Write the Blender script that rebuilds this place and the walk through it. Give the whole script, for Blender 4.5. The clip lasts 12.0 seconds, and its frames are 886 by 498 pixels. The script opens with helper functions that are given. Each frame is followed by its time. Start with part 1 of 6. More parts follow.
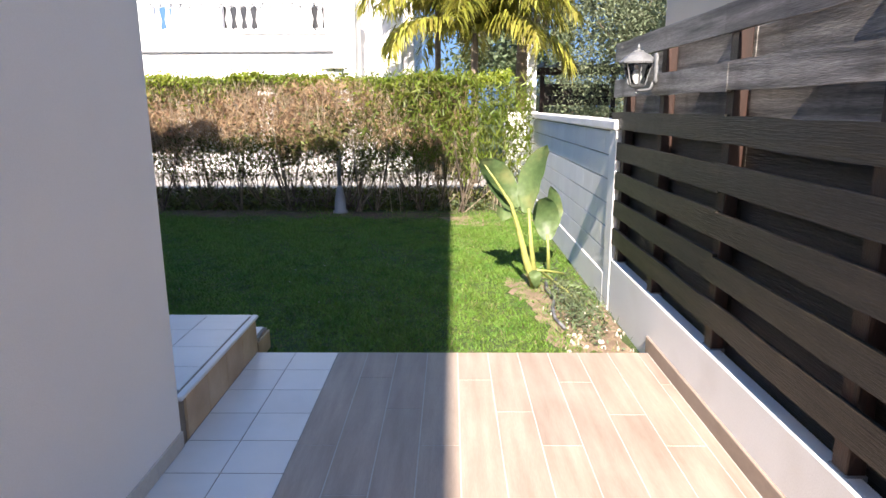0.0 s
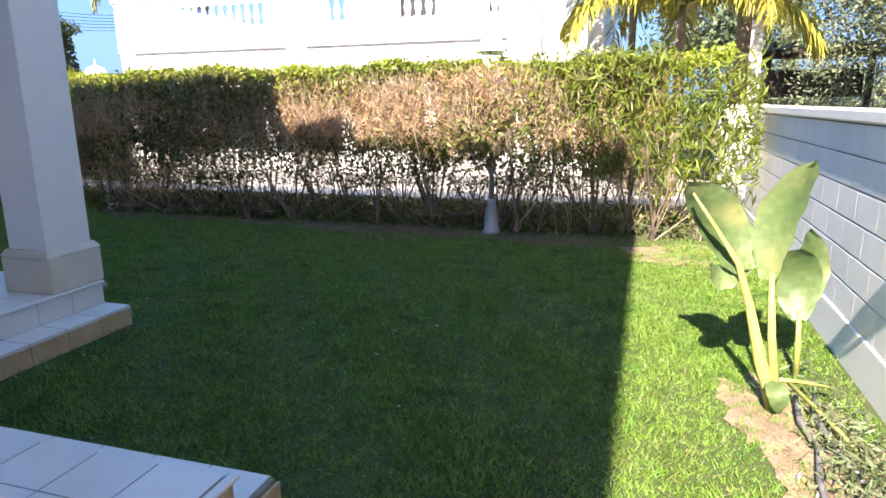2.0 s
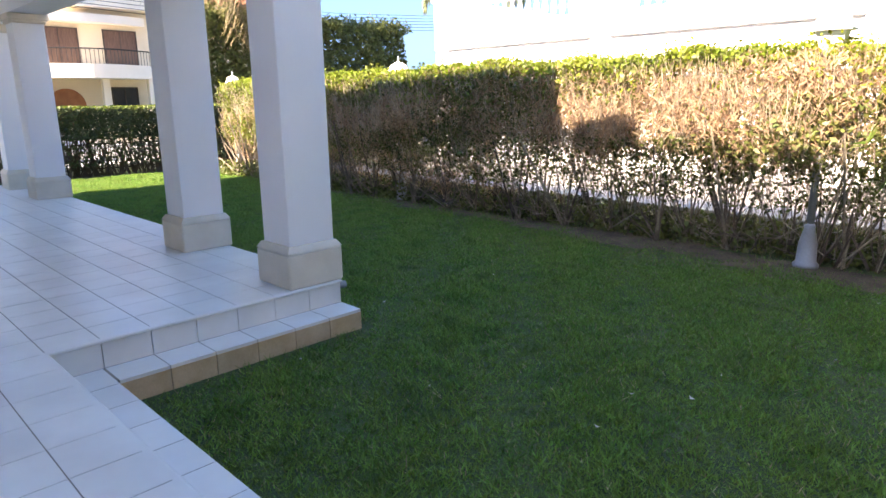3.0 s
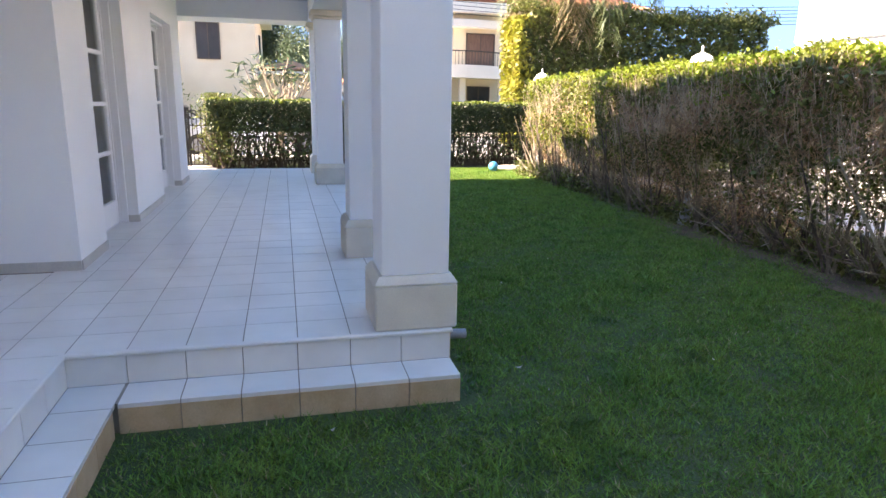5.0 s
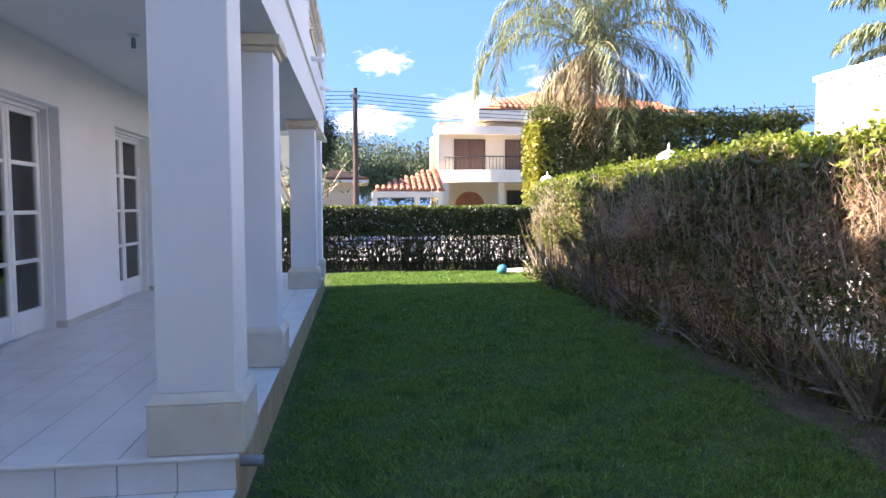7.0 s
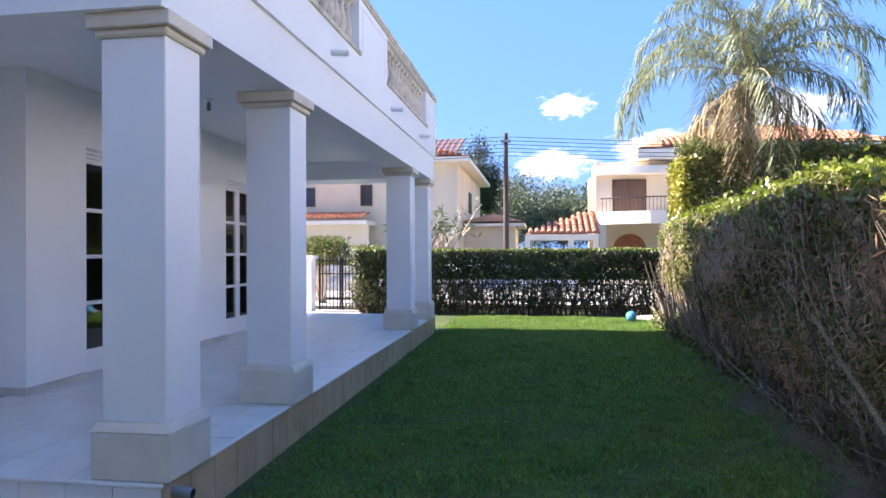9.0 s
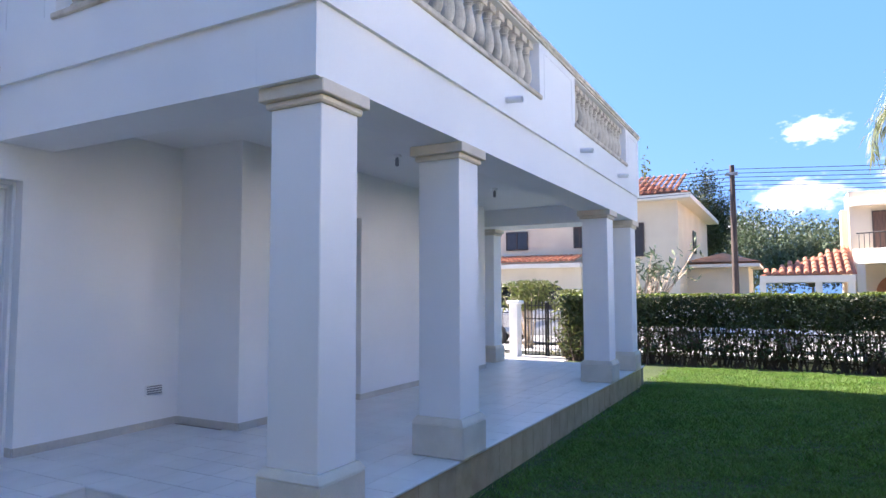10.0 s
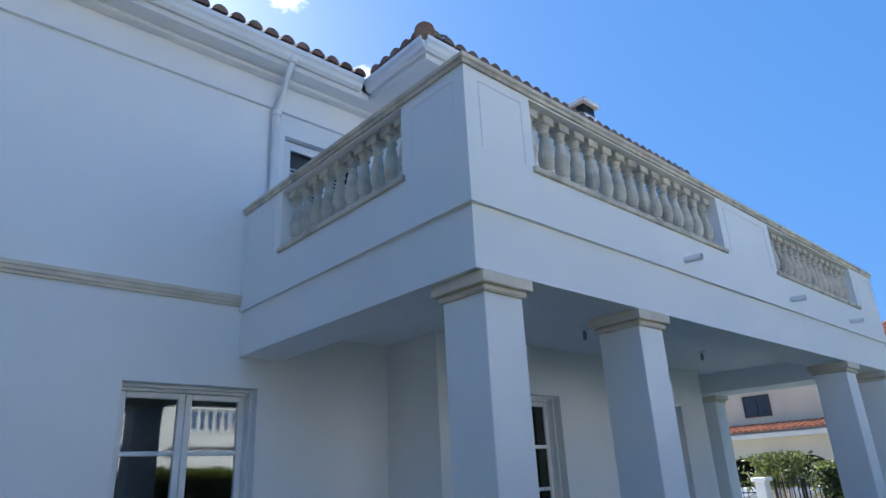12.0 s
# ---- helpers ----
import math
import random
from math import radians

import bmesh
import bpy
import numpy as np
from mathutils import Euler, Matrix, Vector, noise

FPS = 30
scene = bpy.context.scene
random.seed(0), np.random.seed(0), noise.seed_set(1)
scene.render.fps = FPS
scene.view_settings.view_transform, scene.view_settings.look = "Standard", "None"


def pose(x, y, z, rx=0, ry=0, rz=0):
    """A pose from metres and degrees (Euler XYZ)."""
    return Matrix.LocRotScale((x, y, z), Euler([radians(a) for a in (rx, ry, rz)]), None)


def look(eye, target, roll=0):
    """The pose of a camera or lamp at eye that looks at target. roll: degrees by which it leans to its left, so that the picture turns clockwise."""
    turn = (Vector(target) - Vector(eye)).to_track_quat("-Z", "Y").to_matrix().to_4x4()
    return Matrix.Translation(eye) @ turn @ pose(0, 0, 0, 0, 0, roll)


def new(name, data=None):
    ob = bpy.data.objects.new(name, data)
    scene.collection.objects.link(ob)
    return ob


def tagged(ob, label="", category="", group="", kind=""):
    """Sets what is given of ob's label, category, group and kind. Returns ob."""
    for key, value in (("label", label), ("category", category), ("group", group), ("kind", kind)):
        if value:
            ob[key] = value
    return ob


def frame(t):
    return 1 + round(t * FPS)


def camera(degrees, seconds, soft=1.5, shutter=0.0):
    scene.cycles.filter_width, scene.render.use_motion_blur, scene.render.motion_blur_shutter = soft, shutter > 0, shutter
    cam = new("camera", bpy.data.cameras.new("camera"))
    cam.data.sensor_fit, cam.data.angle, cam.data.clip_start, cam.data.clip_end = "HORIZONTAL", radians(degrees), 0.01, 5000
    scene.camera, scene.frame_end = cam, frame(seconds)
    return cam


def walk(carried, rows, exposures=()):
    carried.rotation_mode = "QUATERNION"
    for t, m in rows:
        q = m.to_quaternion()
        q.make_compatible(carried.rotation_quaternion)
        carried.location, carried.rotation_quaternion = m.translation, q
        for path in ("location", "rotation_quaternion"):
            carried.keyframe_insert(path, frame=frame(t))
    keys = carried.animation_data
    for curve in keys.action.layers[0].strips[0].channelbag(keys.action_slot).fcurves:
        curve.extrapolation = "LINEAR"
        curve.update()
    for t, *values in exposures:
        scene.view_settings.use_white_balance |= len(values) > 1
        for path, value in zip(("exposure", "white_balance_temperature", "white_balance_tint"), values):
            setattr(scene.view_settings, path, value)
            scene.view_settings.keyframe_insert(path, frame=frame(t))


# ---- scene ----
cam = camera(69.6, 12.0)
# seconds, eye, target, roll
PATH = [
    (0, (-0.059, 0.051, 1.708), (-0.084, 2.002, 1.269), -0.2),
    (0.5, (-0.036, 0.654, 1.691), (-0.072, 2.604, 1.249), -0.1),
    (1, (0.066, 1.252, 1.69), (-0.03, 3.199, 1.245), 0.0),
    (1.5, (0.041, 1.835, 1.68), (-0.241, 3.764, 1.233), -0.3),
    (1.8, (0.006, 2.169, 1.65), (-0.422, 4.078, 1.234), -1.3),
    (2, (-0.002, 2.356, 1.652), (-0.591, 4.215, 1.208), -0.7),
    (2.5, (-0.05, 2.842, 1.664), (-1.044, 4.519, 1.217), -0.8),
    (3, (-0.082, 3.318, 1.69), (-1.451, 4.702, 1.234), -0.7),
    (3.5, (-0.16, 3.777, 1.661), (-1.79, 4.844, 1.205), 0.0),
    (3.7, (-0.226, 3.993, 1.667), (-1.922, 4.946, 1.203), -0.0),
    (5.3, (-0.694, 5.487, 1.607), (-2.605, 5.909, 1.192), 0.8),
    (5.5, (-0.737, 5.634, 1.613), (-2.659, 6.049, 1.246), 0.7),
    (6, (-0.784, 5.992, 1.613), (-2.732, 6.368, 1.36), 0.4),
    (6.5, (-0.756, 6.377, 1.598), (-2.724, 6.689, 1.424), 0.2),
    (8.3, (-0.626, 7.698, 1.627), (-2.625, 7.737, 1.577), -0.4),
    (8.5, (-0.679, 7.819, 1.614), (-2.678, 7.769, 1.58), -0.4),
    (9, (-0.823, 8.183, 1.603), (-2.8, 7.882, 1.607), -0.2),
    (9.5, (-1.024, 8.41, 1.631), (-2.93, 7.808, 1.694), -0.2),
    (10, (-1.178, 8.509, 1.677), (-2.934, 7.561, 1.814), -0.2),
    (10.5, (-1.191, 8.596, 1.703), (-2.714, 7.321, 1.939), -0.1),
    (11, (-1.221, 8.675, 1.689), (-2.59, 7.265, 2.062), -1.1),
    (11.5, (-1.24, 8.755, 1.68), (-2.556, 7.348, 2.215), -2.4),
    (12, (-1.255, 8.814, 1.666), (-2.531, 7.437, 2.356), -2.8),
]
# seconds, stops, kelvin, tint
EXPOSURES = [(0.0, 1.79, 7100, 15), (1.5, 2.08, 7300, 16), (2.5, 2.55, 7700, 19), (3.5, 2.9, 8400, 20), (5.5, 2.70, 8150, 20), (6.5, 2.38, 7450, 21), (8.5, 2.26, 6850, 23), (9.5, 2.25, 6800, 22), (10.5, 2.15, 6500, 17), (11.0, 1.85, 6250, 12), (12.0, 1.42, 6050, 6)]
walk(cam, [(t, look(eye, target, roll)) for t, eye, target, roll in PATH], EXPOSURES)

# ---- light ----
SUN_ELEVATION, SUN_FROM = 38.0, -93.5   # degrees; SUN_FROM is the compass angle in the xy plane that the light comes from
world = bpy.data.worlds.new("sky")
scene.world = world
world.use_nodes = True
_wn = world.node_tree.nodes
_sky = _wn.new("ShaderNodeTexSky")
_sky.sky_type, _sky.sun_disc = "NISHITA", False
_sky.sun_elevation = radians(SUN_ELEVATION)
_sky.sun_rotation = radians(90.0 - SUN_FROM)
_sky.air_density, _sky.dust_density, _sky.ozone_density = 0.9, 2.0, 5.0
_bg = _wn["Background"]
_bg.inputs["Strength"].default_value = 0.13
_even = _wn.new("ShaderNodeMix")   # clear winter air: the sky is nearly as blue low down as high up
_even.data_type = "RGBA"
_even.inputs["Factor"].default_value = 0.82
_even.inputs["B"].default_value = (0.27, 0.87, 2.22, 1.0)
world.node_tree.links.new(_sky.outputs[0], _even.inputs["A"])
world.node_tree.links.new(_even.outputs["Result"], _bg.inputs["Color"])
sun = new("sun", bpy.data.lights.new("sun", "SUN"))
sun.data.energy, sun.data.angle, sun.data.color = 4.5, radians(0.5), (1.0, 0.94, 0.86)
_dir = Vector((math.cos(radians(SUN_FROM)) * math.cos(radians(SUN_ELEVATION)),
               math.sin(radians(SUN_FROM)) * math.cos(radians(SUN_ELEVATION)), math.sin(radians(SUN_ELEVATION))))
sun.matrix_world = look(_dir * 60, (0, 0, 0))
# fair-weather clouds: bearing, height, half width, half height (as fractions of their distance), seed
CLOUDS = ((87.2, 12.6, 0.06, 0.03, 1), (79.2, 8.8, 0.11, 0.04, 2), (88.4, 7.6, 0.09, 0.04, 3), (95.0, 5.0, 0.12, 0.04, 4), (70.0, 10.8, 0.12, 0.05, 5), (144.3, 36.0, 0.04, 0.02, 6), (152.5, 41.3, 0.04, 0.025, 7))

# ---- materials ----
def material(name, dark, light, scale=3.0, rough=0.7, bump=0.0, bump_scale=60.0, grain=0.15, metal=0.0,
             stain=None, stain_scale=0.8, stain_amount=0.0, per_piece=0.0, island=0.0, stretch=(1, 1, 1), coat=0.0, through_light=0.0, rough_var=0.08):
    """A surface with broad variation between two colours, fine grain, optional stains, relief and variation from piece to piece."""
    m = bpy.data.materials.new(name)
    m.use_nodes = True
    n, l = m.node_tree.nodes, m.node_tree.links
    b = n["Principled BSDF"]
    co = n.new("ShaderNodeTexCoord")
    geo = n.new("ShaderNodeNewGeometry")
    mp = n.new("ShaderNodeMapping")
    mp.inputs["Scale"].default_value = stretch
    l.new(geo.outputs["Position"], mp.inputs["Vector"])
    big = n.new("ShaderNodeTexNoise")
    big.inputs["Scale"].default_value, big.inputs["Detail"].default_value = scale, 6.0
    l.new(mp.outputs[0], big.inputs["Vector"])
    ramp = n.new("ShaderNodeMapRange")
    ramp.inputs[1].default_value, ramp.inputs[2].default_value = 0.32, 0.68
    l.new(big.outputs["Fac"], ramp.inputs[0])
    mix = n.new("ShaderNodeMix")
    mix.data_type = "RGBA"
    mix.inputs["A"].default_value, mix.inputs["B"].default_value = (*dark, 1), (*light, 1)
    l.new(ramp.outputs[0], mix.inputs["Factor"])
    out = mix.outputs["Result"]
    fine = n.new("ShaderNodeTexNoise")
    fine.inputs["Scale"].default_value, fine.inputs["Detail"].default_value = bump_scale, 4.0
    l.new(mp.outputs[0], fine.inputs["Vector"])
    hsv = n.new("ShaderNodeHueSaturation")
    amount = n.new("ShaderNodeMapRange")
    amount.inputs[1].default_value, amount.inputs[2].default_value = 0.3, 0.7
    amount.inputs[3].default_value, amount.inputs[4].default_value = 1.0 - grain, 1.0 + grain
    l.new(fine.outputs["Fac"], amount.inputs[0])
    l.new(out, hsv.inputs["Color"])
    val = amount.outputs[0]
    if per_piece or island:
        if per_piece:
            rnd = n.new("ShaderNodeObjectInfo").outputs["Random"]
        else:
            rnd = geo.outputs["Random Per Island"]
        pr = n.new("ShaderNodeMapRange")
        k = per_piece or island
        pr.inputs[3].default_value, pr.inputs[4].default_value = 1.0 - k, 1.0 + k
        l.new(rnd, pr.inputs[0])
        mul = n.new("ShaderNodeMath")
        mul.operation = "MULTIPLY"
        l.new(val, mul.inputs[0]), l.new(pr.outputs[0], mul.inputs[1])
        val = mul.outputs[0]
        hr = n.new("ShaderNodeMapRange")
        hr.inputs[3].default_value, hr.inputs[4].default_value = 0.5 - 0.06 * k, 0.5 + 0.06 * k
        l.new(rnd, hr.inputs[0]), l.new(hr.outputs[0], hsv.inputs["Hue"])
    l.new(val, hsv.inputs["Value"])
    out = hsv.outputs[0]
    if stain:
        sn = n.new("ShaderNodeTexNoise")
        sn.inputs["Scale"].default_value, sn.inputs["Detail"].default_value = stain_scale, 8.0
        l.new(geo.outputs["Position"], sn.inputs["Vector"])
        sr = n.new("ShaderNodeMapRange")
        sr.inputs[1].default_value, sr.inputs[2].default_value, sr.inputs[4].default_value = 0.52, 0.72, stain_amount
        l.new(sn.outputs["Fac"], sr.inputs[0])
        sm = n.new("ShaderNodeMix")
        sm.data_type = "RGBA"
        sm.inputs["B"].default_value = (*stain, 1)
        l.new(sr.outputs[0], sm.inputs["Factor"]), l.new(out, sm.inputs["A"])
        out = sm.outputs["Result"]
    l.new(out, b.inputs["Base Color"])
    rr = n.new("ShaderNodeMapRange")
    rr.inputs[3].default_value, rr.inputs[4].default_value = max(0.02, rough - rough_var), min(1.0, rough + rough_var)
    l.new(fine.outputs["Fac"], rr.inputs[0]), l.new(rr.outputs[0], b.inputs["Roughness"])
    b.inputs["Metallic"].default_value = metal
    b.inputs["Coat Weight"].default_value = coat
    if bump:
        bp = n.new("ShaderNodeBump")
        bp.inputs["Strength"].default_value, bp.inputs["Distance"].default_value = min(1.0, bump), 0.01
        l.new(fine.outputs["Fac"], bp.inputs["Height"]), l.new(bp.outputs[0], b.inputs["Normal"])
    if through_light:
        tr = n.new("ShaderNodeBsdfTranslucent")
        l.new(out, tr.inputs["Color"])
        ms = n.new("ShaderNodeMixShader")
        ms.inputs[0].default_value = through_light
        l.new(b.outputs[0], ms.inputs[1]), l.new(tr.outputs[0], ms.inputs[2])
        l.new(ms.outputs[0], n["Material Output"].inputs["Surface"])
    return m


def glass_material(name, tint=(0.9, 0.95, 0.95)):
    m = bpy.data.materials.new(name)
    m.use_nodes = True
    n, l = m.node_tree.nodes, m.node_tree.links
    n.remove(n["Principled BSDF"])
    tr, gl, ms = n.new("ShaderNodeBsdfTransparent"), n.new("ShaderNodeBsdfGlossy"), n.new("ShaderNodeMixShader")
    tr.inputs["Color"].default_value = (*tint, 1)
    gl.inputs["Roughness"].default_value = 0.02
    fr = n.new("ShaderNodeFresnel")
    fr.inputs["IOR"].default_value = 1.9
    l.new(fr.outputs[0], ms.inputs[0]), l.new(tr.outputs[0], ms.inputs[1]), l.new(gl.outputs[0], ms.inputs[2])
    l.new(ms.outputs[0], n["Material Output"].inputs["Surface"])
    return m


M_RENDER = material("white_render", (0.84, 0.84, 0.84), (0.88, 0.88, 0.875), 0.9, 0.85, 0.25, 220, 0.02, stain=(0.62, 0.6, 0.56), stain_scale=0.7, stain_amount=0.12)
M_SOFFIT = material("soffit_paint", (0.82, 0.82, 0.80), (0.87, 0.87, 0.85), 0.8, 0.9, 0.15, 200, 0.02)
M_STONE = material("cast_stone", (0.66, 0.59, 0.485), (0.74, 0.67, 0.565), 4.0, 0.8, 0.3, 160, 0.06, stain=(0.42, 0.36, 0.28), stain_scale=3.0, stain_amount=0.25)
M_OLDSTONE = material("weathered_cast_stone", (0.55, 0.48, 0.38), (0.72, 0.65, 0.54), 7.0, 0.9, 0.5, 120, 0.1, stain=(0.16, 0.15, 0.13), stain_scale=4.0, stain_amount=0.6)
M_TILE = material("floor_tile", (0.68, 0.655, 0.62), (0.76, 0.735, 0.70), 2.5, 0.30, 0.012, 14, 0.012, rough_var=0.015, stain=(0.5, 0.46, 0.4), stain_scale=2.0, stain_amount=0.25, per_piece=0.03)
M_GROUT = material("grout", (0.21, 0.175, 0.14), (0.32, 0.28, 0.23), 6.0, 0.95, 0.3, 120, 0.1)
M_RISER = material("riser_tile", (0.48, 0.33, 0.19), (0.62, 0.46, 0.30), 5.0, 0.5, 0.15, 90, 0.06, stain=(0.30, 0.19, 0.11), stain_scale=3.0, stain_amount=0.45, per_piece=0.05)
M_WOODTILE = material("wood_look_tile", (0.30, 0.235, 0.19), (0.39, 0.315, 0.26), 3.0, 0.5, 0.1, 40, 0.08, stain=(0.5, 0.43, 0.36), stain_scale=1.6, stain_amount=0.25, per_piece=0.06, stretch=(6, 0.6, 1))
M_WALLPAINT = material("boundary_wall_paint", (0.83, 0.835, 0.84), (0.88, 0.88, 0.88), 1.5, 0.85, 0.3, 120, 0.03, stain=(0.5, 0.48, 0.44), stain_scale=1.5, stain_amount=0.3)
M_BLOCK = material("grey_painted_block", (0.74, 0.755, 0.775), (0.82, 0.83, 0.84), 2.0, 0.85, 0.3, 100, 0.04, per_piece=0.03, stain=(0.42, 0.42, 0.42), stain_scale=2.0, stain_amount=0.2)
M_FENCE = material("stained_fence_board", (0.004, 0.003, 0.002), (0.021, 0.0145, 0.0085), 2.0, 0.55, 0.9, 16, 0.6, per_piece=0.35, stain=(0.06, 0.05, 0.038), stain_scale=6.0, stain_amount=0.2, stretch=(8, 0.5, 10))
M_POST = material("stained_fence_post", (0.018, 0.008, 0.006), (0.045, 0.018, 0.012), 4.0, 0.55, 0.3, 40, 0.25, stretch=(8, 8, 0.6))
M_SOIL = material("dry_soil", (0.16, 0.11, 0.075), (0.30, 0.22, 0.15), 5.0, 0.95, 0.8, 60, 0.3)
M_EARTH = material("dark_earth", (0.06, 0.042, 0.026), (0.13, 0.09, 0.055), 4.0, 0.95, 0.8, 50, 0.4)
M_GROUND = material("lawn_ground", (0.035, 0.06, 0.015), (0.06, 0.09, 0.02), 1.2, 0.95, 0.9, 90, 0.5, stain=(0.16, 0.12, 0.07), stain_scale=0.9, stain_amount=0.25)
M_GRASS = material("grass_blade", (0.085, 0.19, 0.026), (0.205, 0.325, 0.05), 2.6, 0.6, 0, 40, 0.2, island=0.38, stain=(0.03, 0.085, 0.01), stain_scale=2.6, stain_amount=0.8, through_light=0.3)
M_LEAF_DARK = material("hedge_leaf", (0.085, 0.105, 0.028), (0.18, 0.195, 0.055), 4.0, 0.5, 0, 30, 0.2, island=0.4, through_light=0.38)
# brighter hedge leaf: sunlight is put into its colour
M_LEAF_BRIGHT = material("sunlit_hedge_leaf", (0.13, 0.19, 0.02), (0.25, 0.29, 0.03), 1.0, 0.5, 0, 30, 0.2, island=0.35, through_light=0.35)
M_LEAF_DRY = material("dry_hedge_leaf", (0.30, 0.19, 0.115), (0.56, 0.40, 0.265), 5.0, 0.9, 0, 30, 0.15, island=0.3, through_light=0.38)
M_TWIG = material("grey_twig", (0.30, 0.235, 0.17), (0.52, 0.43, 0.33), 6.0, 0.9, 0.3, 60, 0.25, island=0.3)
M_ROOF = material("clay_roof_tile", (0.36, 0.13, 0.07), (0.52, 0.24, 0.13), 2.0, 0.8, 0.3, 40, 0.2, per_piece=0.2, island=0.25, stain=(0.16, 0.12, 0.09), stain_scale=1.2, stain_amount=0.4)
M_FRAME = material("white_joinery", (0.78, 0.78, 0.78), (0.82, 0.82, 0.82), 3.0, 0.4, 0.05, 80, 0.02)
# indoor shade is put into this grey
M_ROOM = material("room_shade_grey", (0.10, 0.10, 0.10), (0.14, 0.135, 0.13), 1.0, 0.9, 0, 40, 0.05)
# black iron; also the plugs that stand in for shade in openings
M_BLACK = material("black_iron_and_shade", (0.015, 0.015, 0.016), (0.03, 0.03, 0.03), 8.0, 0.5, 0.1, 80, 0.2, metal=0.4)
M_VILLA = material("villa_render", (0.70, 0.59, 0.43), (0.78, 0.67, 0.51), 0.8, 0.9, 0.2, 60, 0.03, stain=(0.5, 0.45, 0.38), stain_scale=0.5, stain_amount=0.15)
M_ASPHALT = material("asphalt", (0.20, 0.195, 0.185), (0.28, 0.275, 0.26), 1.5, 0.9, 0.4, 80, 0.2)
M_PAVE = material("concrete_paving", (0.42, 0.40, 0.37), (0.52, 0.50, 0.46), 1.5, 0.9, 0.3, 60, 0.1)
M_DRIVE = material("worn_drive_paving", (0.28, 0.27, 0.26), (0.42, 0.40, 0.38), 1.2, 0.9, 0.3, 60, 0.2, stain=(0.13, 0.12, 0.11), stain_scale=1.4, stain_amount=0.6)
M_GLASS = glass_material("window_glass")
M_CURTAIN = material("grey_blind", (0.20, 0.20, 0.20), (0.26, 0.26, 0.255), 1.5, 0.8, 0.1, 60, 0.04)
M_GREYMETAL = material("grey_plastic", (0.22, 0.23, 0.25), (0.30, 0.31, 0.33), 6.0, 0.5, 0.1, 60, 0.08)
# yellow palm leaf; also puts sunlight into the tall hedge's end
M_YELLOWLEAF = material("yellow_palm_and_sunlit_leaf", (0.20, 0.21, 0.03), (0.34, 0.32, 0.05), 1.0, 0.5, 0, 30, 0.2, island=0.35, through_light=0.35)
M_BAMBOO = material("long_green_leaf", (0.07, 0.11, 0.015), (0.18, 0.22, 0.03), 1.2, 0.5, 0, 30, 0.2, island=0.4, through_light=0.35)
M_PALMLEAF = material("palm_leaf", (0.11, 0.15, 0.06), (0.26, 0.29, 0.15), 0.8, 0.5, 0, 30, 0.2, island=0.4, through_light=0.25)
M_DEADPALM = material("dead_palm_leaf", (0.24, 0.19, 0.10), (0.40, 0.33, 0.20), 1.0, 0.8, 0, 30, 0.2, island=0.3, through_light=0.2)
M_OLIVE = material("grey_green_leaf", (0.07, 0.10, 0.05), (0.14, 0.18, 0.09), 1.0, 0.6, 0, 30, 0.2, island=0.4, through_light=0.2)
M_BANANA = material("banana_leaf", (0.075, 0.14, 0.05), (0.155, 0.225, 0.09), 2.5, 0.45, 0.2, 25, 0.15, stain=(0.35, 0.30, 0.12), stain_scale=5.0, stain_amount=0.35, through_light=0.35)
M_BANANASTEM = material("banana_stalk", (0.24, 0.27, 0.07), (0.36, 0.36, 0.12), 4.0, 0.5, 0.2, 40, 0.15)
M_BARK = material("palm_bark", (0.14, 0.11, 0.08), (0.26, 0.21, 0.16), 4.0, 0.9, 0.6, 40, 0.25)
M_LAMPGREY = material("weathered_lamp_metal", (0.10, 0.105, 0.115), (0.20, 0.21, 0.22), 8.0, 0.6, 0.2, 60, 0.15)
M_BALL = material("blue_plastic", (0.03, 0.22, 0.40), (0.06, 0.32, 0.52), 5.0, 0.45, 0.0, 40, 0.05)
M_BROWNDOOR = material("varnished_brown_door", (0.28, 0.09, 0.03), (0.38, 0.14, 0.05), 3.0, 0.45, 0.1, 40, 0.15)
M_CURTAINBROWN = material("brown_curtain", (0.10, 0.055, 0.04), (0.17, 0.10, 0.07), 6.0, 0.8, 0.1, 60, 0.15, stretch=(6, 6, 0.5))
# window glass, also used for dark sheets that stand in for shade
M_DARKWIN = material("dark_window_and_shade", (0.03, 0.032, 0.035), (0.06, 0.06, 0.065), 1.0, 0.12, 0, 40, 0.1)
M_CARPAINT = material("silver_car_paint", (0.42, 0.43, 0.45), (0.5, 0.51, 0.53), 3.0, 0.28, 0, 60, 0.02, metal=0.5, coat=0.6)
M_TYRE = material("tyre_rubber", (0.02, 0.02, 0.02), (0.035, 0.035, 0.035), 8.0, 0.85, 0.2, 60, 0.1)
M_POLE = material("creosoted_pole", (0.05, 0.035, 0.03), (0.10, 0.07, 0.055), 4.0, 0.8, 0.3, 40, 0.2, stretch=(6, 6, 0.5))
M_STONEBIT = material("pale_rubble", (0.36, 0.32, 0.27), (0.55, 0.50, 0.44), 8.0, 0.9, 0.4, 80, 0.15, island=0.2)
M_BEIGE = material("neighbour_beige_render", (0.55, 0.47, 0.38), (0.62, 0.54, 0.44), 0.8, 0.9, 0.2, 60, 0.03)
M_FROST = material("milky_glass", (0.62, 0.66, 0.66), (0.70, 0.73, 0.73), 3.0, 0.3, 0, 60, 0.03)
M_SKIRT = material("pale_skirting_tile", (0.50, 0.47, 0.42), (0.58, 0.55, 0.50), 4.0, 0.5, 0.1, 60, 0.05, island=0.05)
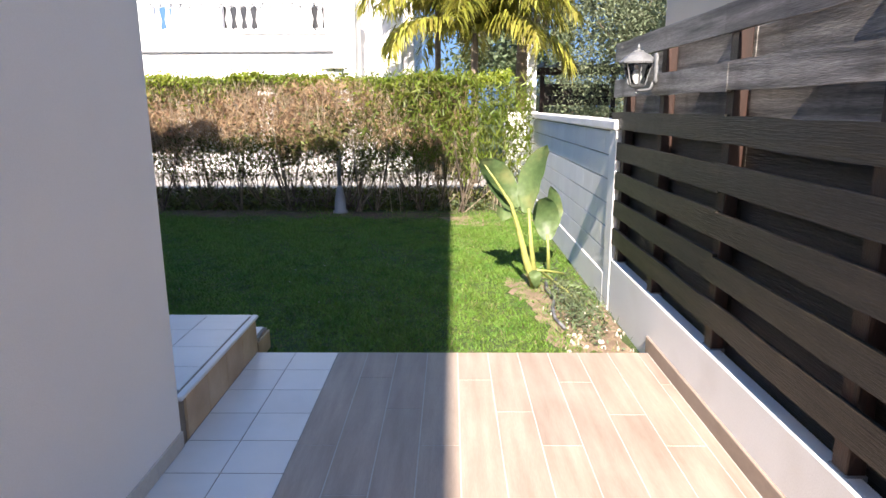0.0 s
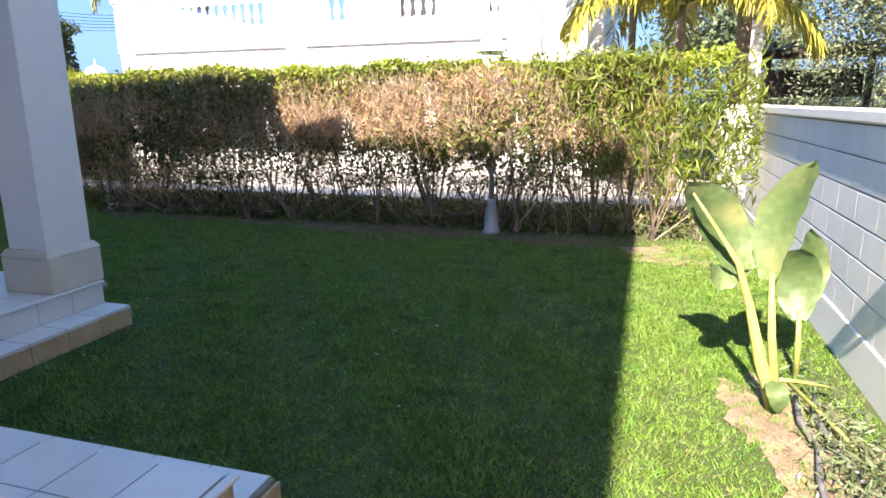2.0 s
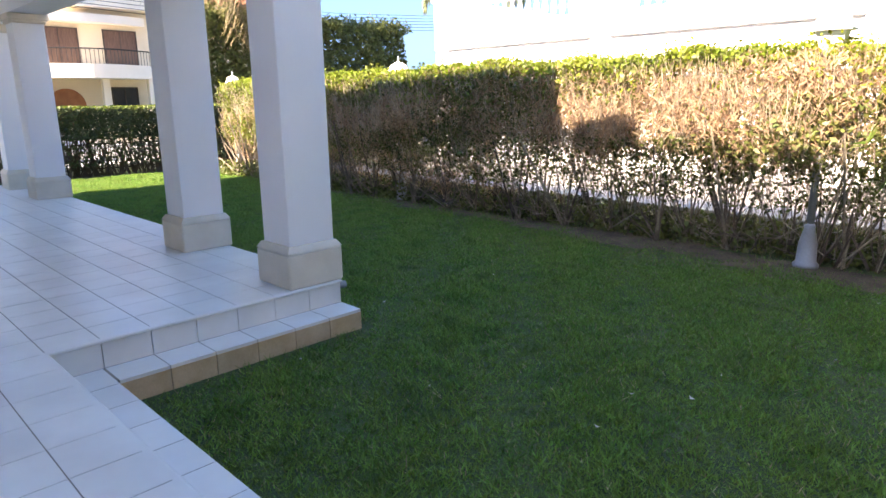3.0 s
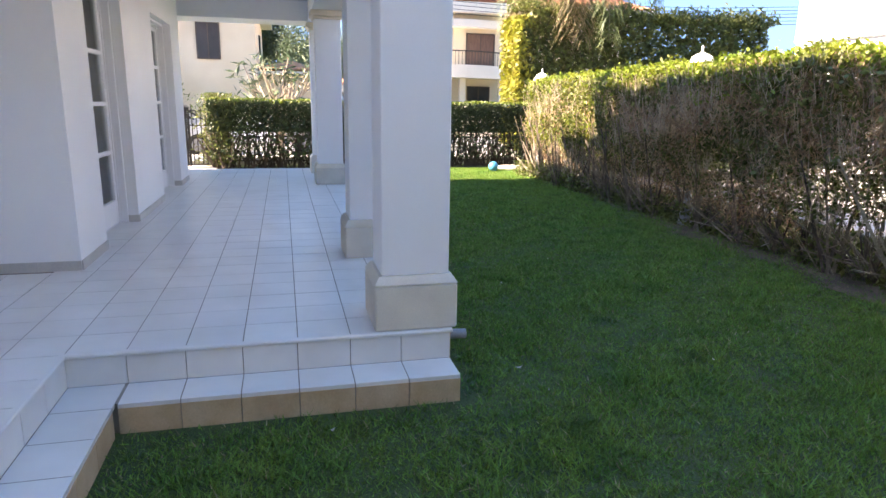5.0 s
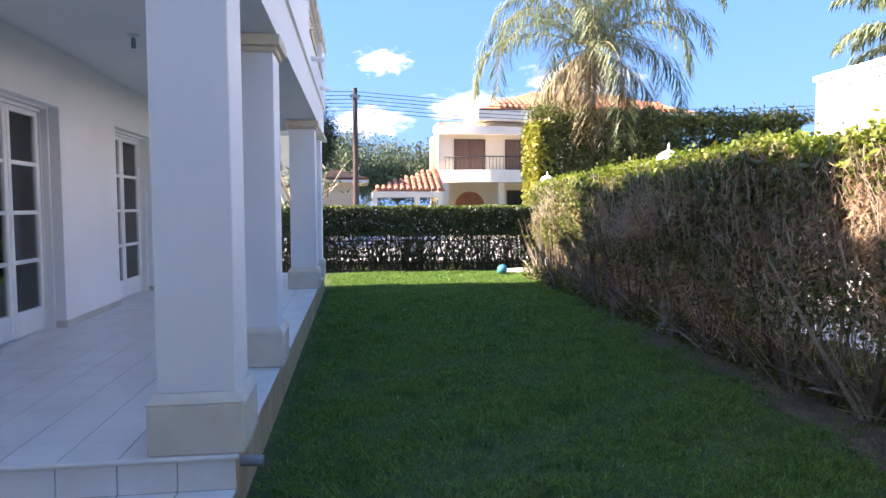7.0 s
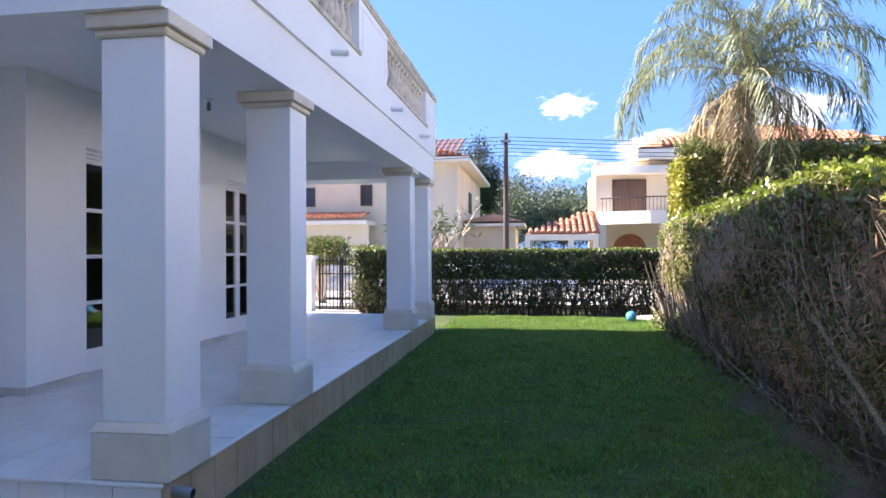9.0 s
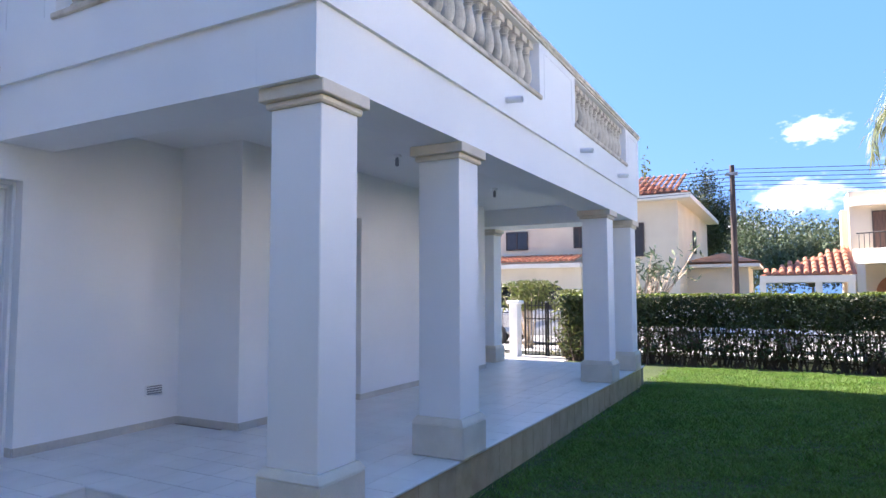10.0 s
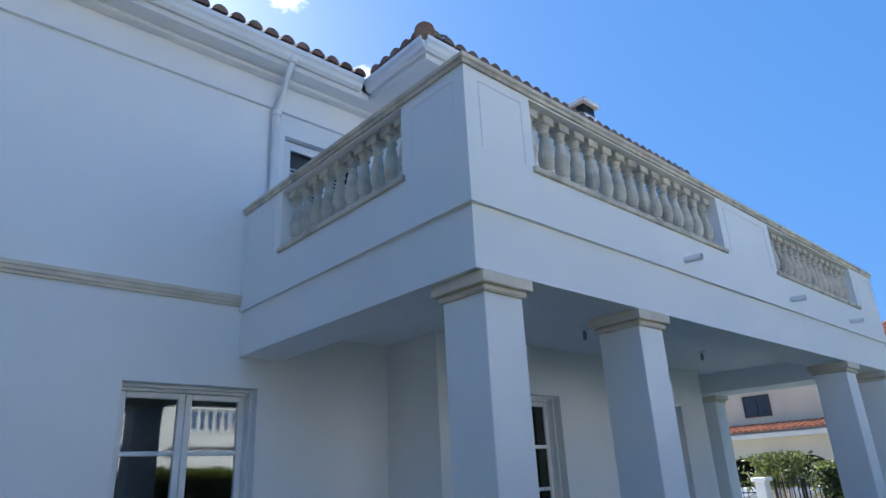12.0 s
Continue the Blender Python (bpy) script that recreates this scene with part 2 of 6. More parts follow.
M_OLDROOF = material("weathered_roof_tile", (0.13, 0.075, 0.055), (0.27, 0.16, 0.11), 3.0, 0.85, 0.4, 40, 0.25, island=0.3, stain=(0.07, 0.06, 0.05), stain_scale=2.0, stain_amount=0.5)
M_CREAM = material("cream_trim", (0.76, 0.70, 0.60), (0.82, 0.76, 0.67), 1.0, 0.85, 0.1, 60, 0.03)
M_FENCEGREY = material("grey_fence_board", (0.06, 0.054, 0.05), (0.33, 0.31, 0.295), 2.0, 0.55, 0.6, 30, 0.4, per_piece=0.3, stain=(0.03, 0.022, 0.018), stain_scale=5.0, stain_amount=0.6, stretch=(8, 0.5, 10))
M_PEPPER = material("feathery_grey_leaf", (0.10, 0.13, 0.075), (0.22, 0.26, 0.15), 1.0, 0.6, 0, 30, 0.2, island=0.4, through_light=0.25)
M_HOSE = material("dusty_grey_hose", (0.06, 0.062, 0.07), (0.22, 0.22, 0.24), 9.0, 0.5, 0.3, 40, 0.2)
# darker than the twigs: shade low in the hedge put into colour
M_STEM = material("shaded_hedge_stem", (0.11, 0.085, 0.065), (0.28, 0.23, 0.175), 6.0, 0.9, 0.3, 60, 0.3, island=0.45)
M_LEAF_STREET = material("street_hedge_leaf", (0.028, 0.045, 0.016), (0.06, 0.085, 0.028), 1.0, 0.5, 0, 30, 0.2, island=0.4, through_light=0.15)

# ---- builders ----
def box(bm, x0, y0, z0, x1, y1, z1, bevel=0.0):
    """A box between two corners, with its edges eased."""
    v = [bm.verts.new(p) for p in ((x0, y0, z0), (x1, y0, z0), (x1, y1, z0), (x0, y1, z0), (x0, y0, z1), (x1, y0, z1), (x1, y1, z1), (x0, y1, z1))]
    f = [bm.faces.new([v[i] for i in q]) for q in ((3, 2, 1, 0), (4, 5, 6, 7), (0, 1, 5, 4), (1, 2, 6, 5), (2, 3, 7, 6), (3, 0, 4, 7))]
    if bevel:
        bmesh.ops.bevel(bm, geom=list({e for q in f for e in q.edges}), offset=bevel, segments=1, affect="EDGES")
    return bm


def boxed(*a, bevel=0.0):
    return box(bmesh.new(), *a, bevel=bevel)


def mesh_of(name, bm, mat, smooth=False):
    me = bpy.data.meshes.new(name)
    bmesh.ops.recalc_face_normals(bm, faces=bm.faces)
    bm.to_mesh(me)
    bm.free()
    for m in (mat if isinstance(mat, (list, tuple)) else [mat]):
        me.materials.append(m)
    if smooth:
        me.polygons.foreach_set("use_smooth", [True] * len(me.polygons))
    return me


def part(name, bm, mat, parent=None, label="", smooth=False):
    """One mesh object, under a thing where there is one."""
    ob = new(name, bm if isinstance(bm, bpy.types.Mesh) else mesh_of(name, bm, mat, smooth))
    if parent:
        ob.parent = parent
        ob.matrix_parent_inverse = parent.matrix_basis.inverted()
    return tagged(ob, label)


def base(name, at, label, category, group="", kind=""):
    """The Empty at a thing's foot that parents its parts."""
    ob = new(name)
    ob.empty_display_size = 0.1
    ob.matrix_basis = Matrix.Translation(at)
    return tagged(ob, label, category, group, kind)


def structure(name, bm, mat, label="", category="", smooth=False):
    return tagged(part(name, bm, mat, None, "", smooth), label, category, "", "structure")


def wall_mesh(axis, at, thick, a0, a1, z0, z1, holes=(), bm=None):
    """A wall in the plane axis = at, its body reaching from at by thick, with holes (a0, a1, z0, z1) right through it."""
    bm = bm or bmesh.new()
    us = sorted({a0, a1, *[min(max(h[i], a0), a1) for h in holes for i in (0, 1)]})
    ws = sorted({z0, z1, *[min(max(h[i], z0), z1) for h in holes for i in (2, 3)]})
    solid = {}
    for i in range(len(us) - 1):
        for j in range(len(ws) - 1):
            cu, cw = (us[i] + us[i + 1]) / 2, (ws[j] + ws[j + 1]) / 2
            solid[i, j] = not any(h[0] < cu < h[1] and h[2] < cw < h[3] for h in holes)
    cache = {}

    def vert(u, w, d):
        k = (round(u, 4), round(w, 4), d)
        if k not in cache:
            o = at + (thick if d else 0.0)
            cache[k] = bm.verts.new((u, o, w) if axis == "y" else (o, u, w))
        return cache[k]
    for (i, j), s in solid.items():
        if not s:
            continue
        u0, u1, w0, w1 = us[i], us[i + 1], ws[j], ws[j + 1]
        for d in (0, 1):
            bm.faces.new([vert(u0, w0, d), vert(u1, w0, d), vert(u1, w1, d), vert(u0, w1, d)])
        for di, dj, p, q in ((-1, 0, (u0, w0), (u0, w1)), (1, 0, (u1, w0), (u1, w1)), (0, -1, (u0, w0), (u1, w0)), (0, 1, (u0, w1), (u1, w1))):
            if not solid.get((i + di, j + dj)):
                bm.faces.new([vert(*p, 0), vert(*q, 0), vert(*q, 1), vert(*p, 1)])
    return bm


def tube(bm, points, radii, sides=8, cap=True):
    """A round bar along points, with a radius at each."""
    rings = []
    pts = [Vector(p) for p in points]
    for i, p in enumerate(pts):
        d = (pts[min(i + 1, len(pts) - 1)] - pts[max(i - 1, 0)]).normalized()
        s = d.cross(Vector((0, 0, 1)) if abs(d.z) < 0.95 else Vector((1, 0, 0))).normalized()
        t = d.cross(s)
        r = radii[i] if isinstance(radii, (list, tuple)) else radii
        rings.append([bm.verts.new(p + r * (math.cos(2 * math.pi * k / sides) * s + math.sin(2 * math.pi * k / sides) * t)) for k in range(sides)])
    for a, b in zip(rings, rings[1:]):
        for k in range(sides):
            bm.faces.new([a[k], a[(k + 1) % sides], b[(k + 1) % sides], b[k]])
    if cap:
        bm.faces.new(rings[0][::-1]), bm.faces.new(rings[-1])
    return bm


def turned(bm, profile, sides=12, at=(0, 0, 0), square=False):
    """A body turned round the z axis from (radius, height) pairs."""
    ang = [2 * math.pi * (k + 0.5) / sides for k in range(sides)]
    f = 1 / math.cos(math.pi / sides) if square else 1.0
    rings = [[bm.verts.new((at[0] + f * r * math.cos(a), at[1] + f * r * math.sin(a), at[2] + z)) for a in ang] for r, z in profile]
    for a, b in zip(rings, rings[1:]):
        for k in range(sides):
            bm.faces.new([a[k], a[(k + 1) % sides], b[(k + 1) % sides], b[k]])
    bm.faces.new(rings[0][::-1]), bm.faces.new(rings[-1])
    return bm


def prism(bm, ring, z0, z1):
    """An upright prism over a ring of (x, y)."""
    lo, hi = [bm.verts.new((x, y, z0)) for x, y in ring], [bm.verts.new((x, y, z1)) for x, y in ring]
    for i in range(len(ring)):
        j = (i + 1) % len(ring)
        bm.faces.new([lo[i], lo[j], hi[j], hi[i]])
    bm.faces.new(lo[::-1]), bm.faces.new(hi)
    return bm


def piece(name, mesh, at, parent, turn=0.0):
    """One of many alike pieces on a shared mesh, under the thing that it belongs to."""
    ob = new(name, mesh)
    ob.parent = parent
    ob.matrix_parent_inverse = parent.matrix_basis.inverted()
    ob.matrix_basis = Matrix.Translation(at) @ Matrix.Rotation(turn, 4, "Z")
    return ob


def scatter_mesh(name, verts, faces_per, mat, parent=None, label=""):
    """Many small flat bits as one mesh: verts is an array (count, corners, 3)."""
    n, k, _ = verts.shape
    me = bpy.data.meshes.new(name)
    me.vertices.add(n * k)
    me.vertices.foreach_set("co", verts.reshape(-1).astype(np.float32))
    me.loops.add(n * k)
    me.loops.foreach_set("vertex_index", np.arange(n * k, dtype=np.int32))
    me.polygons.add(n)
    me.polygons.foreach_set("loop_start", np.arange(0, n * k, k, dtype=np.int32))
    me.update(calc_edges=True)
    me.materials.append(mat)
    ob = part(name, me, None, parent, label)
    ob["kind"] = "stuff"
    return ob


def leaf_quads(rng, centres, length, width, upright=0.0, droop=0.0):
    """Pointed four-cornered leaves at random turns round the given places."""
    n = len(centres)
    d = rng.normal(size=(n, 3))
    d[:, 2] = d[:, 2] * (1 - abs(upright)) + upright * 1.6 - droop
    d /= np.linalg.norm(d, axis=1)[:, None]
    s = np.cross(d, rng.normal(size=(n, 3)))
    s /= np.linalg.norm(s, axis=1)[:, None]
    ln = (length * rng.uniform(0.6, 1.3, n))[:, None]
    wd = (width * rng.uniform(0.6, 1.3, n))[:, None]
    out = np.empty((n, 4, 3))
    out[:, 0], out[:, 2] = centres - d * ln / 2, centres + d * ln / 2
    out[:, 1], out[:, 3] = centres + s * wd / 2, centres - s * wd / 2
    return out


def sticks(rng, starts, ends, radius):
    """Thin three-sided twigs from starts to ends, as arrays of triangles' corners."""
    n = len(starts)
    d = ends - starts
    d = d / np.linalg.norm(d, axis=1)[:, None]
    s = np.cross(d, np.array([0.3, 0.5, 0.1]))
    s /= np.linalg.norm(s, axis=1)[:, None]
    t = np.cross(d, s)
    quads = []
    r = np.broadcast_to(np.asarray(radius, float).reshape(-1, 1), (n, 1))
    ring = [math.cos(a) * s + math.sin(a) * t for a in (0, 2.094, 4.189)]
    for i in range(3):
        a, b = ring[i], ring[(i + 1) % 3]
        quads.append(np.stack([starts + a * r, starts + b * r, ends + b * r * 0.55, ends + a * r * 0.55], axis=1))
    return np.concatenate(quads)

# ---- the house: plan ----
FLOOR, EDGE_X, EDGE_Y, LAND_Y = 0.335, -4.01, 6.15, 4.125
STEP_Z, STEP_X, STEP_Y, DECK_Z, DECK_Y = 0.157, -3.76, 4.40, 0.09, 4.08
WALL_B, WALL_C, RET_X, END_X, SIDE_X, FAR_X, BACK_Y = 2.86, 3.735, -5.79, -11.6, -1.37, -13.8, -9.0
SOFFIT, CEIL, BAND, TOP, EAVE = 2.925, 3.22, 3.37, 4.415, 6.21
OUT_X, OUT_Y, OUT_END = -3.94, 6.21, -12.88
TILE = 0.2893

# ---- ground ----
structure("ground", boxed(-400, -400, -0.6, 400, 400, 0.0), M_GROUND, "dark soil under the short green lawn", "ground")

# ---- walls ----
D1, D2, D3 = (-7.83, -6.54, FLOOR, 2.63), (-10.85, -9.38, FLOOR, 2.63), (-4.185, -2.93, FLOOR, 2.63)
U1 = (-5.55, -4.36, CEIL + 0.2, 5.55)
structure("wall_side", wall_mesh("x", SIDE_X, -0.28, BACK_Y, WALL_B, -0.1, EAVE), M_RENDER, "plain white rendered house wall", "wall")
structure("wall_garden", wall_mesh("y", WALL_B, -0.28, RET_X, SIDE_X - 0.28, -0.1, EAVE, [D3, U1]), M_RENDER, "white rendered garden wall of the house", "wall")
structure("wall_return", wall_mesh("x", RET_X, -0.28, WALL_B - 0.28, WALL_C, -0.1, CEIL), M_RENDER, "short white return wall under the veranda", "wall")
structure("wall_veranda", wall_mesh("y", WALL_C, -0.28, END_X, RET_X - 0.28, -0.1, CEIL, [D1, D2]), M_RENDER, "white veranda wall with two glazed doors", "wall")
structure("wall_end", wall_mesh("x", END_X, 0.28, WALL_B - 0.28, WALL_C - 0.28, -0.1, CEIL), M_RENDER, "white end wall of the veranda room", "wall")
structure("wall_recess", wall_mesh("y", WALL_B, -0.28, FAR_X, END_X, -0.1, EAVE), M_RENDER, "white rendered wall behind the veranda end", "wall")
structure("wall_far", wall_mesh("x", FAR_X, 0.28, BACK_Y, WALL_B - 0.28, -0.1, EAVE), M_RENDER, "white rendered gable-side wall", "wall")
structure("wall_back", wall_mesh("y", BACK_Y, -0.28, FAR_X, SIDE_X, -0.1, EAVE), M_RENDER, "white rendered back wall of the house", "wall")
WING_X, WING_Y = RET_X, WALL_C
structure("wall_wing_side", wall_mesh("x", WING_X, -0.28, WALL_B, WING_Y, CEIL + 0.2, EAVE), M_RENDER, "white upper wall of the projecting wing", "wall")
structure("wall_wing_front", wall_mesh("y", WING_Y, -0.28, -9.9, WING_X - 0.28, CEIL + 0.2, EAVE), M_RENDER, "white upper front wall of the wing", "wall")
structure("wall_wing_end", wall_mesh("x", -9.9, 0.28, WALL_B, WING_Y - 0.28, CEIL + 0.2, EAVE), M_RENDER, "white upper end wall of the wing", "wall")
structure("trim_upper_band", box(boxed(RET_X - 0.3, WALL_B, 5.82, SIDE_X + 0.045, WALL_B + 0.045, EAVE, bevel=0.004), SIDE_X, BACK_Y, 5.82, SIDE_X + 0.045, WALL_B - 0.001, EAVE), M_RENDER, "proud white band under the eaves", "trim")


def moulding(name, x0, x1, y, z):
    """A stepped cast-stone string course along a wall that faces the garden."""
    bm = bmesh.new()
    prof = [(0, 0), (0.022, 0), (0.03, 0.025), (0.045, 0.03), (0.05, 0.06), (0.062, 0.07), (0.062, 0.105), (0, 0.115)]
    ends = [[bm.verts.new((x, y + a, z + b)) for a, b in prof] for x in (x0, x1)]
    for i in range(len(prof)):
        j = (i + 1) % len(prof)
        bm.faces.new([ends[0][i], ends[0][j], ends[1][j], ends[1][i]])
    bm.faces.new(ends[0]), bm.faces.new(ends[1][::-1])
    return structure(name, bm, M_STONE, "cream stepped string course on white wall", "moulding")


moulding("trim_string_course", -3.945, SIDE_X + 0.02, WALL_B, 3.425)

# rooms behind the glazed doors: their dimness is put into a dark grey
structure("floor_indoors", boxed(FAR_X + 0.3, BACK_Y + 0.01, 0.2, SIDE_X - 0.29, WALL_B - 0.285, FLOOR - 0.004), M_ROOM, "indoor floor behind the doors in shade-dark grey", "floor")
structure("ceiling_indoors", boxed(FAR_X + 0.3, BACK_Y + 0.01, CEIL - 0.25, SIDE_X - 0.29, WALL_B - 0.285, CEIL), M_ROOM, "indoor ceiling in shade-dark grey", "ceiling")
structure("wall_indoors", boxed(FAR_X + 0.3, -1.6, FLOOR - 0.004, SIDE_X - 0.29, -1.5, CEIL - 0.25), M_ROOM, "partition wall inside the house in shade-dark grey", "wall")
structure("floor_wing_room", boxed(END_X + 0.285, WALL_B - 0.28, 0.2, RET_X - 0.285, WALL_C - 0.285, FLOOR - 0.006), M_ROOM, "indoor floor of the veranda room in shade-dark grey", "floor")
structure("floor_upstairs", boxed(FAR_X + 0.3, BACK_Y + 0.01, CEIL + 0.01, SIDE_X - 0.29, WALL_B - 0.285, CEIL + 0.15), M_ROOM, "upstairs floor in shade-dark grey", "floor")

# ---- balcony over the veranda ----
structure("ceiling_veranda", boxed(OUT_END + 0.035, WALL_B + 0.002, CEIL + 0.001, OUT_X - 0.305, OUT_Y - 0.305, CEIL + 0.14), M_SOFFIT, "white painted veranda ceiling", "ceiling")
BEAM = 0.46


def beam_ring(bm):
    box(bm, OUT_END + 0.03, OUT_Y - 0.03 - BEAM, SOFFIT, OUT_X - 0.03, OUT_Y - 0.03, CEIL)
    box(bm, OUT_X - 0.03 - BEAM, WALL_B + 0.002, SOFFIT, OUT_X - 0.03, OUT_Y - 0.031 - BEAM, CEIL)
    box(bm, OUT_END + 0.03, WALL_B + 0.002, SOFFIT - 0.02, OUT_END + 0.03 + 0.75, OUT_Y - 0.031 - BEAM, CEIL)
    return bm


structure("beam_veranda", beam_ring(bmesh.new()), M_RENDER, "white edge beams carrying the balcony", "beam")
structure("beam_band", box(boxed(OUT_END + 0.03, OUT_Y - 0.3, CEIL, OUT_X - 0.03, OUT_Y - 0.03, BAND), OUT_X - 0.3, WALL_B, CEIL, OUT_X - 0.03, OUT_Y - 0.3, BAND), M_RENDER, "white lower band of the balcony front", "beam")
O1, O2, O3 = (-7.665, -4.634, 3.783, 4.40), (-11.88, -8.986, 3.783, 4.40), (3.66, 5.515, 3.783, 4.40)
structure("parapet_front", wall_mesh("y", OUT_Y, -0.24, OUT_END, OUT_X, BAND, TOP, [O1, O2]), M_RENDER, "white balcony parapet with balustrade openings", "parapet")
structure("parapet_side", wall_mesh("x", OUT_X, -0.24, WALL_B, OUT_Y - 0.24, BAND, TOP, [O3]), M_RENDER, "white balcony parapet on the short side", "parapet")
structure("parapet_end", wall_mesh("x", OUT_END, 0.24, WALL_B, OUT_Y - 0.24, BAND, TOP), M_RENDER, "white balcony parapet at the far end", "parapet")


def coping_bar(bm, x0, y0, x1, y1, z, reach=0.035):
    """A stepped stone coping over a wall's top, between two corners of its plan."""
    box(bm, x0 - reach * 0.55, y0 - reach * 0.55, z, x1 + reach * 0.55, y1 + reach * 0.55, z + 0.03)
    box(bm, x0 - reach, y0 - reach, z + 0.03, x1 + reach, y1 + reach, z + 0.085, bevel=0.012)
    return bm


coping = base("balcony_coping", (OUT_X, OUT_Y, TOP), "weathered grey cast-stone coping along the balcony parapet", "coping", kind="structure")
part("coping_stone", coping_bar(bmesh.new(), OUT_END, OUT_Y - 0.24, OUT_X, OUT_Y, TOP), M_OLDSTONE, coping)
part("coping_stone", coping_bar(bmesh.new(), OUT_X - 0.24, WALL_B + 0.04, OUT_X, OUT_Y - 0.28, TOP), M_OLDSTONE, coping)
part("coping_stone", coping_bar(bmesh.new(), OUT_END, WALL_B + 0.04, OUT_END + 0.24, OUT_Y - 0.28, TOP), M_OLDSTONE, coping)


def baluster_mesh(height):
    """A turned cast-stone baluster with square foot and head."""
    h = height
    bm = box(bmesh.new(), -0.068, -0.068, 0, 0.068, 0.068, 0.06, bevel=0.006)
    box(bm, -0.068, -0.068, h - 0.075, 0.068, 0.068, h, bevel=0.006)
    k = h - 0.135
    prof = [(0.05, 0), (0.057, 0.04), (0.045, 0.07), (0.036, 0.10), (0.047, 0.13), (0.062, 0.24), (0.066, 0.36), (0.058, 0.5), (0.042, 0.66),
            (0.034, 0.78), (0.042, 0.82), (0.050, 0.845), (0.04, 0.87), (0.044, 0.93), (0.056, 1.0)]
    turned(bm, [(r, 0.06 + f * k) for r, f in prof], 14)
    return mesh_of("baluster", bm, M_OLDSTONE, smooth=False)


BALUSTER = baluster_mesh(O1[3] - O1[2] - 0.045)
for axis, (a0, a1, z0, z1), n in (("x", O1, 15), ("x", O2, 14), ("y", O3, 10)):
    mid = (a0 + a1) / 2
    at = (mid, OUT_Y - 0.12, z0) if axis == "x" else (OUT_X - 0.12, mid, z0)
    rail = base("balustrade", at, "row of turned weathered cream stone balusters in the parapet", "balustrade", "balcony balustrades")
    if axis == "x":
        part("sill", boxed(a0 - 0.03, OUT_Y - 0.25, z0 - 0.015, a1 + 0.03, OUT_Y + 0.025, z0 + 0.035, bevel=0.008), M_OLDSTONE, rail, "weathered stone sill")
    else:
        part("sill", boxed(OUT_X - 0.25, a0 - 0.03, z0 - 0.015, OUT_X + 0.025, a1 + 0.03, z0 + 0.035, bevel=0.008), M_OLDSTONE, rail, "weathered stone sill")
    for i in range(n):
        u = a0 + (i + 0.5) * (a1 - a0) / n
        piece("baluster", BALUSTER, (u, OUT_Y - 0.12, z0 + 0.036) if axis == "x" else (OUT_X - 0.12, u, z0 + 0.036), rail)
# shallow panel grooves beside the balustrades
groove = bmesh.new()
for (x0, x1) in ((-4.53, -4.08), (-8.84, -7.81), (-12.75, -12.02)):
    for q in ((x0, 4.325, x1, 4.330), (x0, 3.81, x0 + 0.005, 4.325), (x1 - 0.005, 3.81, x1, 4.325)):
        box(groove, q[0], OUT_Y - 0.002, q[1], q[2], OUT_Y + 0.004, q[3])
for (y0, y1) in ((5.64, 6.10), (2.98, 3.52)):
    for q in ((y0, 4.325, y1, 4.330), (y0, 3.81, y0 + 0.005, 4.325), (y1 - 0.005, 3.81, y1, 4.325)):
        box(groove, OUT_X - 0.002, q[0], q[1], OUT_X + 0.004, q[2], q[3])
structure("trim_panel_lines", groove, M_FRAME, "fine raised panel lines on the parapet", "trim")

# drain spouts through the parapet
for x in (-6.72, -9.2, -11.26):
    sp = base("drain_spout", (x, OUT_Y, 3.5), "short white plastic drain spout in the balcony front", "drain pipe", "balcony drain spouts")
    bm = bmesh.new()
    tube(bm, [(x, OUT_Y - 0.05, 3.51), (x, OUT_Y + 0.16, 3.495)], 0.032, 12, cap=False)
    tube(bm, [(x, OUT_Y + 0.16, 3.495), (x, OUT_Y - 0.05, 3.51)], 0.027, 12, cap=False)
    part("pipe", bm, M_FRAME, sp, smooth=True)
    # black plug in place of the spout's inner shade
    part("bore", tube(bmesh.new(), [(x, OUT_Y + 0.02, 3.5), (x, OUT_Y + 0.05, 3.5)], 0.027, 12), M_BLACK, sp, "black plug for the shade inside the spout")

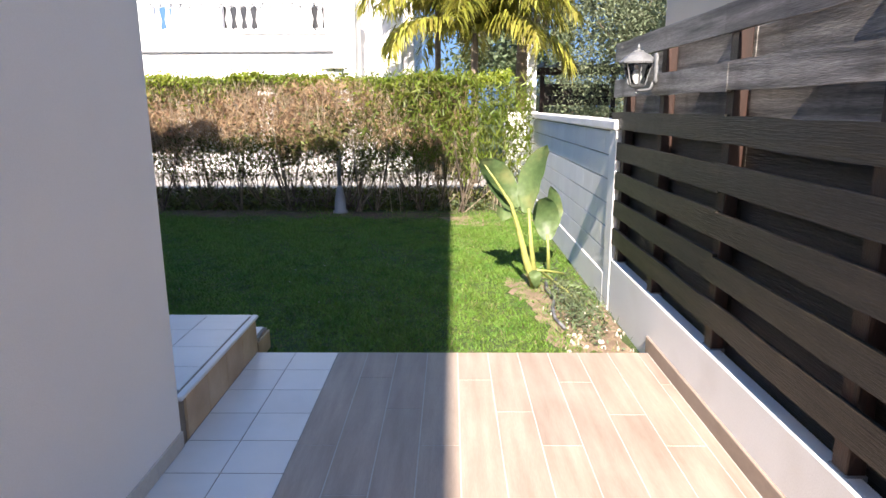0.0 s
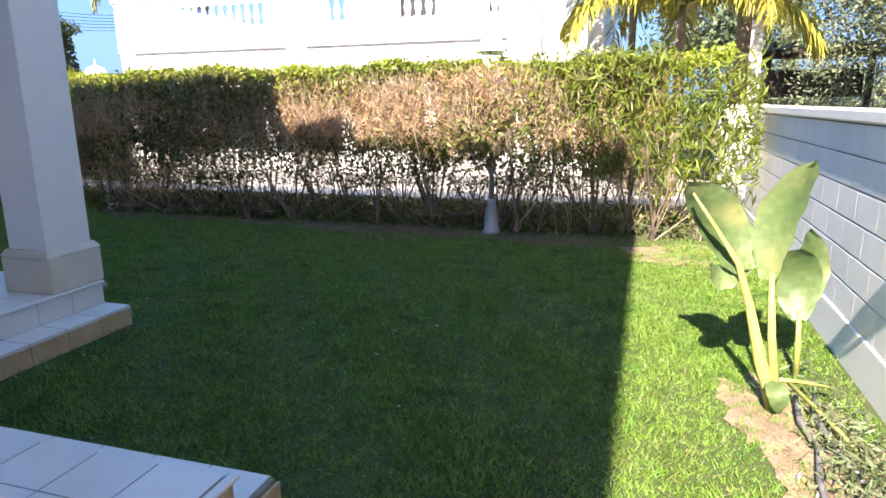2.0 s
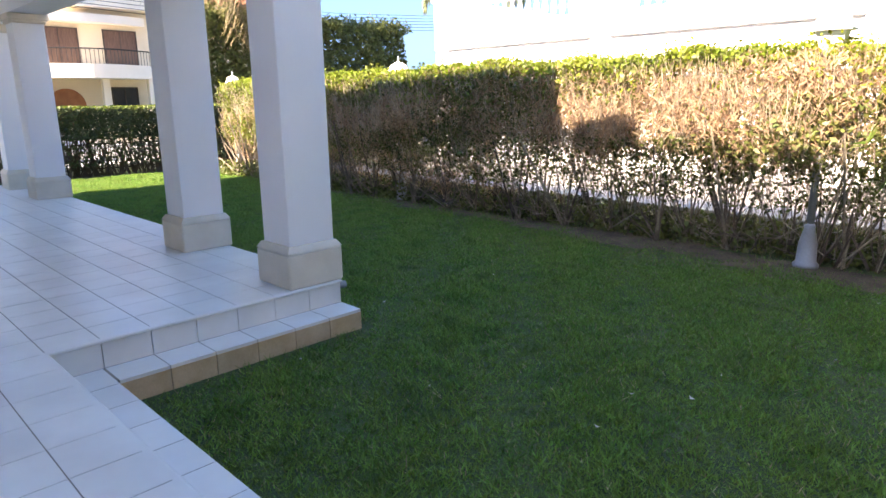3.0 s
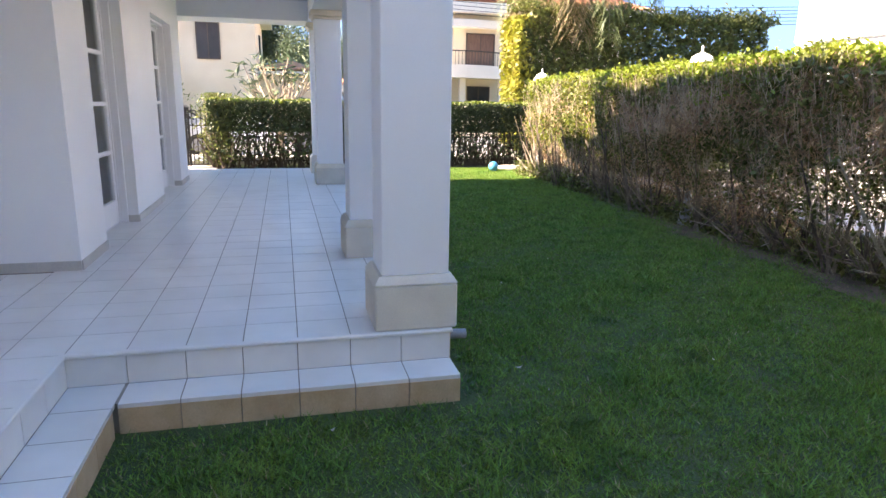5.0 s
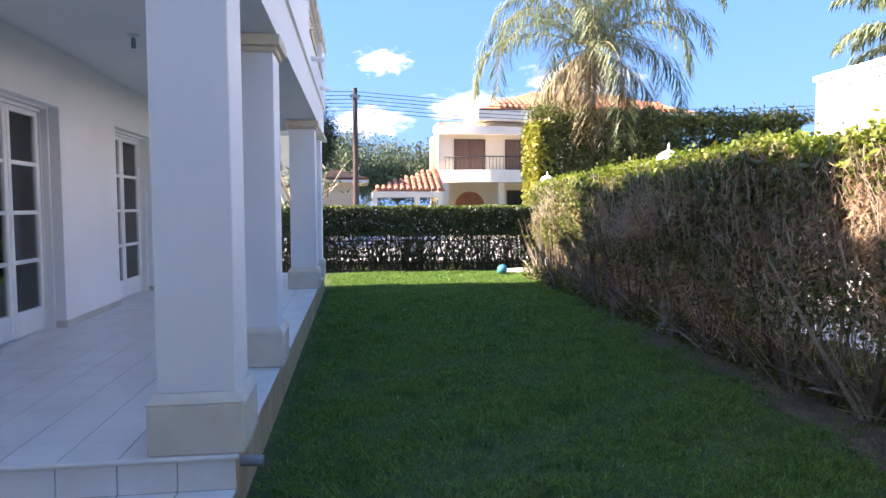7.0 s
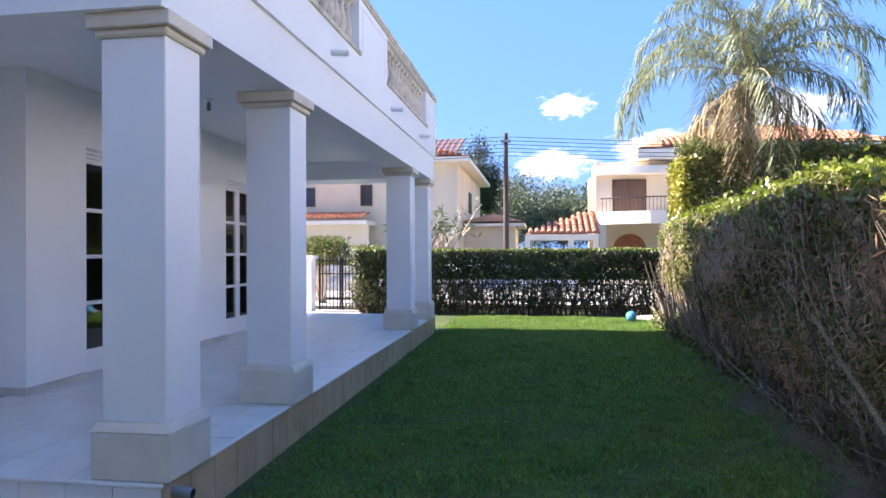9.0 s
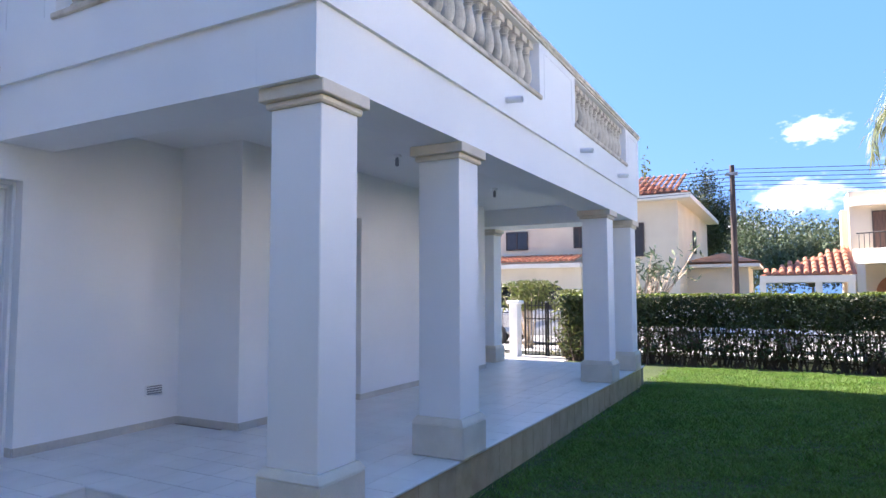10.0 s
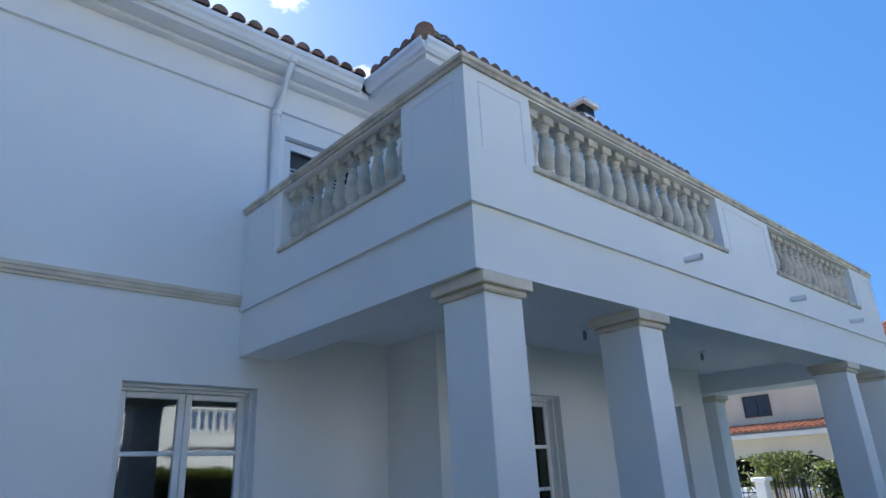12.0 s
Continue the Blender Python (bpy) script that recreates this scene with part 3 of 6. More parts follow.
# ---- columns ----
def column(x0, y0, depth=0.48):
    x1, y1, cz = x0 + 0.45, y0 + depth, FLOOR
    c = base("column", (x0 + 0.22, y0 + 0.24, cz), "white rendered square column with cream stone base and cap", "column", "veranda columns")
    bm = box(bmesh.new(), x0, y0, cz, x1, y1, cz + 0.27, bevel=0.012)
    i = 0.03
    top = prism(bm, [(x0 + 0.004, y0 + 0.004), (x1 - 0.004, y0 + 0.004), (x1 - 0.004, y1 - 0.004), (x0 + 0.004, y1 - 0.004)], cz + 0.27, cz + 0.272)
    top.verts.ensure_lookup_table()
    vs = [top.verts.new(p) for p in ((x0, y0, cz + 0.272), (x1, y0, cz + 0.272), (x1, y1, cz + 0.272), (x0, y1, cz + 0.272),
                                     (x0 + i, y0 + i, cz + 0.318), (x1 - i, y0 + i, cz + 0.318), (x1 - i, y1 - i, cz + 0.318), (x0 + i, y1 - i, cz + 0.318))]
    for a in range(4):
        b = (a + 1) % 4
        top.faces.new([vs[a], vs[b], vs[4 + b], vs[4 + a]])
    top.faces.new(vs[4:])
    part("base", bm, M_STONE, c, "cream cast-stone base block")
    part("shaft", boxed(x0 + 0.045, y0 + 0.045, cz + 0.318, x1 - 0.045, y1 - 0.045, SOFFIT - 0.13, bevel=0.006), M_RENDER, c)
    cap = box(bmesh.new(), x0 + 0.018, y0 + 0.018, SOFFIT - 0.13, x1 - 0.018, y1 - 0.018, SOFFIT - 0.085, bevel=0.012)
    box(cap, x0 - 0.012, y0 - 0.012, SOFFIT - 0.085, x1 + 0.012, y1 + 0.012, SOFFIT - 0.003, bevel=0.006)
    part("capital", cap, M_STONE, c, "stepped cream stone capital")


for cx in (-4.47, -6.25, -11.17, -12.80):
    column(cx, 5.71)
column(-12.95, WALL_B + 0.22, 0.46)

# ---- glazed doors ----
def glazed_door(name, hole, face, label):
    """A pair of white glazed door leaves, four panes each, set back in a wall that faces the garden."""
    x0, x1, z0, z1 = hole
    d = base(name, ((x0 + x1) / 2, face - 0.2, z0), label, "door", kind="structure")
    yo, yi = face - 0.17, face - 0.25
    fr = box(bmesh.new(), x0 + 0.002, yi, z0, x0 + 0.035, yo, z1 - 0.002, bevel=0.006)
    box(fr, x1 - 0.035, yi, z0, x1 - 0.002, yo, z1 - 0.002, bevel=0.006)
    box(fr, x0 + 0.036, yi, z1 - 0.06, x1 - 0.036, yo, z1 - 0.002, bevel=0.006)
    part("door_frame", fr, M_FRAME, d)
    part("stop", box(boxed(x0 + 0.002, yo, z0, x0 + 0.03, face - 0.10, z1 - 0.002, bevel=0.004), x0 + 0.031, yo, z1 - 0.03, x1 - 0.002, face - 0.10, z1 - 0.002, bevel=0.004), M_FRAME, d)
    mid = (x0 + x1) / 2
    for a, b in ((x0 + 0.038, mid - 0.003), (mid + 0.003, x1 - 0.038)):
        leaf = box(bmesh.new(), a, yi + 0.01, z0 + 0.012, a + 0.062, yo - 0.015, z1 - 0.064, bevel=0.006)
        box(leaf, b - 0.062, yi + 0.01, z0 + 0.012, b, yo - 0.015, z1 - 0.064, bevel=0.006)
        za, zb = z0 + 0.25, z1 - 0.115
        box(leaf, a + 0.0625, yi + 0.01, z0 + 0.012, b - 0.0625, yo - 0.015, za, bevel=0.006)
        box(leaf, a + 0.0625, yi + 0.01, zb, b - 0.0625, yo - 0.015, z1 - 0.064, bevel=0.006)
        lf = part("leaf", leaf, M_FRAME, d, "white painted door leaf")
        step = (zb - za) / 4
        for i in range(4):
            if i:
                part("glazing_bar", boxed(a + 0.0625, yi + 0.012, za + i * step - 0.02, b - 0.0625, yo - 0.017, za + i * step + 0.02, bevel=0.006), M_FRAME, lf)
            part("pane", boxed(a + 0.0625, yi + 0.036, za + i * step + 0.02 * (i > 0), b - 0.0625, yi + 0.042, za + (i + 1) * step - 0.02 * (i < 3)), M_GLASS, lf, "clear glass pane").visible_shadow = False
    return d


glazed_door("door_garden", D3, WALL_B, "closed white french doors with dark glass panes")
glazed_door("door_veranda", D1, WALL_C, "closed white glazed double door on the veranda")
glazed_door("door_veranda_far", D2, WALL_C, "closed white glazed double door at the veranda end")
for (x0, x1, z0, z1), f in ((D1, WALL_C), (D2, WALL_C)):
    structure("curtain", boxed(x0 + 0.05, f - 0.275, z0, x1 - 0.05, f - 0.27, z1 - 0.06), M_CURTAIN, "grey blind drawn behind the door glass", "blind")

# louvred balcony door upstairs
x0, x1, z0, z1 = U1
lo = base("door_balcony", ((x0 + x1) / 2, WALL_B - 0.1, z0), "white louvred shutter doors on the balcony", "shutter door", kind="structure")
for a, b in ((x0 + 0.03, (x0 + x1) / 2 - 0.004), ((x0 + x1) / 2 + 0.004, x1 - 0.03)):
    bm = box(bmesh.new(), a, WALL_B - 0.1, z0, a + 0.08, WALL_B - 0.06, z1 - 0.03, bevel=0.004)
    box(bm, b - 0.08, WALL_B - 0.1, z0, b, WALL_B - 0.06, z1 - 0.03, bevel=0.004)
    box(bm, a + 0.081, WALL_B - 0.1, z1 - 0.13, b - 0.081, WALL_B - 0.06, z1 - 0.03, bevel=0.004)
    lf = part("shutter", bm, M_FRAME, lo)
    slat = mesh_of("slat", boxed(a + 0.082, WALL_B - 0.09, -0.006, b - 0.082, WALL_B - 0.07, 0.006), M_FRAME)
    for i in range(34):
        piece("slat", slat, (0, 0, z0 + 0.05 + i * 0.052), lf)
    # dark board that stands in for the shade behind the slats
    part("slat_shade", boxed(a + 0.02, WALL_B - 0.16, z0, b - 0.02, WALL_B - 0.13, z1 - 0.05), M_DARKWIN, lo)

# ---- roof ----
GUT_Y, GUT_S, WING_GX, WING_GY = 3.26, -0.62, -5.25, 4.37


def hip_roof(bm, x0, x1, y0, y1, z, slope=0.42, thick=0.12):
    """A hipped roof over a plan, with its thickness."""
    half = min(x1 - x0, y1 - y0) / 2
    if x1 - x0 > y1 - y0:
        ridge = [(x0 + half, (y0 + y1) / 2), (x1 - half, (y0 + y1) / 2)]
    else:
        ridge = [((x0 + x1) / 2, y0 + half), ((x0 + x1) / 2, y1 - half)]
    for dz in (0.0, -thick):
        c = [bm.verts.new((x, y, z + dz)) for x, y in ((x0, y0), (x1, y0), (x1, y1), (x0, y1))]
        r = [bm.verts.new((x, y, z + dz + half * slope)) for x, y in ridge]
        if x1 - x0 > y1 - y0:
            for q in ([c[0], c[1], r[1], r[0]], [c[1], c[2], r[1]], [c[2], c[3], r[0], r[1]], [c[3], c[0], r[0]]):
                bm.faces.new(q)
        else:
            for q in ([c[0], c[1], r[0]], [c[1], c[2], r[1], r[0]], [c[2], c[3], r[1]], [c[3], c[0], r[0], r[1]]):
                bm.faces.new(q)
    return bm


ROOF_Z, SLOPE = 6.46, 0.42
structure("roof_main", hip_roof(bmesh.new(), FAR_X - 0.4, GUT_S, BACK_Y - 0.4, GUT_Y, ROOF_Z), M_OLDROOF, "hipped red clay tile roof", "roof")
wing_roof = bmesh.new()
mx = (WING_GX - 10.45) / 2
half = (WING_GX + 10.45) / 2
for dz in (0, -0.12):
    a, b = wing_roof.verts.new((WING_GX, WING_GY, ROOF_Z + 0.01 + dz)), wing_roof.verts.new((-10.45, WING_GY, ROOF_Z + 0.01 + dz))
    c, d = wing_roof.verts.new((WING_GX, GUT_Y - 0.4, ROOF_Z + 0.01 + dz)), wing_roof.verts.new((-10.45, GUT_Y - 0.4, ROOF_Z + 0.01 + dz))
    e, f = wing_roof.verts.new((mx, WING_GY - half, ROOF_Z + 0.01 + dz + half * SLOPE)), wing_roof.verts.new((mx, GUT_Y - 0.4 - half, ROOF_Z + 0.01 + dz + half * SLOPE))
    wing_roof.faces.new([a, b, e]), wing_roof.faces.new([a, e, f, c]), wing_roof.faces.new([b, d, f, e])
structure("roof_wing", wing_roof, M_OLDROOF, "red clay tile roof of the wing", "roof")


def barrel(bm, foot, way, rise, length, r=0.085):
    """One run of half-round tiles going up a slope, in overlapping lengths."""
    foot, way = Vector(foot), Vector(way)
    up = Vector((0, 0, 1))
    side = way.cross(up).normalized()
    n = max(1, int(length / 0.4))
    for k in range(n):
        rings = []
        for s, rr, lift in ((k * 0.4 - 0.06, r, 0.05), ((k + 1) * 0.4, r * 0.85, 0.03)):
            p = foot + way * s + up * (s * rise + lift)
            rings.append([bm.verts.new(p + side * rr * math.cos(a) + up * rr * math.sin(a)) for a in [math.pi * i / 6 for i in range(7)]])
        for i in range(6):
            bm.faces.new([rings[0][i], rings[0][i + 1], rings[1][i + 1], rings[1][i]])
        bm.faces.new(rings[0])


runs = bmesh.new()
for i in range(int((GUT_S - WING_GX) / 0.2)):
    barrel(runs, (GUT_S - 0.1 - i * 0.2, GUT_Y - 0.02, ROOF_Z), (0, -1, 0), SLOPE, min(2.0, 0.2 + i * 0.2))
for i in range(int((WING_GY - GUT_Y) / 0.2)):
    barrel(runs, (WING_GX - 0.02, WING_GY - 0.12 - i * 0.2, ROOF_Z + 0.01), (-1, 0, 0), SLOPE, min(2.0, 0.2 + i * 0.2))
for i in range(30):
    barrel(runs, (WING_GX - 0.15 - i * 0.2, WING_GY - 0.02, ROOF_Z + 0.01), (0, -1, 0), SLOPE, min(2.0, 0.2 + i * 0.2))
for i in range(36):
    barrel(runs, (GUT_S + 0.0 - 0.02, GUT_Y - 0.3 - i * 0.2, ROOF_Z), (-1, 0, 0), SLOPE, min(2.0, 0.2 + i * 0.2))
eave_tiles = structure("roof_eave_tiles", runs, M_OLDROOF, "rows of half-round clay tiles along the eaves", "roof tiles")
hip = bmesh.new()
for k in range(6):
    s = k * 0.36
    a, b = Vector((WING_GX - s, WING_GY - s, ROOF_Z + 0.06 + s * SLOPE)), Vector((WING_GX - s - 0.4, WING_GY - s - 0.4, ROOF_Z + 0.06 + (s + 0.4) * SLOPE))
    tube(hip, [a, b], [0.12, 0.095], 12)
structure("roof_hip_tiles", hip, M_OLDROOF, "large half-round clay hip tiles", "roof tiles")
# boxed eaves, fascia and gutters
structure("eaves_main", boxed(FAR_X - 0.3, BACK_Y - 0.3, EAVE + 0.002, GUT_S - 0.06, GUT_Y - 0.06, ROOF_Z - 0.13), M_FRAME, "white boxed eaves", "eaves")
bm = boxed(-10.45, GUT_Y - 0.06, EAVE + 0.004, WING_GX - 0.06, WING_GY - 0.06, ROOF_Z - 0.125)
structure("eaves_wing", bm, M_FRAME, "white boxed eaves of the wing", "eaves")


def gutter(name, a, b, out):
    """A white moulded gutter from a to b, opening outwards."""
    a, b, out = Vector(a), Vector(b), Vector(out)
    prof = [(0, -0.12), (0.05, -0.13), (0.085, -0.10), (0.10, -0.05), (0.125, -0.02), (0.125, 0.03), (0.11, 0.03), (0.105, -0.01), (0.0, -0.02)]
    bm = bmesh.new()
    ends = [[bm.verts.new(p + out * u + Vector((0, 0, w))) for u, w in prof] for p in (a, b)]
    for i in range(len(prof)):
        j = (i + 1) % len(prof)
        bm.faces.new([ends[0][i], ends[0][j], ends[1][j], ends[1][i]])
    bm.faces.new(ends[0]), bm.faces.new(ends[1][::-1])
    return structure(name, bm, M_FRAME, "white moulded roof gutter", "gutter")


gutter("gutter_main", (GUT_S, GUT_Y - 0.06, ROOF_Z - 0.06), (WING_GX + 0.1, GUT_Y - 0.06, ROOF_Z - 0.06), (0, 1, 0))
gutter("gutter_side", (GUT_S - 0.06, BACK_Y, ROOF_Z - 0.06), (GUT_S - 0.06, GUT_Y, ROOF_Z - 0.06), (1, 0, 0))
gutter("gutter_wing_side", (WING_GX - 0.06, GUT_Y, ROOF_Z - 0.05), (WING_GX - 0.06, WING_GY, ROOF_Z - 0.05), (1, 0, 0))
gutter("gutter_wing", (WING_GX, WING_GY - 0.06, ROOF_Z - 0.05), (-10.45, WING_GY - 0.06, ROOF_Z - 0.05), (0, 1, 0))
structure("trim_eave_step", boxed(WING_X + 0.002, WALL_B + 0.0455, EAVE - 0.05, SIDE_X + 0.08, WALL_B + 0.16, EAVE, bevel=0.01), M_FRAME, "white moulding below the eaves", "trim")
dp = base("downpipe", (-4.2, WALL_B + 0.08, CEIL), "white round rainwater downpipe on the upper wall", "downpipe")
part("pipe", tube(bmesh.new(), [(-4.2, GUT_Y - 0.02, ROOF_Z - 0.12), (-4.2, GUT_Y - 0.02, EAVE - 0.02), (-4.2, WALL_B + 0.075, EAVE - 0.42), (-4.2, WALL_B + 0.075, 4.5), (-4.2, WALL_B + 0.075, CEIL + 0.14)], 0.045, 12), M_FRAME, dp, smooth=True)
part("hopper", turned(bmesh.new(), [(0.05, 0), (0.065, 0.03), (0.065, 0.09), (0.05, 0.1)], 14, (-4.2, GUT_Y - 0.02, ROOF_Z - 0.2)), M_FRAME, dp)
part("collar", turned(bmesh.new(), [(0.055, 0), (0.06, 0.01), (0.06, 0.05), (0.055, 0.06)], 14, (-4.2, WALL_B + 0.075, EAVE - 0.5)), M_FRAME, dp)
ch = base("chimney", (-11.0, 2.6, ROOF_Z + 0.6), "small chimney with dark vents and white cap", "chimney")
part("stack", boxed(-11.2, 2.4, ROOF_Z + 0.6, -10.8, 2.8, 8.4), M_RENDER, ch)
# solid black block stands in for the shaded vent
part("vent", boxed(-11.18, 2.42, 8.4, -10.82, 2.78, 8.62), M_BLACK, ch, "black block for the shade in the vent")
part("cap", boxed(-11.27, 2.33, 8.62, -10.73, 2.87, 8.72, bevel=0.01), M_FRAME, ch)
structure("chimney_foot", boxed(-11.2, 1.6, EAVE + 0.3, -10.8, 2.8, ROOF_Z + 0.6), M_RENDER, "rendered chimney foot in the roof", "chimney foot")

# ---- small fittings on the veranda ----
for x, y in ((-7.14, 4.71), (-9.81, 4.72)):
    l = base("ceiling_lamp_holder", (x, y, CEIL), "small bare lamp holder on the veranda ceiling", "lamp holder", "veranda lamp holders")
    part("rose", turned(bmesh.new(), [(0.045, -0.03), (0.05, -0.02), (0.05, -0.001)], 14, (x, y, CEIL)), M_FRAME, l)
    part("holder", turned(bmesh.new(), [(0.015, -0.13), (0.022, -0.12), (0.022, -0.06), (0.015, -0.03)], 12, (x, y, CEIL)), M_GREYMETAL, l, "grey lamp socket")
vt = base("wall_vent", (-5.5, WALL_B, 0.71), "small white louvred vent low on the wall", "vent")
part("frame", boxed(-5.6, WALL_B, 0.66, -5.4, WALL_B + 0.014, 0.77, bevel=0.004), M_FRAME, vt)
for i in range(4):
    part("slat", boxed(-5.585, WALL_B + 0.0145, 0.676 + i * 0.023, -5.415, WALL_B + 0.022, 0.688 + i * 0.023), M_GREYMETAL, vt)
dr = base("drain_pipe", (-4.2, EDGE_Y + 0.05, 0.24), "grey plastic drain pipe stub in the veranda base", "drain pipe")
bm = bmesh.new()
tube(bm, [(-4.12, EDGE_Y - 0.05, 0.265), (-4.12, EDGE_Y + 0.12, 0.255)], 0.03, 12, cap=False)
part("pipe", bm, M_GREYMETAL, dr, smooth=True)
# black plug in place of the pipe's inner shade
part("rim", tube(bmesh.new(), [(-4.12, EDGE_Y + 0.10, 0.257), (-4.12, EDGE_Y + 0.119, 0.2555)], 0.024, 12), M_BLACK, dr, "black plug for the shade inside the pipe")

# ---- boundary walls beside the deck ----
WX = 1.275
structure("boundary_wall_low", box(boxed(WX, -6, -0.1, WX + 0.085, 5.25, 0.45, bevel=0.006), WX + 0.086, -6, -0.1, WX + 0.40, 5.25, 0.385), M_WALLPAINT, "low white rendered kerb wall under the fence", "wall")
bw = base("boundary_wall", (WX, 8.0, 0), "white and grey concrete block garden wall with white coping", "wall", kind="structure")
part("core", boxed(WX + 0.022, 5.47, -0.1, WX + 0.10, 11.5, 1.505), M_GROUT, bw, "grey mortar core")
part("pillar", boxed(WX - 0.006, 5.255, -0.1, WX + 0.10, 5.47, 1.505, bevel=0.006), M_WALLPAINT, bw, "white rendered end pillar")
part("plinth", boxed(WX - 0.008, 5.47, -0.1, WX + 0.022, 11.5, 0.28, bevel=0.006), M_WALLPAINT, bw, "white rendered plinth")
cop = box(bmesh.new(), WX - 0.028, 5.24, 1.506, WX + 0.13, 11.5, 1.592, bevel=0.014)
part("coping", cop, M_WALLPAINT, bw, "white rendered coping")
part("end_pillar", boxed(WX - 0.38, 11.5, -0.1, WX + 0.2, 11.75, 1.6, bevel=0.008), M_WALLPAINT, bw, "white rendered pillar behind the bamboo")

# ---- slatted timber fence on the kerb wall ----
FX = WX + 0.004
fence = base("timber_fence", (FX + 0.05, 2.0, 0.385), "dark stained horizontal board fence with worn boards", "fence", kind="structure")
rng_f = random.Random(5)
POSTS = (5.19, 4.30, 3.27, 2.09, 1.0, -0.1, -1.2, -2.3, -3.4, -4.5)
post_mesh = mesh_of("post", boxed(0, -0.045, 0, 0.07, 0.045, 1.80, bevel=0.005), M_POST)
for y in POSTS:
    piece("post", post_mesh, (FX + 0.026, y, 0.387), fence)
    part("post_shoe", boxed(FX + 0.02, y - 0.055, 0.386, FX + 0.102, y + 0.055, 0.455, bevel=0.004), M_GREYMETAL, fence)


def board_mesh(length, height, seed, mat=M_FENCE):
    """A rough sawn board with uneven edges, lying along y."""
    r = random.Random(seed)
    bm = bmesh.new()
    n = 6
    rings = []
    for i in range(n + 1):
        y = length * (i / n - 0.5)
        a, b, w = r.uniform(-0.004, 0.004), r.uniform(-0.004, 0.004), r.uniform(-0.003, 0.003)
        rings.append([bm.verts.new((x + w, y, z)) for x, z in ((0, -height / 2 + a), (0.025, -height / 2 + a), (0.025, height / 2 + b), (0, height / 2 + b))])
    for p, q in zip(rings, rings[1:]):
        for k in range(4):
            bm.faces.new([p[k], p[(k + 1) % 4], q[(k + 1) % 4], q[k]])
    bm.faces.new(rings[0]), bm.faces.new(rings[-1][::-1])
    return mesh_of("board", bm, mat)


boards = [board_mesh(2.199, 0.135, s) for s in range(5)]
grey_boards = [board_mesh(2.199, 0.135, s, M_FENCEGREY) for s in range(10, 14)]
grey_backs = [board_mesh(2.199, 0.17, s, M_FENCEGREY) for s in range(14, 17)]
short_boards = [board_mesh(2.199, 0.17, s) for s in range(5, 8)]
# rows above 1.6 m take the grey boards, lower rows near-black ones
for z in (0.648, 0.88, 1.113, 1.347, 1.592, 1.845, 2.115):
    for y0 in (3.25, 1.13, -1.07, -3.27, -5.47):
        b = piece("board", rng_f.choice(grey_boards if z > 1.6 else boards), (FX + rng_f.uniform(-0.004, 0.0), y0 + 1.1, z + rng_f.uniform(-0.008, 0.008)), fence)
        b.rotation_euler = (rng_f.uniform(-0.004, 0.004), 0, rng_f.uniform(-0.003, 0.003))
# the lowest row is added to darken the shaded gap over the kerb
for z in (0.50, 0.725, 0.96, 1.20, 1.455, 1.715, 1.98):
    for y0 in (3.2, 1.0, -1.2, -3.4):
        piece("back_board", rng_f.choice(grey_backs if z > 1.7 else short_boards), (FX + 0.098, y0 + 1.1, z), fence)

# strip added so that the lowest fence gap looks dark
structure("pavement_beyond_fence", boxed(WX + 0.42, -8, -0.05, 3.3, 12, 0.05), M_ASPHALT, "added grey paving strip beyond the fence", "paving")
# lantern on the fence
lx, ly = FX - 0.098, 4.46
ln = base("wall_lantern", (FX, ly - 0.11, 1.8), "grey metal coach lantern with clear glass on the fence", "wall lamp")
plate = turned(bmesh.new(), [(0.012, 0), (0.034, 0.025), (0.026, 0.06), (0.036, 0.10), (0.026, 0.14), (0.034, 0.175), (0.012, 0.20)], 12, (0, 0, 0))
for v in plate.verts:
    v.co = Vector((FX - 0.012 + v.co.x * 0.45, ly - 0.11 + v.co.y, 1.835 + v.co.z))
part("back_plate", plate, M_LAMPGREY, ln, smooth=True)
arm = tube(bmesh.new(), [(FX - 0.014, ly - 0.11, 1.87), (FX - 0.03, ly - 0.085, 1.81), (FX - 0.07, ly - 0.04, 1.80), (lx, ly, 1.805), (lx, ly, 1.82)], 0.011, 8)
part("arm", arm, M_LAMPGREY, ln, "scrolled lantern arm", smooth=True)
part("drop", turned(bmesh.new(), [(0.003, 0), (0.012, 0.008), (0.008, 0.018), (0.014, 0.034)], 8, (lx, ly, 1.777)), M_LAMPGREY, ln)
part("cup", turned(bmesh.new(), [(0.018, 0), (0.048, 0.012), (0.06, 0.026)], 6, (lx, ly, 1.815)), M_LAMPGREY, ln)
part("glass", turned(bmesh.new(), [(0.050, 0), (0.088, 0.132)], 6, (lx, ly, 1.842)), M_GLASS, ln, "clear lantern glass").visible_shadow = False
part("bulb", turned(bmesh.new(), [(0.014, 0), (0.03, 0.03), (0.034, 0.06), (0.02, 0.09)], 10, (lx, ly, 1.846)), M_FRAME, ln, "white lamp bulb")
for k in range(6):
    a = 2 * math.pi * (k + 0.5) / 6
    part("rib", tube(bmesh.new(), [(lx + 0.056 * math.cos(a), ly + 0.056 * math.sin(a), 1.840), (lx + 0.094 * math.cos(a), ly + 0.094 * math.sin(a), 1.976)], 0.005, 5), M_LAMPGREY, ln)
part("roof", turned(bmesh.new(), [(0.126, 0), (0.130, 0.010), (0.110, 0.028), (0.085, 0.05), (0.048, 0.07), (0.036, 0.074), (0.034, 0.085)], 6, (lx, ly, 1.974)), M_LAMPGREY, ln, "grey pagoda-shaped lantern roof")
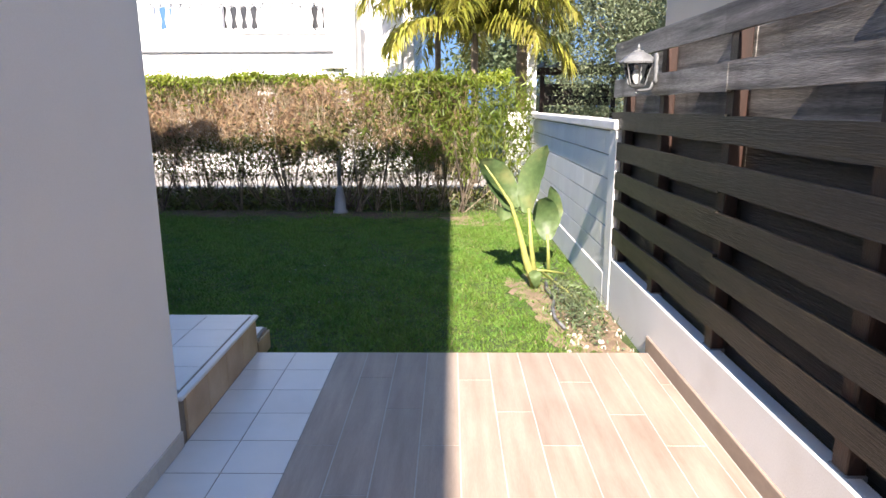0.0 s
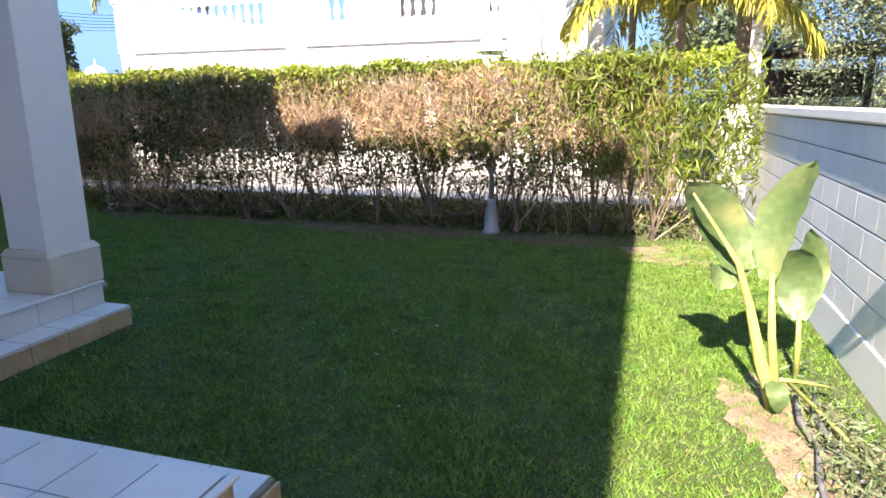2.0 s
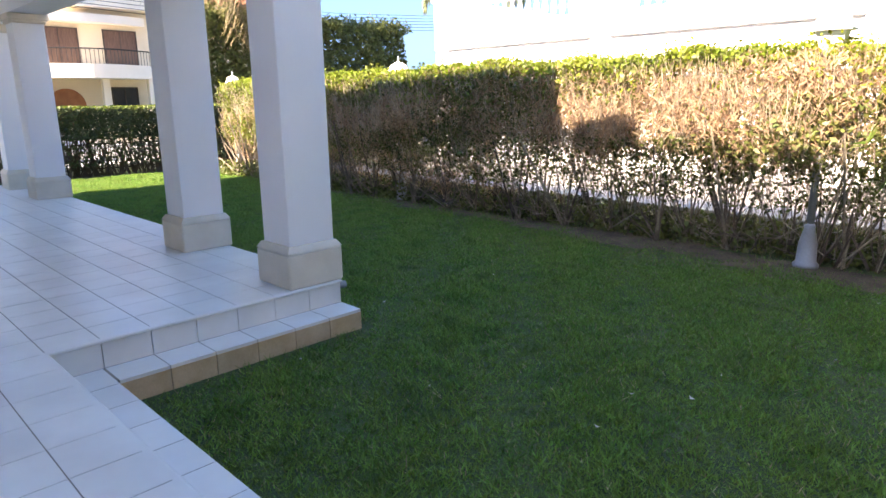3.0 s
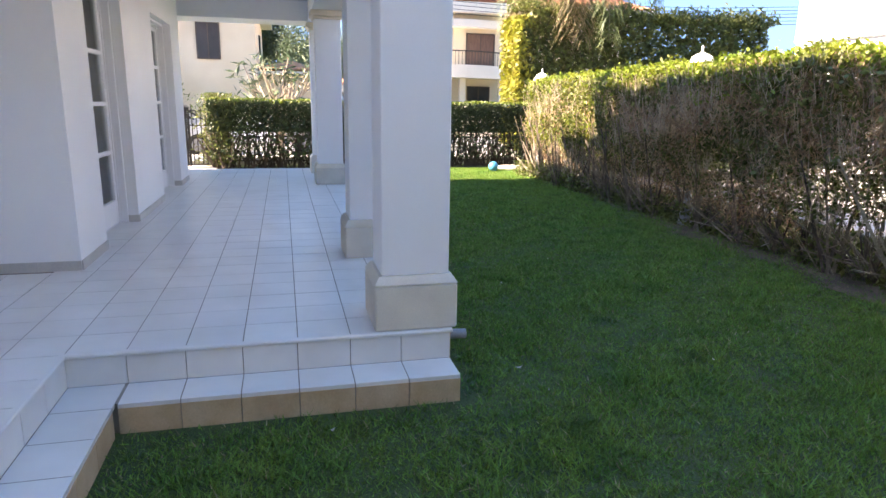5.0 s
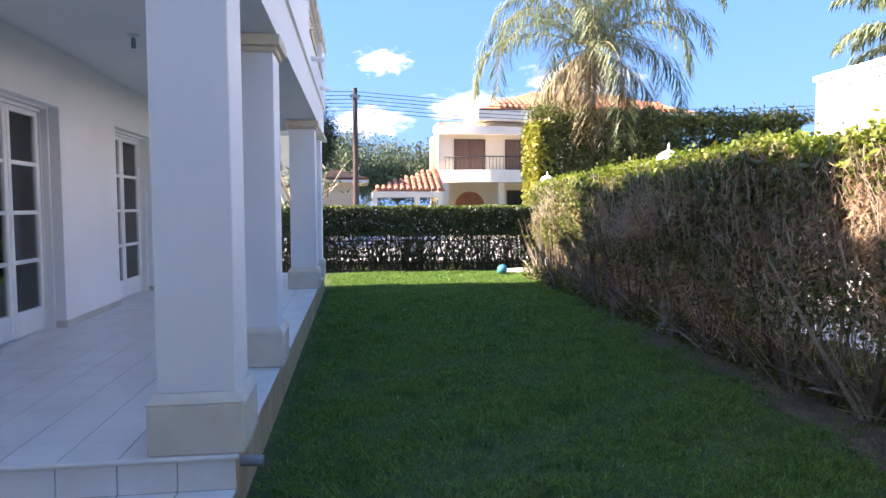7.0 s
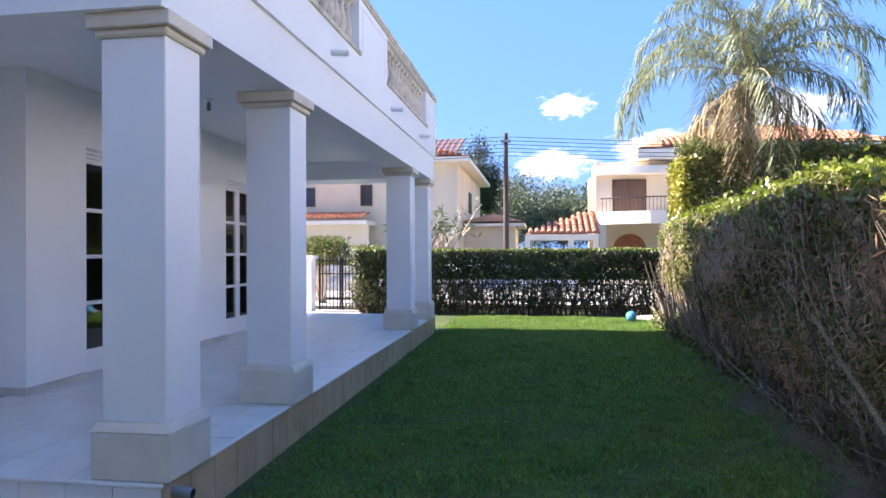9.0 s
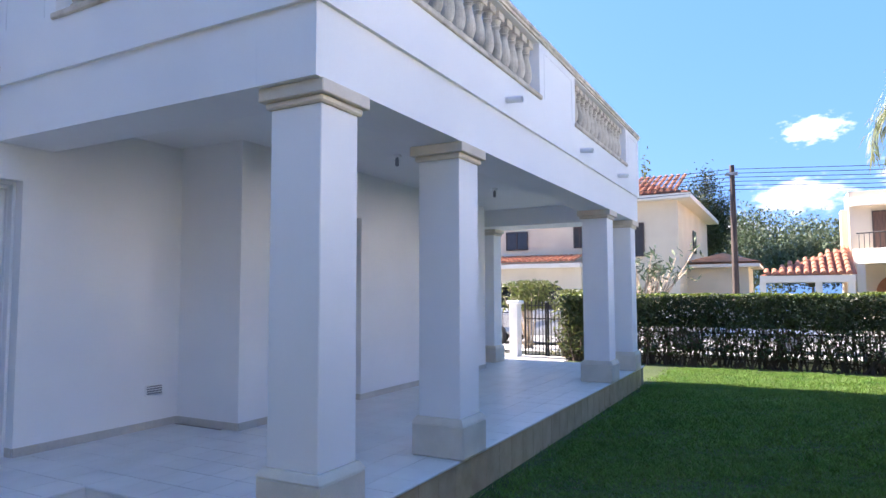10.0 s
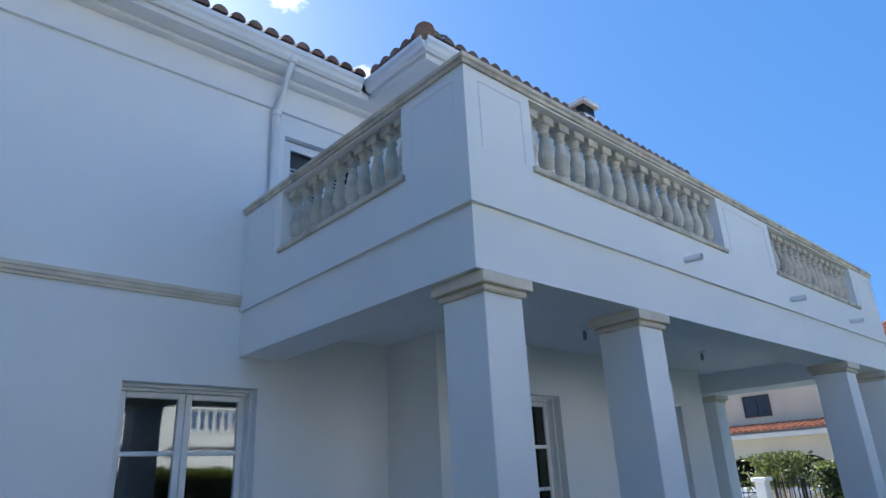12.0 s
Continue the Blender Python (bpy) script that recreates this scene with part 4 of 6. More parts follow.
part("finial", turned(bmesh.new(), [(0.016, 0), (0.009, 0.012), (0.012, 0.02), (0.003, 0.045)], 8, (lx, ly, 2.058)), M_LAMPGREY, ln)

# ---- lawn ----
rng = np.random.default_rng(7)


def on_lawn(x, y):
    """True where grass grows: the garden strip between the veranda and the hedge."""
    ok = (x > -16.2) & (x < WX - 0.035) & (y < 10.9) & (y > 4.09)
    step = (x < SIDE_X) & (x > STEP_X) & (y < STEP_Y + 0.01)
    ver = (x < STEP_X + 0.01) & (x > -13.3) & (y < EDGE_Y + 0.01)
    return ok & ~step & ~ver


def grass(name, count, x0, x1, y0, y1, height, width, mat, thin=None):
    x, y = rng.uniform(x0, x1, count), rng.uniform(y0, y1, count)
    keep = on_lawn(x, y)
    if thin is not None:
        keep &= rng.uniform(size=count) < thin(x, y)
    x, y = x[keep], y[keep]
    n = len(x)
    a = rng.uniform(0, 2 * math.pi, n)
    h = height * rng.uniform(0.45, 1.25, n)
    tuft = np.sin(x * 17 + 3 * np.sin(y * 9)) * np.sin(y * 19 + 3 * np.sin(x * 7)) + 0.6 * np.sin(x * 5.1 + y * 3.7)
    h = h * np.clip(0.9 + 0.5 * tuft, 0.3, 1.7)
    lean = rng.normal(0, 0.75, (n, 2)) * h[:, None]
    w = width * rng.uniform(0.6, 1.4, n)
    v = np.zeros((n, 3, 3))
    v[:, 0, 0], v[:, 0, 1] = x - np.cos(a) * w, y - np.sin(a) * w
    v[:, 1, 0], v[:, 1, 1] = x + np.cos(a) * w, y + np.sin(a) * w
    v[:, 2, 0], v[:, 2, 1], v[:, 2, 2] = x + lean[:, 0], y + lean[:, 1], h
    return scatter_mesh(name, v, 3, mat)


def lush(x, y):
    """Grass thins out towards the hedge, by the kerb and in worn patches."""
    p = np.clip((10.5 - y + 0.08 * np.clip(-7.2 - x, 0, 9)) / 0.7, 0.2, 1.0)
    p = p * np.where(x > 0.55, np.clip(1.0 - (x - 0.55) * np.clip(6.8 - y, 0, 3) * 0.8, 0.06, 1.0), 1.0)
    wave = np.sin(x * 2.3 + 1.7 * np.sin(y * 1.3)) * np.sin(y * 2.1 + 1.3 * np.sin(x * 0.9))
    p = p * np.where((x > -4.6) & (x < 0.4), np.clip((10.08 - y + 0.25 * np.sin(x * 2.7)) / 0.6, 0.25, 1.0), 1.0)
    p = p * np.where((x > -3.9) & (x < -1.1), np.clip((y - 4.2) / 0.5, 0.45, 1.0), 1.0)
    p = p * np.where(x < EDGE_X, np.clip((y - EDGE_Y) / 0.22, 0.15, 1.0), np.where((x < STEP_X + 0.25) & (y > STEP_Y) & (y < EDGE_Y + 0.1), np.clip((x - STEP_X) / 0.2, 0.2, 1.0), 1.0))
    return p * np.clip(0.95 + 0.3 * wave, 0.45, 1.0)


tagged(grass("lawn_grass", 520000, -8.5, 1.3, 4.1, 11.0, 0.034, 0.0040, M_GRASS, lush), "short thick green lawn grass", "grass")
tagged(grass("lawn_grass_far", 150000, -16.2, -8.5, 6.1, 11.0, 0.042, 0.0065, M_GRASS, lush), "short thick green lawn grass", "grass")
tagged(grass("lawn_straw", 16000, -9.0, 1.3, 4.1, 10.9, 0.035, 0.0035, M_DEADPALM), "dry straw-coloured blades in the lawn", "dry grass")
# bare earth by the kerb and under the hedge
ragged = random.Random(19)


def soil_patches(spots):
    """Flat uneven patches of bare earth, each a little above the last."""
    bm = bmesh.new()
    for k, (cx, cy, rx, ry) in enumerate(spots):
        ring = []
        for i in range(72):
            a = 2 * math.pi * i / 72
            f = 1 + 0.13 * math.sin(5 * a + cx) + 0.10 * math.sin(11 * a + cy) + ragged.uniform(-0.10, 0.10)
            ring.append(bm.verts.new((min(cx + rx * math.cos(a) * f, WX - 0.015), cy + ry * math.sin(a) * f, 0.006 + 0.004 * (k % 2))))
        bm.faces.new(ring)
    return bm


structure("ground_soil_patch", soil_patches(((0.98, 5.0, 0.34, 0.85), (0.74, 5.95, 0.27, 0.45), (0.55, 9.6, 0.75, 0.5))), M_SOIL, "bare dry earth beside the kerb", "soil")
structure("ground_hedge_foot", soil_patches(((-1.5, 10.05, 1.4, 0.34), (-4.0, 10.3, 1.6, 0.36), (-6.9, 10.5, 1.9, 0.34), (-10.2, 10.8, 2.0, 0.32), (-13.4, 11.2, 1.7, 0.3))), M_EARTH, "dark bare earth along the hedge foot", "soil")
rub = bmesh.new()
rr = random.Random(3)
for i in range(70):
    x, y, s = rr.uniform(0.72, 1.27), rr.uniform(4.15, 5.3), rr.uniform(0.008, 0.035)
    m = Matrix.Translation((x, y, 0.006 + s * 0.25)) @ Euler((rr.uniform(0, 3), rr.uniform(0, 3), rr.uniform(0, 3))).to_matrix().to_4x4() @ Matrix.Diagonal((s, s * rr.uniform(0.4, 1), s * rr.uniform(0.2, 0.45), 1))
    bmesh.ops.create_icosphere(rub, subdivisions=1, radius=1.0, matrix=m)
tagged(part("rubble", rub, M_STONEBIT), "pale broken stones on bare earth", "stones", "", "stuff")
lit = bmesh.new()
for i in range(26):
    x, y = rr.uniform(-7, 0.4), rr.uniform(4.6, 9.6)
    if on_lawn(np.array([x]), np.array([y]))[0]:
        a, s = rr.uniform(0, 6), rr.uniform(0.012, 0.03)
        q = [lit.verts.new((x + s * math.cos(a + k * 1.57) * (1 if k % 2 else 0.5), y + s * math.sin(a + k * 1.57) * (1 if k % 2 else 0.5), 0.05 + 0.01 * (k % 2))) for k in range(4)]
        lit.faces.new(q)
tagged(part("fallen_leaves", lit, M_STONEBIT), "scattered pale fallen leaves on grass", "leaves", "", "stuff")
# low weeds beside the plant
def weeds(name, cx, cy, rx, ry, n, h, mat, label):
    c = np.column_stack([rng.normal(cx, rx, n), rng.normal(cy, ry, n), rng.uniform(0.01, h, n)])
    c = c[(c[:, 0] < WX - 0.03) & (c[:, 1] > 4.12)]
    tagged(scatter_mesh(name, leaf_quads(rng, c, 0.07, 0.014, 0.35), 4, mat), label, "weeds")


weeds("weeds", 1.0, 5.3, 0.10, 0.45, 1100, 0.13, M_OLIVE, "feathery grey-green weeds on bare soil")
weeds("ivy", 0.4, 10.75, 0.6, 0.18, 2600, 0.16, M_OLIVE, "low grey-green ground cover under bamboo")

# ---- young banana-like plant ----
def big_leaf(bm, base_pt, tip, side, width, cup=0.12, tears=()):
    """A broad paddle leaf with a midrib and a wavy edge."""
    b, t, s = Vector(base_pt), Vector(tip), Vector(side).normalized()
    up = (t - b).cross(s).normalized()
    n = 12
    rows = []
    for i in range(n + 1):
        f = i / n
        w = width * (math.sin(math.pi * min(1, f * 0.93 + 0.05)) ** 0.6) * (1.0 if i < n else 0.05)
        bend = up * (0.10 * math.sin(f * math.pi))
        p = b.lerp(t, f) + bend
        row = []
        for j in (-1, -0.5, 0, 0.5, 1):
            wob = 0.012 * math.sin(7 * f * 3 + j * 4)
            row.append(bm.verts.new(p + s * (w * j / 2) + up * (cup * abs(j) * w + wob)))
        rows.append(row)
    for i, (r0, r1) in enumerate(zip(rows, rows[1:])):
        for j in range(4):
            bm.faces.new([r0[j], r0[j + 1], r1[j + 1], r1[j]])
    return bm


PX, PY = 0.75, 5.95
plant = base("strelitzia_plant", (PX, PY, 0), "young broad-leaved banana-like plant with torn leaves on bare soil", "plant")
for pts, radii in (([(PX, PY, 0), (0.655, PY, 0.27), (0.575, PY, 0.58), (0.50, PY, 0.81), (0.36, 5.93, 1.02), (0.25, 5.91, 1.18)], [0.045, 0.034, 0.024, 0.017, 0.011, 0.006]),
                   ([(PX + 0.01, PY + 0.03, 0), (0.705, 5.99, 0.4), (0.672, 5.99, 0.76)], [0.032, 0.022, 0.013]),
                   ([(0.952, 6.47, 0), (0.945, 6.47, 0.22), (0.93, 6.47, 0.42)], [0.022, 0.017, 0.012]),
                   ([(PX - 0.02, PY - 0.03, 0), (0.70, 5.93, 0.10), (0.68, 5.92, 0.17)], [0.03, 0.024, 0.016])):
    part("stalk", tube(bmesh.new(), pts, radii, 10), M_BANANASTEM, plant, "yellow-green leaf stalk", smooth=True)
for b, t, sd, w in (((0.52, 5.95, 0.76), (0.22, 5.90, 1.24), (0.62, -0.25, 0.40), 0.26),
                    ((0.57, 5.98, 0.77), (0.37, 6.02, 1.21), (0.80, 0.15, 0.38), 0.23),
                    ((0.655, 5.98, 0.72), (0.83, 6.03, 1.35), (0.85, 0.30, -0.24), 0.25),
                    ((0.927, 6.46, 0.36), (0.893, 6.42, 0.81), (1.0, -0.1, 0.0), 0.27),
                    ((0.95, 6.50, 0.40), (0.965, 6.57, 0.90), (0.8, -0.5, 0.1), 0.18),
                    ((0.57, 5.97, 0.78), (0.36, 5.92, 0.80), (0.1, 0.7, 0.6), 0.16),
                    ((0.70, 5.93, 0.17), (0.75, 5.84, 0.03), (1.0, 0.2, 0.3), 0.11)):
    part("leaf", big_leaf(bmesh.new(), b, t, sd, w), M_BANANA, plant, smooth=True)
for pts in ([(0.70, 5.96, 0.17), (0.86, 6.02, 0.15), (1.06, 6.10, 0.10)], [(0.82, 6.0, 0.14), (0.98, 5.62, 0.07), (1.06, 5.25, 0.04), (1.09, 4.95, 0.02)]):
    part("fallen_stalk", tube(bmesh.new(), pts, [0.014, 0.011, 0.009, 0.007][:len(pts)], 6), M_BANANASTEM, plant, "fallen dry stalk", smooth=True)
for k, pts in enumerate(([(0.86, 6.02, 0.06), (0.83, 5.75, 0.04), (0.86, 5.5, 0.035), (0.80, 5.2, 0.035), (0.78, 4.95, 0.03), (0.82, 4.72, 0.03)], [(0.96, 6.05, 0.07), (0.91, 5.8, 0.05), (0.94, 5.5, 0.04), (0.98, 5.25, 0.03)])):
    hose = part("garden_hose", tube(bmesh.new(), pts, [0.013, 0.017, 0.011, 0.016, 0.012, 0.014][:len(pts)], 8), M_HOSE, None, smooth=True)
    tagged(hose, "flattened dark grey irrigation hose lying on soil", "hose", "irrigation hoses")

# ---- blue ball and pale stone at the lawn's end ----
bm = bmesh.new()
bmesh.ops.create_uvsphere(bm, u_segments=20, v_segments=12, radius=0.12, matrix=Matrix.Translation((-15.45, 10.18, 0.12)))
tagged(part("ball", bm, M_BALL, smooth=True), "blue plastic ball lying on the lawn", "ball")
bm = bmesh.new()
bmesh.ops.create_icosphere(bm, subdivisions=3, radius=1.0, matrix=Matrix.Translation((-15.9, 10.75, 0.01)) @ Matrix.Diagonal((0.25, 0.55, 0.10, 1)))
tagged(part("boulder", bm, M_STONEBIT, smooth=True), "flat pale boulder at the lawn edge", "boulder")

# ---- hedges ----
def hedge(at, label):
    return base("hedge", at, label, "hedge", "garden hedges", "stuff")


def bumpy(x, y, k=1.0):
    return 0.5 * np.sin(1.9 * x + 0.7) * np.cos(1.3 * y) + 0.3 * np.sin(4.7 * x + y) + 0.2 * np.sin(9.1 * x + 3 * y)


main = hedge((-7, 10.85, 0), "long clipped garden hedge, green on top and dry brown below")
X0, X1 = -15.0, 0.2


def hedge_front(x, z):
    """The hedge's uneven face: it bulges out from a narrow foot and draws back a little towards its far end."""
    lump = 0.5 * np.sin(2.1 * x + 1.3 * np.sin(2.6 * z)) * np.cos(2.3 * z + 0.8 * x) + 0.35 * np.sin(4.9 * x + 2.0 * z) * np.sin(5.3 * z - x) + 0.2 * np.sin(11.0 * x + 7.0 * z)
    foot = np.clip((1.35 - z) / 1.2, 0, 1)
    return 10.12 + 0.085 * np.clip(-7.2 - x, 0, 9) + 0.17 * lump + 0.46 * foot ** 1.3 + np.clip(z - 1.98, 0, 1) * 1.3


def hedge_points(n, x0, x1, z0, z1, front=0.7, depth=0.9):
    x = rng.uniform(x0, x1, n)
    z = rng.uniform(z0, z1, n)
    f = hedge_front(x, z)
    d = np.where(rng.uniform(size=n) < front, np.abs(rng.normal(0, 0.10, n)) - 0.12 * (rng.uniform(size=n) < 0.06), rng.uniform(0, depth, n))
    return np.column_stack([x, f + d, z + 0.06 * bumpy(x, f) * (z > 1.9)])


def blend_by_x(c, lo, hi, p_lo, p_hi):
    """Chance of keeping a leaf, gliding from p_lo at x = lo to p_hi at x = hi."""
    t = np.clip((c[:, 0] - lo) / (hi - lo), 0, 1)
    return c[rng.uniform(size=len(c)) < p_lo + (p_hi - p_lo) * t]


c = hedge_points(170000, X0, X1, 0.75, 2.13, 0.36)
rag = 1.27 + 0.16 * np.sin(c[:, 0] * 3.1) + 0.12 * np.sin(c[:, 0] * 7.7 + 1.0)
c = c[rng.uniform(size=len(c)) < np.clip(1.0 - (rag - c[:, 2]) / 0.42, 0.04, 1.0)]
patch = np.sin(c[:, 0] * 1.35 + 2.0 * np.sin(c[:, 2] * 2.0)) + 0.6 * np.sin(c[:, 0] * 3.7 + c[:, 2] * 4.0)
green_band = np.clip((c[:, 2] - 1.62 - 0.14 * np.sin(c[:, 0] * 2.3) - np.where(c[:, 0] > -6.2, 0.33, 0.0)) * 3.0, 0, 0.75)
dryness = np.clip(0.5 + 0.3 * patch + np.where(c[:, 0] > -6.2, 0.36, 0.34) - green_band - 0.5 * np.clip((-9.8 - c[:, 0]) / 2.0, 0, 1), 0.05, 0.95)
dry = rng.uniform(size=len(c)) < dryness
scatter_mesh("dry_leaves", leaf_quads(rng, c[dry], 0.105, 0.013, 0.7), 4, M_LEAF_DRY, main, "dry brown leaves and twigs")
scatter_mesh("green_leaves", leaf_quads(rng, c[~dry], 0.075, 0.042, 0.15), 4, M_LEAF_DARK, main, "dark green leaves")
c = hedge_points(34000, X0, X1, 0.5, 1.25, 0.4)
c = c[rng.uniform(size=len(c)) < np.where(c[:, 0] < -6.8, 0.9, 0.62 + 0.3 * np.sin(c[:, 0] * 2.9 + 1.5 * np.sin(c[:, 2] * 5)) + 0.6 * (c[:, 2] - 0.5))]
scatter_mesh("lower_leaves", leaf_quads(rng, c, 0.06, 0.03, 0.2), 4, M_LEAF_DARK, main, "sparse dark lower leaves")
c = hedge_points(15000, X0, -6.2, 0.06, 0.85, 0.6)
c = c[rng.uniform(size=len(c)) < np.clip(0.15 + (c[:, 2] - 0.05) * 1.5 + 0.3 * np.sin(c[:, 0] * 5.0), 0.05, 1)]
scatter_mesh("skirt_leaves", leaf_quads(rng, c, 0.10, 0.014, 0.5), 4, M_LEAF_DRY, main, "dry grey-brown lower twigs")
# top and edge leaves carry the sun on the rim in their colour
n = 26000
x = rng.uniform(X0, 0.9, n)
y = rng.uniform(10.12, 11.1, n)
y = y + 0.085 * np.clip(-7.2 - x, 0, 9)
c = np.column_stack([x, y, 2.11 + 0.09 * bumpy(x, y) + rng.uniform(-0.10, 0.06, n) + np.abs(rng.normal(0, 0.05, n)) * (rng.uniform(size=n) < 0.15)])
scatter_mesh("sunlit_top_leaves", leaf_quads(rng, c, 0.065, 0.034, 0.3), 4, M_LEAF_BRIGHT, main, "top leaves with sunlight put into their yellow-green")
c = hedge_points(24000, X0, 0.3, 1.62, 2.2, 0.8)
c = c[rng.uniform(size=len(c)) < np.where(c[:, 0] > -6.2, 0.45, 1.0) * np.clip((c[:, 2] - 1.68 - 0.12 * np.sin(c[:, 0] * 1.9) - 0.1 * np.sin(c[:, 0] * 5.3)) / 0.3, 0, 1)]
scatter_mesh("sunlit_edge_leaves", leaf_quads(rng, c, 0.065, 0.034, 0.3), 4, M_LEAF_BRIGHT, main, "top edge leaves with sunlight put into their green")
# brighter leaves for the sun on the far end
n = 16000
x = X0 - 0.05 + 5.2 * rng.uniform(size=n) ** 1.5
z = rng.uniform(0.75, 2.15, n)
c = np.column_stack([x, hedge_front(x, z) + np.abs(rng.normal(0, 0.1, n)) + 0.35 * rng.uniform(size=n) * (x < -14.7), z])
scatter_mesh("sunlit_end_leaves", leaf_quads(rng, c, 0.06, 0.03, 0.3), 4, M_LEAF_BRIGHT, main, "end leaves with sunlight put into their pale green")
# stems and twigs; the stems' colour holds the shade of the hedge foot
n = 360
heart = np.repeat(np.column_stack([np.linspace(X0 + 0.7, 0.9, 45) + rng.normal(0, 0.13, 45), rng.normal(10.62, 0.1, 45)]), 8, axis=0)
b = np.column_stack([heart[:, 0] + rng.normal(0, 0.03, n), heart[:, 1] + rng.normal(0, 0.03, n), np.zeros(n)])
t = b + np.column_stack([rng.normal(0, 0.26, n), rng.normal(-0.1, 0.2, n), rng.uniform(0.3, 1.4, n)])
scatter_mesh("stems", sticks(rng, b, t, rng.uniform(0.006, 0.022, n)), 4, M_STEM, main, "bare grey stems")
n = 13000
b = hedge_points(n, X0, X1, 0.35, 1.85, 0.7, 0.6)
t = b + np.column_stack([rng.normal(0, 0.07, n), rng.normal(-0.02, 0.06, n), rng.uniform(0.12, 0.42, n)])
t[:, 2] = np.minimum(t[:, 2], 2.12)
scatter_mesh("twigs", sticks(rng, b, t, rng.uniform(0.002, 0.0045, n)), 4, M_TWIG, main, "thin bare twigs")
n = 700
x = rng.uniform(X0 + 0.9, -1.5, n)
b = np.column_stack([x, hedge_front(x, np.zeros(n)) + rng.normal(0.08, 0.1, n), rng.uniform(0.02, 0.2, n)])
t = b + np.column_stack([rng.normal(0, 0.22, n), rng.normal(-0.12, 0.1, n), rng.uniform(0.02, 0.42, n)])
t[:, 2] = np.maximum(t[:, 2], 0.01)
scatter_mesh("bottom_branches", sticks(rng, b, t, rng.uniform(0.004, 0.011, n)), 4, M_STEM, main, "gnarled bare branches at the foot")
n = 15000
c = np.column_stack([rng.uniform(X0, 0.9, n), rng.uniform(10.5, 11.39, n), 0.02 + 0.3 * rng.uniform(size=n) ** 1.6])
scatter_mesh("ground_ivy", leaf_quads(rng, c, 0.08, 0.05, 0.1), 4, M_LEAF_DARK, main, "dark ivy on the kerb behind")
# bamboo-like end of the hedge beside the block wall
bam = base("bamboo", (0.3, 10.7, 0), "bushy bamboo-leaved shrub with drooping yellow-green leaves", "shrub", "", "stuff")
n = 5600
x = rng.uniform(-1.5, 1.2, n)
z = rng.uniform(0.85, 2.25, n) - 0.5 * rng.uniform(size=n) * (x > 0.1)
c = np.column_stack([x, 9.98 + 0.15 * bumpy(x, z) + np.abs(rng.normal(0, 0.3, n)), z])
c = c[rng.uniform(size=n) < np.clip(0.25 + (x + 1.3) * 0.5, 0, 1) * np.clip((z - 0.2) / 1.0, 0.25, 1)]
scatter_mesh("long_leaves", leaf_quads(rng, c, 0.2, 0.024, 0.0, 1.1), 4, M_BAMBOO, bam)
n = 46
b = np.column_stack([rng.uniform(-1.2, 1.1, n), rng.normal(10.75, 0.15, n), np.zeros(n)])
t = b + np.column_stack([rng.normal(0, 0.25, n), rng.normal(-0.12, 0.2, n), rng.uniform(0.9, 1.9, n)])
scatter_mesh("canes", sticks(rng, b, t, rng.uniform(0.005, 0.014, n)), 4, M_TWIG, bam)
structure("kerb_behind_hedge", boxed(-15.2, 11.4, -0.1, 1.2, 11.55, 0.28, bevel=0.01), M_PAVE, "low concrete kerb wall behind the hedge", "kerb")

# far hedge along the street
fh = hedge((-16.8, 7.5, 0), "dark green clipped street hedge with bare trunks below")


def far_points(n, y0, y1, z0, z1):
    y, z = rng.uniform(y0, y1, n), rng.uniform(z0, z1, n)
    return np.column_stack([-16.45 + 0.06 * bumpy(y, z * 3) - np.where(rng.uniform(size=n) < 0.6, np.abs(rng.normal(0, 0.12, n)), rng.uniform(0, 0.8, n)), y, z])


# face leaves darkened, top leaves lighter: sun on top put into colour
scatter_mesh("green_leaves", leaf_quads(rng, far_points(36000, 3.55, 12.6, 0.88, 1.6), 0.075, 0.042, 0.1), 4, M_LEAF_STREET, fh)
scatter_mesh("lower_leaves", leaf_quads(rng, far_points(8000, 3.55, 12.6, 0.25, 0.95), 0.075, 0.042, 0.1), 4, M_LEAF_STREET, fh)
n = 5000
y = rng.uniform(3.55, 12.6, n)
scatter_mesh("sunlit_top_leaves", leaf_quads(rng, np.column_stack([rng.uniform(-17.3, -16.45, n), y, 1.6 + 0.03 * bumpy(y, y) + rng.uniform(-0.04, 0.04, n)]), 0.07, 0.04, 0.2), 4, M_BAMBOO, fh)
n = 380
b = np.column_stack([rng.normal(-16.75, 0.1, n), rng.uniform(3.6, 12.5, n), np.zeros(n)])
t = b + np.column_stack([rng.normal(0, 0.1, n), rng.normal(0, 0.28, n), rng.uniform(0.5, 1.1, n)])
scatter_mesh("stems", sticks(rng, b, t, rng.uniform(0.010, 0.034, n)), 4, M_POLE, fh)
structure("kerb_street", boxed(-17.6, 3.7, -0.1, -17.45, 14, 0.2, bevel=0.01), M_PAVE, "low pale kerb wall along the street", "kerb")

